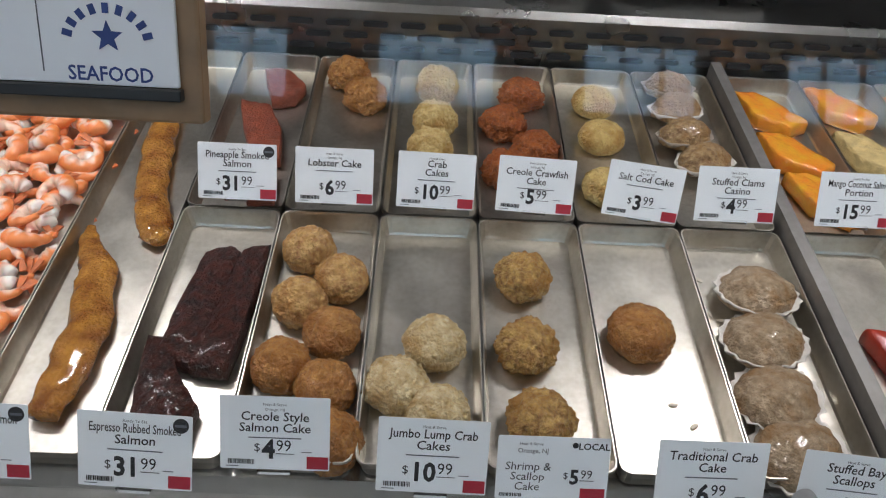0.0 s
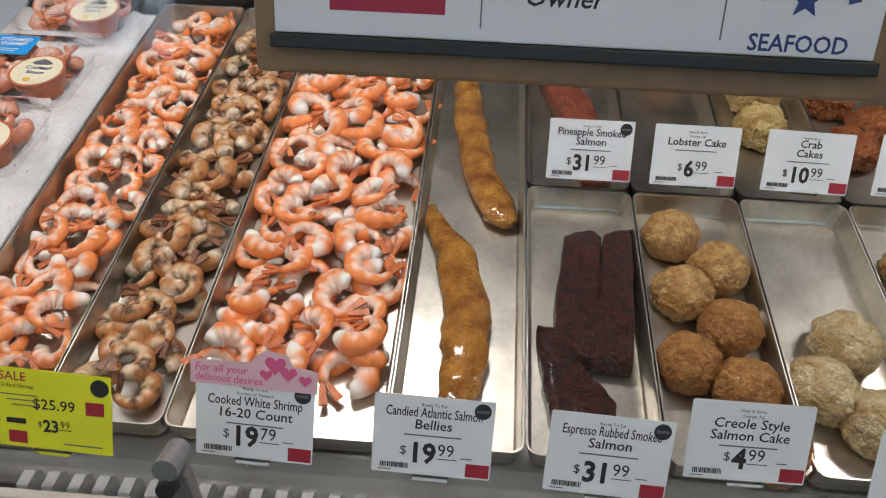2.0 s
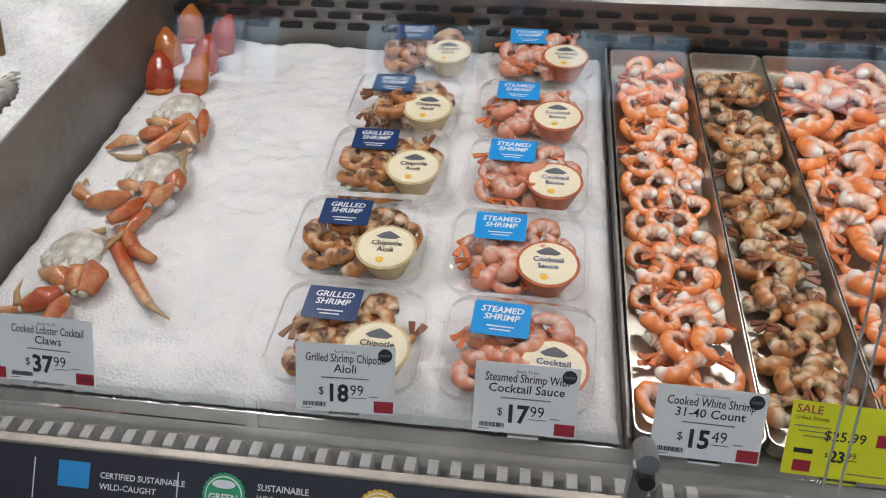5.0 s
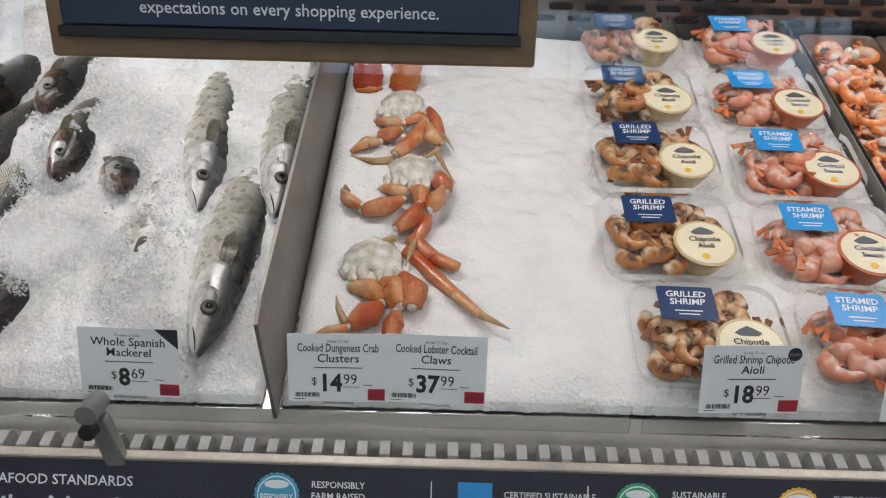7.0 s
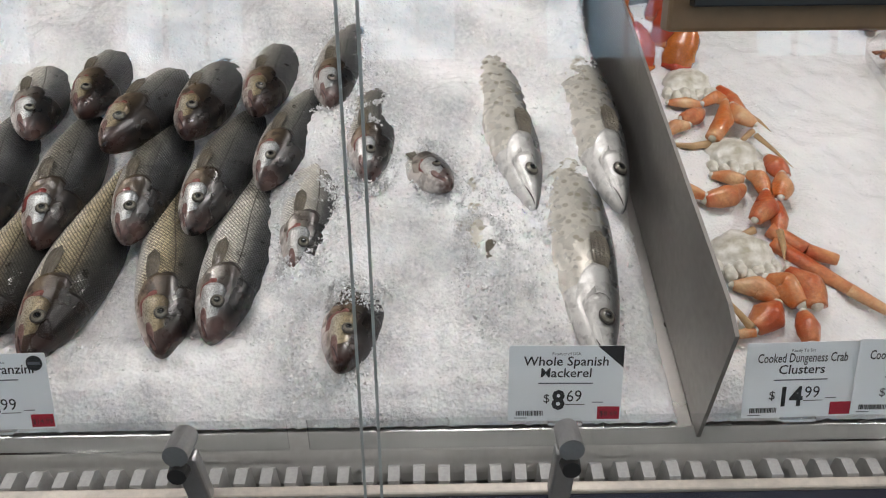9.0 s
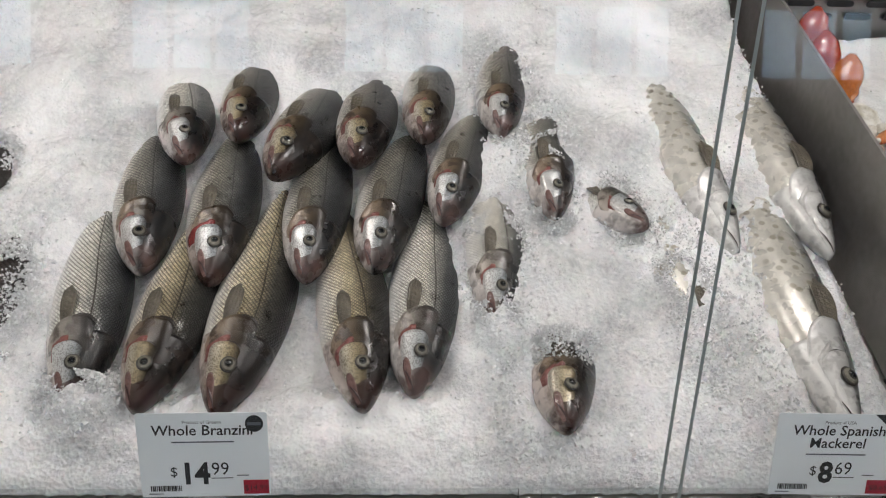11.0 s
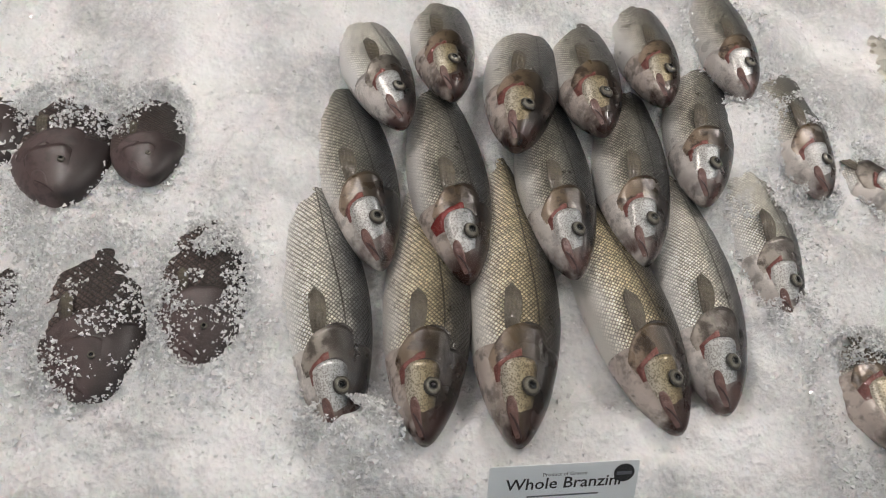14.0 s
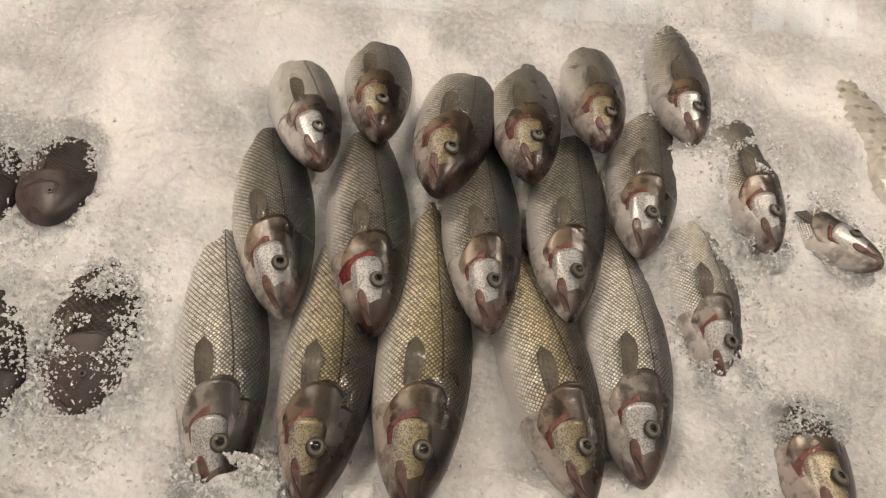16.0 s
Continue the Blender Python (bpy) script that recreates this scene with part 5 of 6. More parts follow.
bass = [make_fish("sea_bass", FishForm(BL, BD, BT, BASS_SHAPE, w), (BASS_SKINS[k], h, c, e), "whole silver-grey scaled sea bass lying on ice", GROUP, tail=False, red=r, seed=i * 3)
        for i, (k, h, c, e, w, r) in enumerate(((0, BASS_HEAD, COVER_GOLD, CHEEK_GOLD, 0.12, 0.5), (1, BASS_HEAD_SILVER, COVER_GOLD, CHEEK_SILVER, -0.05, 0.3), (2, BASS_HEAD_SILVER, COVER_SILVER, CHEEK_SILVER, 0.08, 0.1), (1, BASS_HEAD, COVER_GOLD, CHEEK_SILVER, 0.0, 1.6), (1, BASS_HEAD, COVER_GOLD, CHEEK_GOLD, 0.05, 0.9)))]
# nose, point along the back, height, dip of the tail, kind, size
SHOAL = (
    ((-2.610, 0.526), (-2.627, 0.707), 0.031, -2.0, 2, 0.98), ((-2.545, 0.517), (-2.531, 0.645), 0.040, 3, 0, 1.0),
    ((-2.469, 0.513), (-2.446, 0.693), 0.040, 3, 0, 1.06), ((-2.331, 0.520), (-2.346, 0.647), 0.038, 3, 0, 1.0),
    ((-2.284, 0.536), (-2.269, 0.679), 0.038, 3, 2, 0.98), ((-2.575, 0.669), (-2.601, 0.822), 0.060, 5, 1, 0.99),
    ((-2.499, 0.652), (-2.506, 0.812), 0.062, 5, 3, 1.0), ((-2.400, 0.657), (-2.396, 0.810), 0.062, 5, 1, 0.96),
    ((-2.330, 0.672), (-2.310, 0.806), 0.060, 5, 1, 0.97), ((-2.254, 0.736), (-2.214, 0.890), 0.070, 5, 1, 0.94),
    ((-2.552, 0.806), (-2.580, 0.935), 0.094, 10, 2, 0.90), ((-2.500, 0.848), (-2.500, 0.990), 0.094, 11, 4, 0.92),
    ((-2.446, 0.774), (-2.414, 0.906), 0.100, 12, 4, 1.02), ((-2.353, 0.799), (-2.345, 0.919), 0.098, 12, 4, 0.97),
    ((-2.275, 0.846), (-2.264, 0.985), 0.096, 10, 4, 0.88), ((-2.181, 0.858), (-2.166, 1.020), 0.098, 7, 1, 0.86),
    ((-2.124, 0.744), (-2.122, 0.872), 0.072, 3.0, 1, 0.88), ((-2.024, 0.728), (-2.060, 0.800), 0.076, 26, 2, 0.82),
    ((-2.198, 0.616), (-2.192, 0.720), 0.046, 2.0, 2, 0.90), ((-2.142, 0.492), (-2.130, 0.580), 0.050, 21, 4, 0.98))
for i, (nose, back, h, dip, kind, size) in enumerate(SHOAL):
    c = copy_thing(bass[kind], fish_pose(nose, back, h, dip, (-1, -4, 1, -3)[i % 4]) @ Matrix.Diagonal((size, size, size, 1)))
    if i in (0, 16, 18):
        c["label"] = "silver sea bass with its snout sunk in ice"
    elif i in (17, 19):
        c["label"] = "sea bass head rising out of crushed ice"
    elif kind == 3:
        c["label"] = "dark silver sea bass with bright red gills"
discard(*bass)

MACK = fish_skin("mackerel_skin", ((0.04, (0.030, 0.034, 0.040)), (0.20, (0.080, 0.088, 0.092)), (0.32, (0.26, 0.26, 0.245)), (0.50, (0.54, 0.52, 0.46)), (0.90, (0.78, 0.75, 0.68))), spots=(0.17, 0.14, 0.075), rough=0.26, metal=0.30, mottle=0.22, mottle_colour=(0.16, 0.15, 0.13))
MACK_HEAD = fish_skin("mackerel_head_skin", ((0.04, (0.035, 0.038, 0.044)), (0.24, (0.12, 0.125, 0.125)), (0.42, (0.42, 0.42, 0.41)), (0.90, (0.76, 0.75, 0.72))), rough=0.28, metal=0.12, mottle=0.40, mottle_colour=(0.20, 0.19, 0.18))
mack = make_fish("spanish_mackerel", FishForm(0.50, 0.078, 0.060, MACKEREL_SHAPE), (MACK, MACK_HEAD, MACK_HEAD, MACK_HEAD), "whole spotted silver mackerel lying on ice", "whole spotted mackerel on ice", head=0.215, eye=0.0082, eye_at=(0.100, -0.16), fin_at=(0.225, -0.18), fin=0.055, red=0.0)
for nose, back, h, dip, size, words in (((-1.922, 0.707), (-1.954, 1.007), 0.056, 1.0, 1.0, ""), ((-1.817, 0.700), (-1.830, 0.960), 0.058, 1.2, 1.04, ""), ((-1.870, 0.488), (-1.868, 0.700), 0.044, 3.0, 1.06, "large spotted silver mackerel in front of the others"), ((-1.978, 0.52), (-1.994, 0.797), 0.022, -1.0, 0.92, "spotted mackerel almost buried in crushed ice")):
    c = copy_thing(mack, fish_pose(nose, back, h, dip, 6) @ Matrix.Diagonal((size, size, size, 1)))
    if words:
        c["label"] = words
discard(mack)

DARK_FISH = fish_skin("dark_fish_skin", ((0.1, (0.022, 0.017, 0.016)), (0.5, (0.060, 0.042, 0.038)), (0.95, (0.12, 0.085, 0.080))), 260, rough=0.44, metal=0.0, mottle=0.5, mottle_colour=(0.02, 0.015, 0.014), coat=0.0)
DARK_HEAD = fish_skin("dark_fish_head", ((0.1, (0.024, 0.018, 0.018)), (0.5, (0.070, 0.048, 0.046)), (0.95, (0.14, 0.10, 0.098))), rough=0.42, metal=0.0, mottle=0.5, mottle_colour=(0.022, 0.016, 0.016), coat=0.03)
dark = make_fish("dark_fish", FishForm(0.30, 0.106, 0.052, BREAM_SHAPE), (DARK_FISH, DARK_HEAD, DARK_HEAD, DARK_HEAD), "dark brown round-headed fish half buried in ice", "dark fish in the ice", eye=0.0034, fin=0.03, red=0.0)
for nose, back, h, dip, size in (((-2.854, 0.730), (-2.870, 0.837), 0.070, 9, 0.90), ((-2.782, 0.745), (-2.796, 0.855), 0.078, 9, 0.64), ((-2.800, 0.556), (-2.818, 0.669), 0.045, 3.0, 0.86), ((-2.722, 0.585), (-2.732, 0.719), 0.043, 1.0, 0.80), ((-2.918, 0.772), (-2.943, 0.865), 0.066, 9, 0.8), ((-2.885, 0.60), (-2.905, 0.80), 0.040, 3, 0.75)):
    copy_thing(dark, fish_pose(nose, back, h, dip, -4) @ Matrix.Diagonal((size, size, size, 1)))
discard(dark)

# ---- shrimp, packs, crab and claws ----
def shrimp_material(name, shell, flesh, tip, dark=None):
    m = bpy.data.materials.new(name)
    m.use_nodes = True
    nt = m.node_tree
    L = nt.links.new
    p = nt.nodes["Principled BSDF"]
    uv = nt.nodes.new("ShaderNodeTexCoord")
    info = nt.nodes.new("ShaderNodeObjectInfo")
    sep = nt.nodes.new("ShaderNodeSeparateXYZ")
    L(uv.outputs["UV"], sep.inputs[0])
    nz = nt.nodes.new("ShaderNodeTexNoise")
    nz.inputs["Scale"].default_value = 120
    L(uv.outputs["Object"], nz.inputs["Vector"])
    wv = nt.nodes.new("ShaderNodeMath")
    wv.operation = "SINE"
    ml = nt.nodes.new("ShaderNodeMath")
    ml.operation = "MULTIPLY_ADD"
    ml.inputs[1].default_value = 40.0
    L(sep.outputs["X"], ml.inputs[0])
    L(info.outputs["Random"], ml.inputs[2])
    L(ml.outputs[0], wv.inputs[0])
    # outer curve carries the shell colour, inner curve the flesh
    a1 = nt.nodes.new("ShaderNodeMath")
    a1.operation = "MULTIPLY_ADD"
    a1.inputs[1].default_value = 0.11
    L(wv.outputs[0], a1.inputs[0])
    L(sep.outputs["Y"], a1.inputs[2])
    a2 = nt.nodes.new("ShaderNodeMath")
    a2.operation = "MULTIPLY_ADD"
    a2.inputs[1].default_value = 0.55
    L(nz.outputs["Fac"], a2.inputs[0])
    L(a1.outputs[0], a2.inputs[2])
    ramp = nt.nodes.new("ShaderNodeValToRGB")
    e = ramp.color_ramp.elements
    e[0].position, e[0].color = 0.58, (*flesh, 1)
    e[1].position, e[1].color = 1.12 - 0.12, (*shell, 1)
    n = e.new(0.86)
    n.color = (*[0.45 * a + 0.55 * b for a, b in zip(flesh, shell)], 1)
    L(a2.outputs[0], ramp.inputs["Fac"])
    tipm = nt.nodes.new("ShaderNodeMix")
    tipm.data_type = "RGBA"
    mr = nt.nodes.new("ShaderNodeMapRange")
    mr.inputs["From Min"].default_value, mr.inputs["From Max"].default_value = 0.17, 0.08
    L(sep.outputs["X"], mr.inputs["Value"])
    L(mr.outputs["Result"], tipm.inputs["Factor"])
    L(ramp.outputs["Color"], tipm.inputs["A"])
    tipm.inputs["B"].default_value = (*tip, 1)
    out = tipm.outputs["Result"]
    if dark:
        ch = nt.nodes.new("ShaderNodeTexNoise")
        ch.inputs["Scale"].default_value, ch.inputs["Detail"].default_value = 75, 5
        L(uv.outputs["Object"], ch.inputs["Vector"])
        cr = nt.nodes.new("ShaderNodeMapRange")
        cr.inputs["From Min"].default_value, cr.inputs["From Max"].default_value = 0.50, 0.66
        L(ch.outputs["Fac"], cr.inputs["Value"])
        mx = nt.nodes.new("ShaderNodeMix")
        mx.data_type = "RGBA"
        L(cr.outputs["Result"], mx.inputs["Factor"])
        L(out, mx.inputs["A"])
        mx.inputs["B"].default_value = (*dark, 1)
        out = mx.outputs["Result"]
    L(out, p.inputs["Base Color"])
    p.inputs["Roughness"].default_value = 0.30
    p.inputs["Subsurface Weight"].default_value, p.inputs["Subsurface Scale"].default_value = 0.12, 0.004
    p.inputs["Coat Weight"].default_value, p.inputs["Coat Roughness"].default_value = 0.35, 0.15
    b = nt.nodes.new("ShaderNodeBump")
    b.inputs["Strength"].default_value, b.inputs["Distance"].default_value = 0.35, 0.002
    L(wv.outputs[0], b.inputs["Height"])
    L(b.outputs["Normal"], p.inputs["Normal"])
    return m


PRAWN = shrimp_material("cooked_shrimp", (0.90, 0.29, 0.085), (0.90, 0.63, 0.50), (0.90, 0.84, 0.78))
PRAWN_TAIL = shader("shrimp_tail", (0.78, 0.23, 0.085), 0.3, 0, 0.25, 90, 0.3, 300)
GRILLED = shrimp_material("grilled_shrimp", (0.50, 0.21, 0.07), (0.66, 0.47, 0.29), (0.70, 0.56, 0.42), (0.10, 0.04, 0.02))
GRILLED_TAIL = shader("grilled_shrimp_tail", (0.30, 0.11, 0.05), 0.35, 0, 0.3, 90, 0.3, 300)


def shrimp_meshes(radius, thick, sweep, body_mat, tail_mat, seed):
    """A curled peeled shrimp: a tapered, ringed body on an arc and a small split tail fan."""
    rnd = random.Random(seed)
    bm = bmesh.new()
    uv = bm.loops.layers.uv.new("UVMap")
    n, ring = 22, 12
    loops = []
    for i in range(n + 1):
        u = i / n
        a = radians(sweep) * u
        r = radius * (1.0 + 0.30 * u * u)
        k = min(1.0, 0.55 + 2.6 * u) if u < 0.2 else 1.0 - 0.66 * ((u - 0.2) / 0.8) ** 1.25
        k *= 1.0 + 0.045 * math.sin(u * 40)
        c = Vector((r * math.cos(a), r * math.sin(a), 0.0012 * math.sin(u * 9 + seed)))
        out = Vector((math.cos(a), math.sin(a), 0))
        loops.append([(bm.verts.new(c + out * (thick * k * math.cos(t)) + Vector((0, 0, thick * k * 0.92 * math.sin(t)))), u, 0.5 + 0.5 * math.cos(t)) for t in [2 * math.pi * j / ring for j in range(ring)]])
    for i in range(n):
        for j in range(ring):
            q = (loops[i][j], loops[i][(j + 1) % ring], loops[i + 1][(j + 1) % ring], loops[i + 1][j])
            f = bm.faces.new([v[0] for v in q])
            for lp, v in zip(f.loops, q):
                lp[uv].uv = (v[1], v[2])
    for lp, rev in ((loops[0], False), (loops[-1], True)):
        vs = [v[0] for v in lp]
        f = bm.faces.new(vs[::-1] if rev else vs)
        for l in f.loops:
            l[uv].uv = (0.0 if not rev else 1.0, 0.4)
    body = mesh_from(bm, "shrimp_body", body_mat, True)
    a = radians(sweep)
    c = Vector((radius * 1.30 * math.cos(a), radius * 1.30 * math.sin(a), 0))
    along = Vector((-math.sin(a), math.cos(a), 0))
    side = Vector((math.cos(a), math.sin(a), 0))
    tb = bmesh.new()
    for s in (-1, 1):
        p = [c - along * 0.004 + side * s * 0.0008, c + along * 0.006 + side * s * thick * 0.55, c + along * thick * 1.5 + side * s * thick * 0.95, c + along * thick * 1.7 + side * s * thick * 0.3, c + along * 0.004]
        lo = [tb.verts.new(v + Vector((0, 0, -0.0012))) for v in p]
        hi = [tb.verts.new(v + Vector((0, 0, 0.0016 - 0.0008 * (k in (2, 3))))) for k, v in enumerate(p)]
        tb.faces.new(lo[::-1])
        tb.faces.new(hi)
        for k in range(5):
            tb.faces.new((lo[k], lo[(k + 1) % 5], hi[(k + 1) % 5], hi[k]))
    return body, mesh_from(tb, "shrimp_tail", tail_mat)


def shrimp_thing(meshes, m, label, group):
    s = thing("shrimp", m, label, "shrimp", group)
    part("body", meshes[0], None, s)
    part("tail", meshes[1], None, s)
    return s


BIG = [shrimp_meshes(0.0165, 0.0118, sw, PRAWN, PRAWN_TAIL, k) for k, sw in enumerate((255, 285, 230, 200))]
SMALL = [shrimp_meshes(0.0142, 0.0098, sw, PRAWN, PRAWN_TAIL, k + 9) for k, sw in enumerate((260, 285, 235, 205))]
BROWN = [shrimp_meshes(0.0142, 0.0106, sw, GRILLED, GRILLED_TAIL, k + 20) for k, sw in enumerate((260, 285, 240, 215))]


def heap(kinds, x0, x1, y0, y1, step, layers, thick, label, group, seed, base=0.003):
    """Shrimp tipped into a tray, layer on layer."""
    rnd = random.Random(seed)
    for layer in range(layers):
        inset = 0.012 * layer
        y = y0 + inset + rnd.uniform(0, step)
        row = 0
        while y < y1 - inset:
            n = max(2, round((x1 - x0 - 2 * inset) / step))
            for i in range(n):
                if layer and rnd.random() < 0.12:
                    continue
                x = x0 + inset + (x1 - x0 - 2 * inset) * (i + 0.5 + (0.22 if row % 2 else -0.22)) / n + rnd.uniform(-0.005, 0.005)
                yy = y + rnd.uniform(-0.007, 0.007)
                h = base + thick + layer * thick * 1.35 + rnd.uniform(0, 0.004)
                m = on_deck(x, yy, h, rnd.uniform(0, 360)) @ Matrix.Rotation(radians(rnd.uniform(-24, 24)), 4, "X") @ Matrix.Rotation(radians(rnd.uniform(-18, 18)), 4, "Y") @ Matrix.Rotation(math.pi if rnd.random() < 0.5 else 0, 4, "X")
                s = rnd.uniform(1.00, 1.24)
                shrimp_thing(rnd.choice(kinds), m @ Matrix.Diagonal((s, s, s, 1)), label, group)
            y += step * 0.86
            row += 1


heap(BIG, -0.668, -0.484, 0.520, 1.215, 0.0500, 2, 0.0110, "large pink-orange cooked shrimp piled in a steel tray", "large cooked shrimp", 3)
heap(SMALL, -0.930, -0.830, 0.500, 1.215, 0.0430, 2, 0.0094, "pink-orange cooked shrimp piled in a steel tray", "small cooked shrimp", 4)
heap(BROWN, -0.792, -0.704, 0.480, 1.180, 0.0430, 2, 0.0100, "browned grilled shrimp with char marks in a tray", "grilled shrimp", 5)


# packs of shrimp with a dip
def lofted(rings, caps=(True, True)):
    bm = bmesh.new()
    loops = [[bm.verts.new((x, y, z)) for x, y in round_rect(w, d, r, 4)] for w, d, r, z in rings]
    n = len(loops[0])
    for a, b in zip(loops, loops[1:]):
        for k in range(n):
            bm.faces.new((a[k], a[(k + 1) % n], b[(k + 1) % n], b[k]))
    if caps[0]:
        bm.faces.new(loops[0][::-1])
    if caps[1]:
        bm.faces.new(loops[-1])
    return bm


CUP_SAUCE = shader("cup_rim_orange", (0.55, 0.15, 0.06), 0.35, 0, 0.2, 80)
CUP_AIOLI = shader("cup_rim_cream", (0.62, 0.50, 0.28), 0.35, 0, 0.15, 80)
PW, PD, PH = 0.186, 0.146, 0.046


def pack(m, cooked, seed):
    words = ("clear plastic pack of steamed shrimp with cocktail sauce", "clear plastic pack of grilled shrimp with chipotle aioli")[not cooked]
    t = thing("shrimp_pack", m, words, "food pack", "shrimp packs on the ice")
    for nm, rings, caps in (("base", [(PW - 0.030, PD - 0.030, 0.022, 0.0), (PW - 0.020, PD - 0.020, 0.024, 0.006), (PW - 0.010, PD - 0.010, 0.026, PH * 0.55), (PW, PD, 0.030, PH * 0.56)], (False, False)), ("lid", [(PW + 0.002, PD + 0.002, 0.030, PH * 0.60), (PW - 0.012, PD - 0.012, 0.026, PH * 0.68), (PW - 0.018, PD - 0.018, 0.026, PH * 0.96), (PW - 0.024, PD - 0.024, 0.026, PH), (PW - 0.040, PD - 0.040, 0.022, PH), (PW - 0.044, PD - 0.044, 0.022, PH - 0.002)], (False, True))):
        o = part(nm, lofted(rings, caps), FILM, t, "clear plastic " + nm, smooth=False)
        o.visible_shadow = False
    col = BLUE if cooked else LABEL_NAVY
    lab = part("label", prism(round_rect(0.067, 0.050, 0.003, 2, -0.024, 0.030), 0.0004, PH + 0.0004), col, t, "blue printed label" if cooked else "navy printed label")
    lines = ("STEAMED", "SHRIMP") if cooked else ("GRILLED", "SHRIMP")
    for i, s in enumerate(lines):
        write(lab, s, -0.024, 0.039 - 0.0115 * i, 0.0125, SIGN_WHITE, 0.05, z=PH + 0.0012, shear=0.15, bold=0.02)
    for k in range(2):
        bar(lab, -0.024, 0.018 - 0.005 * k, 0.032 - 0.008 * k, 0.0016, SIGN_WHITE, z=PH + 0.0011)
    cx, cy = 0.040, -0.026
    cup = part("dip_cup", cyl(0.024, 0.040, PH - 0.008, 28, m=Matrix.Translation((cx, cy, 0.004))), CUP_SAUCE if cooked else CUP_AIOLI, t, "round dip cup")
    part("cup_label", prism(disc(0.036, 28, cx, cy), 0.0006, PH - 0.0038), CREAM, cup, "cream printed lid")
    part("cup_crest", prism([(cx - 0.016, cy + 0.018), (cx - 0.010, cy + 0.014), (cx + 0.010, cy + 0.014), (cx + 0.016, cy + 0.018), (cx + 0.008, cy + 0.024), (cx, cy + 0.028), (cx - 0.008, cy + 0.024)], 0.0004, PH - 0.0030), GREY_INK, cup, "dark crest")
    for i, s in enumerate(("Cocktail", "Sauce") if cooked else ("Chipotle", "Aioli")):
        write(cup, s, cx, cy + 0.002 - 0.0115 * i, 0.0115, BLUE_INK if cooked else INK, 0.05, z=PH - 0.0026, bold=0.015)
    part("lemon_print", prism(disc(0.005, 12, cx - 0.004, cy - 0.024), 0.0004, PH - 0.0030), GOLD, cup)
    rnd = random.Random(seed)
    spots = [(-0.062, 0.035), (-0.030, 0.042), (0.005, 0.044), (0.040, 0.044), (0.064, 0.026), (-0.060, -0.002), (-0.026, 0.004), (0.004, 0.018), (-0.058, -0.038), (-0.026, -0.030), (-0.008, -0.050), (0.034, 0.026), (-0.044, -0.020), (0.010, -0.012)]
    for i, (x, y) in enumerate(spots):
        s = rnd.uniform(1.05, 1.30)
        mm = m @ Matrix.Translation((x * 0.80, y * 0.76, 0.016 + 0.012 * (i % 2) + rnd.uniform(0, 0.004))) @ Matrix.Rotation(rnd.uniform(0, 6.3), 4, "Z") @ Matrix.Rotation(rnd.uniform(-0.4, 0.4), 4, "X") @ Matrix.Diagonal((s, s, s, 1))
        shrimp_thing(rnd.choice(PALE if cooked else BROWN), mm, "pale cooked shrimp inside a plastic pack" if cooked else "grilled shrimp inside a plastic pack", "shrimp in packs")


PALE_PRAWN = shrimp_material("pale_shrimp", (0.66, 0.26, 0.16), (0.74, 0.55, 0.48), (0.62, 0.30, 0.20))
PALE = [shrimp_meshes(0.0140, 0.0105, sw, PALE_PRAWN, PRAWN_TAIL, k + 40) for k, sw in enumerate((255, 285, 230))]
for i, (x, y) in enumerate(((-1.276, 1.176), (-1.287, 1.007), (-1.288, 0.857), (-1.298, 0.694), (-1.280, 0.535))):
    pack(on_deck(x, y, 0.024, (2, -1, 1, 0, -1)[i]), False, i)
for i, (x, y) in enumerate(((-1.072, 1.177), (-1.083, 1.003), (-1.084, 0.847), (-1.090, 0.686), (-1.080, 0.531))):
    pack(on_deck(x, y, 0.024, (1, -1, -2, -1, -3)[i]), True, i + 10)


# crab clusters and lobster claws
def limb(points, radii, flat=0.8, ring=9, bump=0.0, seed=0, ridge=0.0):
    """A tapered tube through points, with its own radius at each; flattened."""
    bm = bmesh.new()
    pts = [Vector(p) for p in points]
    fine = []
    for i in range(len(pts) - 1):
        for k in range(6):
            u = k / 6
            fine.append((pts[i].lerp(pts[i + 1], u), radii[i] + (radii[i + 1] - radii[i]) * u))
    fine.append((pts[-1], radii[-1]))
    loops = []
    for i, (p, r) in enumerate(fine):
        d = (fine[min(i + 1, len(fine) - 1)][0] - fine[max(i - 1, 0)][0]).normalized()
        a = d.cross(Vector((0, 0, 1)))
        a = a.normalized() if a.length > 1e-4 else Vector((1, 0, 0))
        b = a.cross(d)
        loops.append([bm.verts.new(p + (a * math.cos(t) + b * flat * math.sin(t)) * r * (1 + ridge * math.cos(3 * t + 1.5) + bump * noise.noise(p * 70 + Vector((t * 0.8, seed, 0))) + bump * 0.5 * noise.noise(p * 200 + Vector((t * 2, seed, 3))))) for t in [2 * math.pi * j / ring for j in range(ring)]])
    for p, q in zip(loops, loops[1:]):
        for j in range(ring):
            bm.faces.new((p[j], p[(j + 1) % ring], q[(j + 1) % ring], q[j]))
    bm.faces.new(loops[0])
    bm.faces.new(loops[-1][::-1])
    return bm


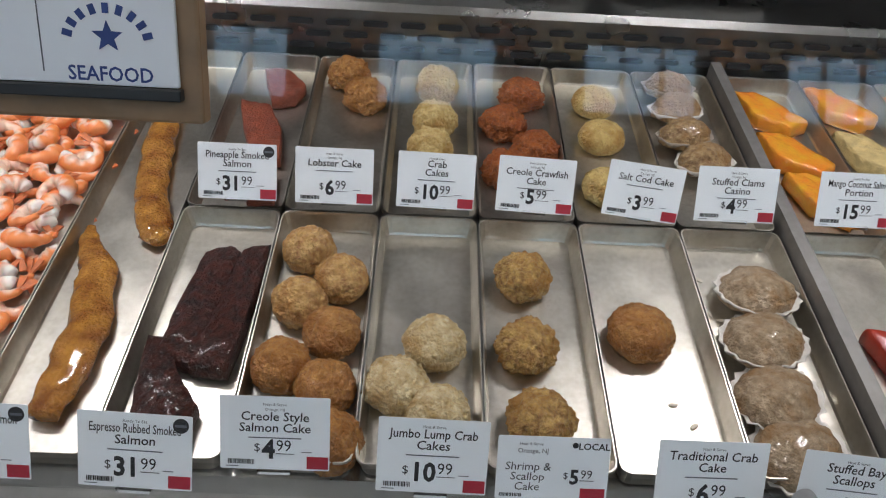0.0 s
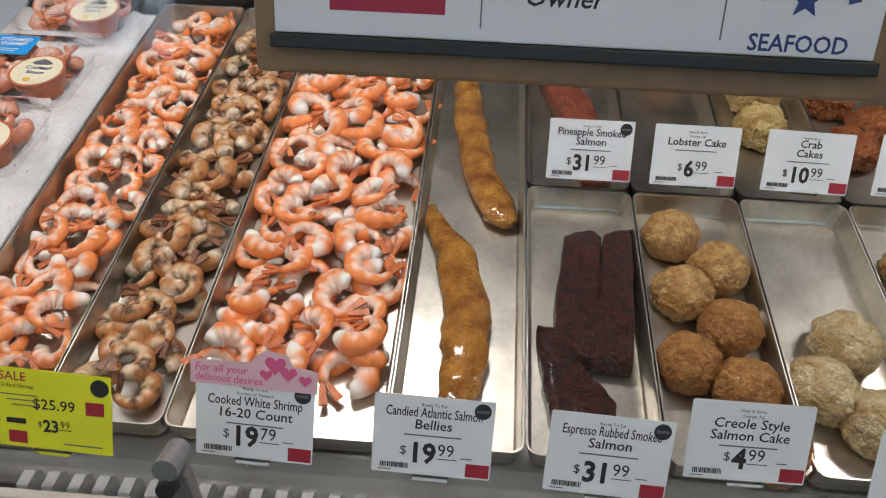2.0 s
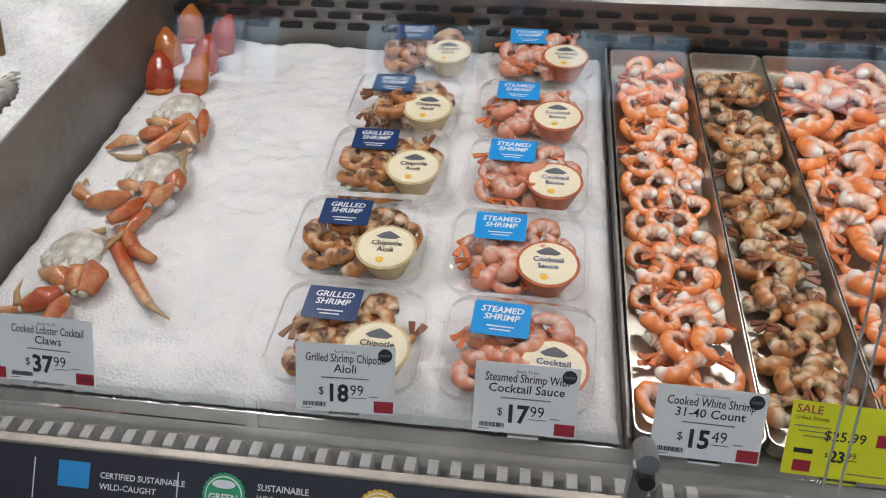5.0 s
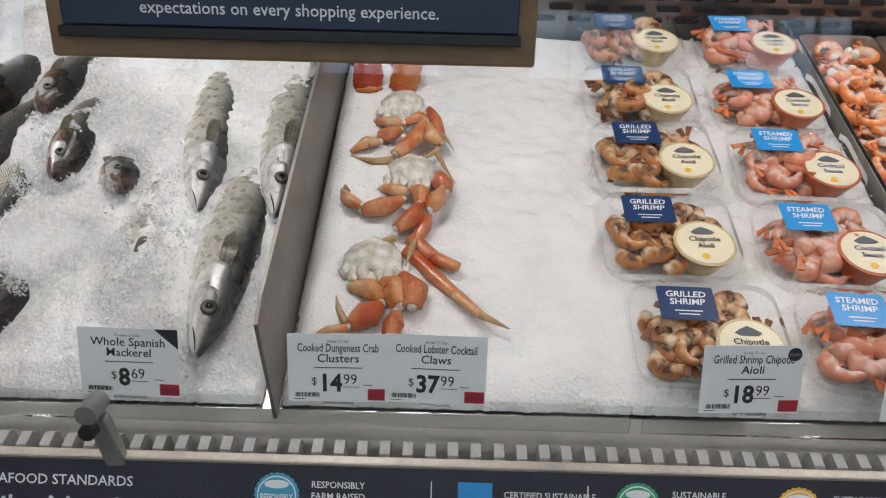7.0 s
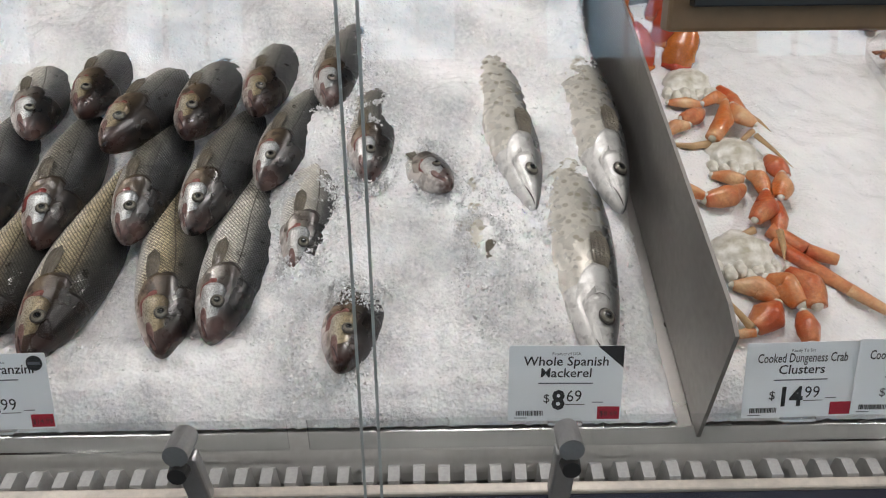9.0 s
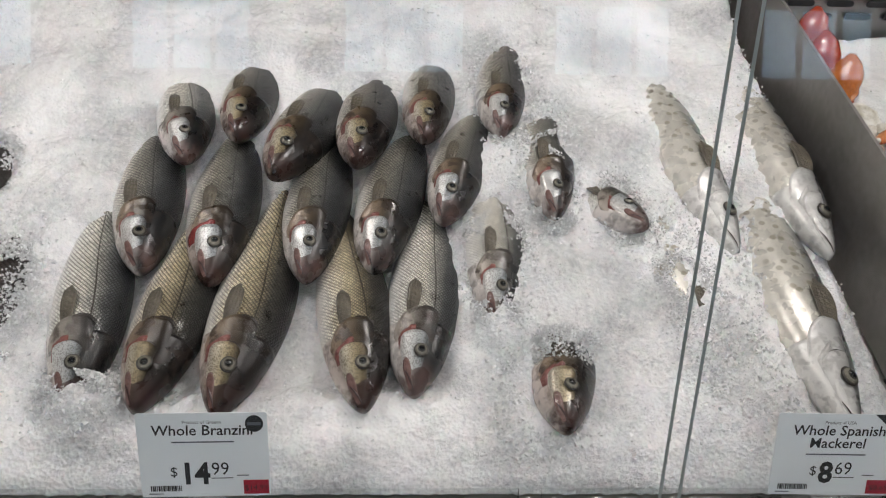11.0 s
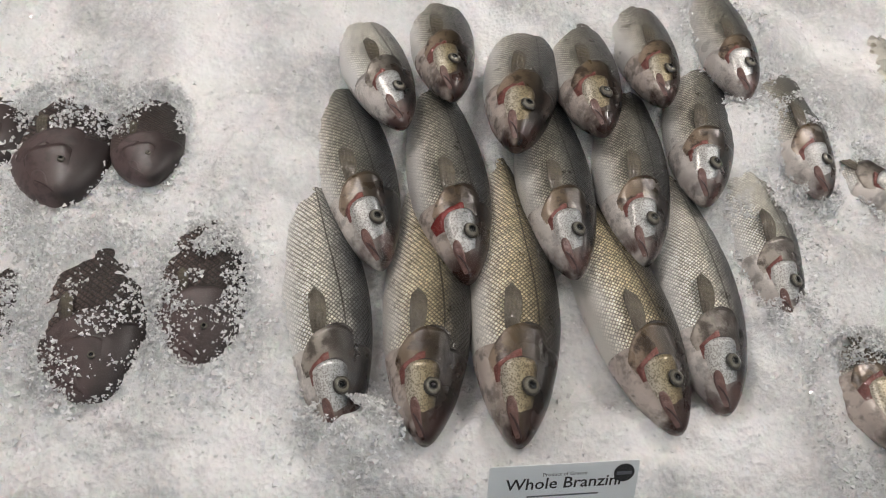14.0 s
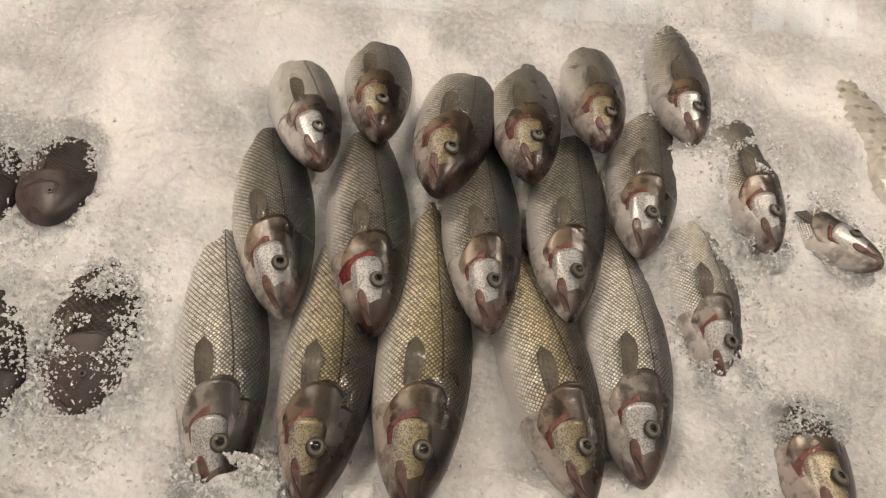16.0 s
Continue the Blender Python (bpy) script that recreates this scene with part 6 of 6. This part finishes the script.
def lump(rx, ry, rz, amp, freq, seed, sub=3, bottom=-0.6):
    bm = bmesh.new()
    bmesh.ops.create_icosphere(bm, subdivisions=sub, radius=1.0)
    for v in bm.verts:
        n = v.co.copy()
        k = 1 + 0.025 * noise.noise(n * freq * 9 + Vector((seed, 1, 7))) + amp * noise.noise(n * freq + Vector((seed, seed * 2, 0))) + amp * 0.6 * noise.noise(n * freq * 2.7 + Vector((seed, 3, 1))) + (0.03 + amp * 0.45) * noise.noise(n * freq * 4.5 + Vector((seed, 5, 1)))
        v.co = Vector((n.x * rx * k, n.y * ry * k, max(bottom, n.z) * rz * k))
    return bm


CRAB_SHELL = shader("crab_shell_orange", (0.50, 0.135, 0.030), 0.28, 0, 0.25, 32, 0.3, 220, coat=0.3, second=(0.60, 0.40, 0.22), amount=0.42)
CRAB_RED = shader("crab_shell_red", (0.42, 0.080, 0.025), 0.28, 0, 0.25, 32, 0.3, 220, coat=0.3, second=(0.58, 0.28, 0.12), amount=0.40)
CRAB_BODY = shader("crab_body_cream", (0.74, 0.73, 0.68), 0.3, 0, 0.2, 60, 0.4, 120, second=(0.40, 0.37, 0.28), amount=0.40, dist=0.005)
CRAB_TIP = shader("crab_leg_tip", (0.46, 0.30, 0.15), 0.35, 0, 0.2, 60)
CLAW_RED = shader("lobster_shell_red", (0.42, 0.055, 0.022), 0.25, 0, 0.2, 40, 0.2, 200, coat=0.5)
CLAW_ORANGE = shader("lobster_shell_orange", (0.54, 0.16, 0.03), 0.25, 0, 0.2, 40, 0.2, 200, coat=0.5)


def joint(pts, radii, seed):
    """A shell piece that swells between two narrow joints."""
    p = [Vector(v) for v in pts]
    if len(p) == 2:
        p = [p[0], p[0].lerp(p[1], 0.5), p[1]]
        radii = (radii[0], (radii[0] + radii[1]) * 0.5, radii[1])
    fine, rr = [], []
    for a, b, ra, rb in zip(p, p[1:], radii, radii[1:]):
        fine += [a, a.lerp(b, 0.5)]
        rr += [ra, (ra + rb) / 2]
    fine.append(p[-1])
    rr.append(radii[-1])
    n = len(rr) - 1
    rr = [r * (0.62 + 0.26 * i / n + 0.22 * math.sin(math.pi * i / n) ** 0.5) if radii[-1] > 0.003 else r * 0.72 for i, r in enumerate(rr)]
    return limb(fine, rr, 0.66, 15, 0.08, seed, 0.14)


SHELLS = {"S": CRAB_SHELL, "R": CRAB_RED, "T": CRAB_TIP}


def crab_cluster(x, y, h, words, seed, limbs):
    """Half a crab: a knobbly cream body, and limbs folded over it; their joints in millimetres from the body."""
    c = thing("crab_cluster", on_deck(x, y, h), words, "crab", "cooked crab clusters")
    part("body", lump(0.038, 0.037, 0.022, 0.15, 1.5, seed, 4), CRAB_BODY, c, "knobbly cream body meat", smooth=True)
    for k in range(7):
        o = part("knob", lump(0.008, 0.012, 0.008, 0.2, 1.5, seed + k, 3), CRAB_BODY, c, "cream joint knob", smooth=True)
        o.matrix_basis = Matrix.Translation((-0.034 + 0.011 * k, -0.030 - 0.006 * (k % 2) + 0.0009 * (k - 3) ** 2, 0.006 + 0.003 * (k % 3)))
    for k, (kind, name, path, radii) in enumerate(limbs):
        pts = [(px_ / 1000, py_ / 1000, 0.010 + 0.004 * (k % 3) + (0.003 if j == 1 else 0)) for j, (px_, py_) in enumerate(path)]
        shell = part(name, joint(pts, [r / 820 for r in radii], seed + k), SHELLS[kind], c, "tan pointed tip" if kind == "T" else "", smooth=True)
        if kind != "T":
            ends = bmesh.new()
            for p, r in ((pts[0], radii[0]), (pts[-1], radii[-1])):
                bmesh.ops.create_icosphere(ends, subdivisions=2, radius=r * 0.00062, matrix=Matrix.Translation(p))
            part("joint_skin", ends, CRAB_BODY, shell, "cream joint skin", smooth=True)
    return c


crab_cluster(-1.665, 0.985, 0.030, "orange and cream cooked crab cluster on ice", 3, (
    ("S", "leg", ((-40, -47), (-16, -51), (6, -55)), (6.4, 8.3, 6.9)),
    ("S", "leg", ((6, -56), (29, -43), (40, -51)), (7.3, 8.8, 7.8)),
    ("S", "leg", ((38, -58), (24, -101), (-2, -138)), (7.8, 10.8, 8.8)),
    ("T", "leg_tip", ((-2, -138), (-31, -148), (-67, -136)), (7.3, 6.9, 1.5)),
    ("R", "claw_arm", ((1, -74), (-15, -87), (-32, -90)), (8.8, 12.7, 7.8)),
    ("S", "claw", ((-27, -109), (-46, -113), (-69, -134)), (7.8, 9.8, 2.9)),
    ("R", "leg", ((43, -12), (54, -43), (65, -82)), (7.8, 8.3, 4.4)),
    ("T", "leg_tip", ((65, -82), (74, -101), (84, -120)), (4.4, 2.9, 0.5)),
    ("S", "leg", ((45, -66), (51, -94), (65, -109)), (8.8, 11.8, 6.4)),
    ("T", "leg_tip", ((62, -113), (39, -138), (7, -155)), (5.4, 3.9, 0.5))))
crab_cluster(-1.641, 0.825, 0.030, "orange cooked crab cluster with a raised pincer", 16, (
    ("S", "leg", ((-42, -41), (-23, -47), (-4, -50)), (6.9, 9.2, 7.4)),
    ("R", "claw", ((-10, -68), (-34, -85), (-65, -91)), (8.3, 14.3, 9.2)),
    ("S", "pincer", ((-65, -88), (-85, -77), (-95, -56)), (8.7, 8.3, 2.8)),
    ("T", "pincer", ((-96, -59), (-93, -41), (-85, -50)), (2.8, 2.3, 0.9)),
    ("S", "leg", ((1, -44), (15, -53), (16, -79)), (7.8, 10.1, 7.8)),
    ("R", "leg", ((13, -82), (6, -109), (-15, -130)), (8.3, 12.4, 7.8)),
    ("T", "leg_tip", ((-17, -139), (-40, -153), (-70, -167)), (6.0, 4.6, 0.5)),
    ("R", "leg", ((39, -12), (44, -32), (49, -50)), (9.2, 12.9, 9.2)),
    ("S", "leg", ((44, -50), (37, -74), (29, -91)), (8.7, 11.5, 7.8)),
    ("R", "leg", ((27, -94), (20, -121), (12, -145)), (7.8, 9.2, 5.5)),
    ("T", "leg_tip", ((12, -145), (6, -173), (1, -193)), (5.1, 3.7, 0.5)),
    ("T", "leg_tip", ((35, 29), (47, -6), (63, -38)), (5.1, 3.2, 0.5))))
crab_cluster(-1.682, 0.652, 0.030, "large orange cooked crab cluster with folded legs", 28, (
    ("S", "leg", ((-26, -50), (0, -54), (21, -68)), (8.0, 12.4, 8.8)),
    ("S", "leg", ((14, -43), (30, -54), (40, -82)), (8.8, 15.2, 10.4)),
    ("R", "leg", ((39, -35), (55, -59), (54, -87)), (8.8, 14.8, 10.4)),
    ("R", "claw", ((16, -78), (1, -94), (-19, -110)), (10.4, 15.2, 8.8)),
    ("T", "pincer", ((-23, -112), (-34, -92), (-40, -68)), (6.4, 4.0, 0.4)),
    ("R", "leg", ((36, -96), (34, -114), (31, -135)), (8.8, 10.8, 8.0)),
    ("S", "leg_tip", ((-21, -114), (-44, -120), (-65, -133)), (7.2, 6.0, 1.6))))
for words, chain in (("long single orange crab leg lying on ice", ((((-1.640, 0.668), (-1.600, 0.622), (-1.575, 0.596)), (0.010, 0.010, 0.008), CRAB_RED), (((-1.575, 0.596), (-1.545, 0.565)), (0.0085, 0.0065), CRAB_SHELL), (((-1.545, 0.565), (-1.510, 0.545)), (0.006, 0.001), CRAB_TIP))), ("broken red crab leg lying on ice", ((((-1.636, 0.690), (-1.604, 0.655)), (0.011, 0.011), CRAB_RED), (((-1.604, 0.655), (-1.572, 0.640)), (0.011, 0.008), CRAB_RED)))):
    loose = thing("crab_limb", None, words, "crab")
    for j, (pts, radii, mt) in enumerate(chain):
        part(("upper_shell", "lower_shell", "tip")[j], limb([(px_, py_, deck(py_) + 0.036) for px_, py_ in pts], radii, 0.8, 10), mt, loose, smooth=True)

for i, (x, y, mt) in enumerate(((-1.735, 1.215, CLAW_ORANGE), (-1.662, 1.185, CLAW_RED), (-1.745, 1.128, CLAW_ORANGE), (-1.670, 1.112, CLAW_RED), (-1.728, 1.048, CLAW_RED), (-1.664, 1.050, CLAW_ORANGE))):
    cl = thing("lobster_claw", on_deck(x, y, 0.030, (10, -15, 20, -5, 12, -20)[i]), "shiny red-orange cooked lobster claw stuck in ice", "lobster claw", "cooked lobster claws")
    part("shell", limb(((0, -0.014, -0.010), (0, -0.006, 0.012), (0.002, 0.006, 0.028), (0.003, 0.020, 0.042), (0.004, 0.034, 0.052)), (0.022, 0.026, 0.025, 0.018, 0.005), 0.75, 12, 0.12, i), mt, cl, smooth=True)
    part("knuckle", limb(((-0.020, -0.016, 0.004), (0.0, -0.024, 0.008), (0.020, -0.016, 0.004)), (0.006, 0.009, 0.006), 0.8, 8), CLAW_ORANGE if mt is CLAW_RED else CLAW_RED, cl, smooth=True)

# ---- cakes, stuffed shells and salmon ----
def crumb(name, base, second):
    return shader(name, base, 0.45, 0, 0.50, 110, 1.0, 190, second=second, amount=0.46, coat=0.3, dist=0.011, brown=(base[0] * 0.62, base[1] * 0.46, base[2] * 0.28))


GOLDEN = crumb("golden_cake", (0.70, 0.45, 0.17), (0.32, 0.13, 0.035))
BROWNED = crumb("browned_cake", (0.52, 0.26, 0.07), (0.28, 0.10, 0.022))
CREAMY = crumb("creamy_cake", (0.76, 0.60, 0.27), (0.56, 0.36, 0.10))
WHITE_CAKE = crumb("pale_crab_cake", (0.78, 0.67, 0.42), (0.54, 0.36, 0.13))
SPECKLED = crumb("speckled_cake", (0.62, 0.40, 0.13), (0.22, 0.09, 0.022))
RUSSET = crumb("crawfish_cake", (0.44, 0.13, 0.025), (0.20, 0.05, 0.012))
YELLOW_CAKE = crumb("salt_cod_cake", (0.74, 0.56, 0.22), (0.60, 0.42, 0.13))
STUFFING = crumb("herb_stuffing", (0.54, 0.41, 0.27), (0.26, 0.17, 0.09))
CASINO = crumb("casino_stuffing", (0.52, 0.36, 0.18), (0.20, 0.10, 0.04))
SHELL = shader("scallop_shell", (0.78, 0.74, 0.68), 0.45, 0, 0.1, 40, 0.4, 160)
DARK_SHELL = shader("clam_shell", (0.40, 0.34, 0.28), 0.5, 0, 0.2, 40, 0.4, 160)


def cake(x, y, r, tall, material, label, group, seed, amp=0.10, name="crab_cake"):
    ob = part(name, lump(r, r, tall, amp * 1.3, 2.1, seed, 5, -0.55), material, None, smooth=True)
    ob.matrix_world = on_deck(x, y, 0.0025 + tall * 0.55, seed * 40)
    return tagged(ob, label, "seafood cake", group)


for i, (x, y) in enumerate(((-0.143, 1.205), (-0.108, 1.140))):
    cake(x, y, 0.036, 0.030, BROWNED, "rough golden breaded lobster cake", "lobster cakes", i + 1, 0.12, "lobster_cake")
for i, (x, y) in enumerate(((0.014, 1.178), (0.011, 1.073), (0.006, 0.995))):
    cake(x, y, 0.036, 0.034, CREAMY, "pale yellow round crab cake", "small crab cakes", i + 4, 0.10)
for i, (x, y) in enumerate(((0.160, 1.168), (0.124, 1.083), (0.172, 1.013), (0.126, 0.962))):
    cake(x, y, 0.038, 0.026, RUSSET, "dark russet crumbed crawfish cake", "crawfish cakes", i + 8, 0.15, "crawfish_cake")
for i, (x, y) in enumerate(((0.286, 1.158), (0.285, 1.057), (0.275, 0.930))):
    cake(x, y, 0.038, 0.026, YELLOW_CAKE, "smooth pale yellow salt cod cake", "salt cod cakes", i + 14, 0.035, "cod_cake")
for i, (x, y) in enumerate(((-0.151, 0.768), (-0.102, 0.717), (-0.150, 0.676), (-0.104, 0.630), (-0.157, 0.579), (-0.103, 0.552), (-0.088, 0.485))):
    cake(x, y, 0.0345, 0.031, BROWNED if i in (3, 4, 5, 6) else GOLDEN, "browned round salmon cake in a steel tray", "salmon cakes", i + 20, 0.07, "salmon_cake")
for i, (x, y) in enumerate(((0.019, 0.620), (-0.022, 0.558), (0.024, 0.522))):
    cake(x, y, 0.037, 0.030, WHITE_CAKE, "pale lumpy jumbo crab cake", "jumbo crab cakes", i + 30, 0.09)
for i, (x, y) in enumerate(((0.134, 0.736), (0.131, 0.622), (0.139, 0.522))):
    cake(x, y, 0.037, 0.029, SPECKLED, "speckled tan scallop cake", "scallop cakes", i + 36, 0.11, "scallop_cake")
cake(0.275, 0.650, 0.041, 0.030, BROWNED, "single golden-brown crab cake alone in its tray", "", 41, 0.06)


def stuffed_shell(x, y, r, tilt, turn, shell_mat, fill_mat, label, group, seed, flute):
    t = thing("stuffed_shell", on_deck(x, y, 0.012, turn) @ Matrix.Rotation(radians(tilt), 4, "X"), label, "stuffed shell", group)
    bm = bmesh.new()
    n, loops = 36, []
    for k, (q, z) in enumerate(((0.15, -0.008), (0.6, -0.004), (0.9, 0.004), (1.10, 0.014), (1.06, 0.0145), (0.86, 0.006))):
        loops.append([bm.verts.new((r * q * (1 + (0.06 if q > 0.8 else 0.02) * math.cos(flute * a)) * math.cos(a), r * q * (1 + (0.06 if q > 0.8 else 0.02) * math.cos(flute * a)) * math.sin(a) * 0.92, z)) for a in [2 * math.pi * i / n for i in range(n)]])
    for p, q in zip(loops, loops[1:]):
        for i in range(n):
            bm.faces.new((p[i], p[(i + 1) % n], q[(i + 1) % n], q[i]))
    bm.faces.new(loops[0][::-1])
    part("shell", bm, shell_mat, t, "fluted shell", smooth=True)
    f = part("stuffing", lump(r * 0.95, r * 0.90, 0.030, 0.10, 2.8, seed, 4, -0.3), fill_mat, t, "crumbly herb stuffing", smooth=True)
    f.matrix_basis = Matrix.Translation((0, 0, 0.010))


for i, (x, y) in enumerate(((0.425, 1.205), (0.424, 1.135), (0.424, 1.062), (0.440, 0.995))):
    stuffed_shell(x, y, 0.043, -14, 10 * i, SHELL if i % 2 else DARK_SHELL, CASINO, "clam shell heaped with browned crumb stuffing", "stuffed clams", i + 50, 7)
for i, (x, y) in enumerate(((0.440, 0.720), (0.425, 0.640), (0.415, 0.558), (0.418, 0.487))):
    stuffed_shell(x, y, 0.050, -12, 20 * i, SHELL, STUFFING, "white scallop shell heaped with grey-tan stuffing", "stuffed scallops", i + 60, 16)

CANDIED = shader("candied_salmon", (0.60, 0.27, 0.040), 0.26, 0, 0.35, 42, 1.0, 210, coat=0.6, dist=0.010, second=(0.20, 0.055, 0.008), amount=0.50)
ESPRESSO = shader("espresso_salmon", (0.070, 0.013, 0.006), 0.40, 0, 0.4, 90, 1.0, 190, coat=0.06, dist=0.012, spec=0.5, second=(0.010, 0.004, 0.004), amount=0.40)
SMOKED = shader("smoked_salmon", (0.26, 0.065, 0.032), 0.34, 0, 0.3, 40, 0.8, 220, coat=0.3, second=(0.12, 0.026, 0.014), amount=0.5)
MANGO = shader("mango_salmon", (0.80, 0.24, 0.03), 0.25, 0, 0.2, 40, 0.4, 120, coat=0.5, second=(0.75, 0.40, 0.03), amount=0.5)
COCONUT = shader("coconut_crust", (0.70, 0.52, 0.22), 0.5, 0, 0.2, 60, 0.8, 240)
REDFISH = shader("red_marinade", (0.42, 0.035, 0.015), 0.25, 0, 0.2, 40, 0.3, 120, coat=0.5)


def fillet_strip(points, widths, tall, material, label, group, name="salmon_belly"):
    pts = [(x, y, deck(y) + 0.004 + tall * 0.42) for x, y in points]
    ob = part(name, limb(pts, widths, tall / max(widths) * 0.56, 22, 0.20, len(points)), material, None, smooth=True)
    return tagged(ob, label, "salmon", group)


fillet_strip(((-0.424, 1.115), (-0.421, 1.060), (-0.410, 0.967), (-0.391, 0.865), (-0.362, 0.795), (-0.352, 0.775)), (0.010, 0.021, 0.023, 0.023, 0.023, 0.012), 0.026, CANDIED, "glossy amber candied salmon belly strip", "candied salmon bellies")
fillet_strip(((-0.452, 0.800), (-0.444, 0.770), (-0.414, 0.716), (-0.396, 0.631), (-0.395, 0.560), (-0.402, 0.505)), (0.006, 0.014, 0.024, 0.026, 0.025, 0.017), 0.024, CANDIED, "glossy amber candied salmon belly strip", "candied salmon bellies")


def slab(outline, tall, material, label, group="", seed=1, name="salmon_fillet", lift=0.004):
    """A cut fillet: an outline on the deck with rounded edges and an uneven top."""
    cx, cy = sum(p[0] for p in outline) / len(outline), sum(p[1] for p in outline) / len(outline)
    bm = bmesh.new()
    dense = []
    for i, p in enumerate(outline):
        q = outline[(i + 1) % len(outline)]
        for k in range(6):
            u = k / 6
            dense.append((p[0] + (q[0] - p[0]) * u + 0.0025 * noise.noise(Vector((p[0] * 90 + u * 3, p[1] * 90, seed))), p[1] + (q[1] - p[1]) * u + 0.0025 * noise.noise(Vector((p[0] * 70, p[1] * 90 + u * 3, seed)))))
    loops = []
    for s, z in ((0.985, 0.0), (1.0, 0.25), (1.0, 0.7), (0.97, 0.93), (0.92, 1.0), (0.6, 1.04), (0.25, 1.02)):
        loops.append([bm.verts.new((cx + (x - cx) * s, cy + (y - cy) * s, deck(cy + (y - cy) * s) + lift + tall * z * (1 + 0.18 * noise.noise(Vector((x * 60 * s, y * 60 * s, seed)))))) for x, y in dense])
    n = len(dense)
    for a, b in zip(loops, loops[1:]):
        for k in range(n):
            bm.faces.new((a[k], a[(k + 1) % n], b[(k + 1) % n], b[k]))
    bm.faces.new(loops[0][::-1])
    bm.faces.new(loops[-1])
    ob = part(name, bm, material, None, smooth=True)
    return tagged(ob, label, "salmon", group)


slab(((-0.284, 0.752), (-0.252, 0.765), (-0.237, 0.752), (-0.253, 0.572), (-0.302, 0.582), (-0.297, 0.640)), 0.024, ESPRESSO, "dark espresso-rubbed smoked salmon slab", "espresso salmon", 2)
slab(((-0.236, 0.754), (-0.222, 0.764), (-0.200, 0.768), (-0.203, 0.700), (-0.216, 0.566), (-0.262, 0.569), (-0.247, 0.66)), 0.025, ESPRESSO, "dark espresso-rubbed smoked salmon slab", "espresso salmon", 3)
slab(((-0.318, 0.612), (-0.296, 0.612), (-0.268, 0.560), (-0.238, 0.520), (-0.240, 0.462), (-0.300, 0.470), (-0.312, 0.540)), 0.022, ESPRESSO, "small dark espresso-rubbed salmon piece", "espresso salmon", 4)
slab(((-0.290, 1.205), (-0.245, 1.200), (-0.213, 1.160), (-0.225, 1.120), (-0.262, 1.110), (-0.278, 1.160)), 0.022, SMOKED, "red-brown smoked salmon piece", "smoked salmon", 5)
slab(((-0.312, 1.105), (-0.262, 1.095), (-0.232, 1.030), (-0.222, 0.955), (-0.262, 0.950), (-0.292, 1.030)), 0.022, SMOKED, "red-brown smoked salmon piece", "smoked salmon", 6)
slab(((-0.262, 0.935), (-0.225, 0.935), (-0.215, 0.870), (-0.255, 0.865)), 0.020, SMOKED, "red-brown smoked salmon piece", "smoked salmon", 7)
for k, (ox, oy, mt) in enumerate(((0.540, 1.095, MANGO), (0.545, 0.975, MANGO), (0.560, 0.870, MANGO), (0.675, 1.120, MANGO), (0.680, 0.985, COCONUT), (0.800, 1.100, MANGO), (0.560, 0.560, REDFISH), (0.690, 0.560, REDFISH))):
    slab(((ox, oy + 0.105), (ox + 0.045, oy + 0.10), (ox + 0.105, oy + 0.02), (ox + 0.070, oy), (ox + 0.020, oy + 0.03)), 0.026, mt, "glazed orange marinated salmon portion" if mt is MANGO else ("pale coconut-crusted salmon portion on steel" if mt is COCONUT else "deep red marinated fish portion on steel"), "marinated portions", 10 + k)
ice_chip = shader("garlic_flake", (0.75, 0.68, 0.55), 0.5)
for k, (x, y) in enumerate(((0.300, 0.560), (0.318, 0.532), (0.150, 0.575), (0.377, 0.700), (0.378, 0.760), (0.390, 0.690))):
    ob = part("crumb", lump(0.006, 0.003, 0.0015, 0.2, 2, k, 2), ice_chip)
    ob.matrix_world = on_deck(x, y, 0.0035, 37 * k)
    tagged(ob, "small pale crumb fallen in a steel tray", "crumb", "crumbs in the trays")
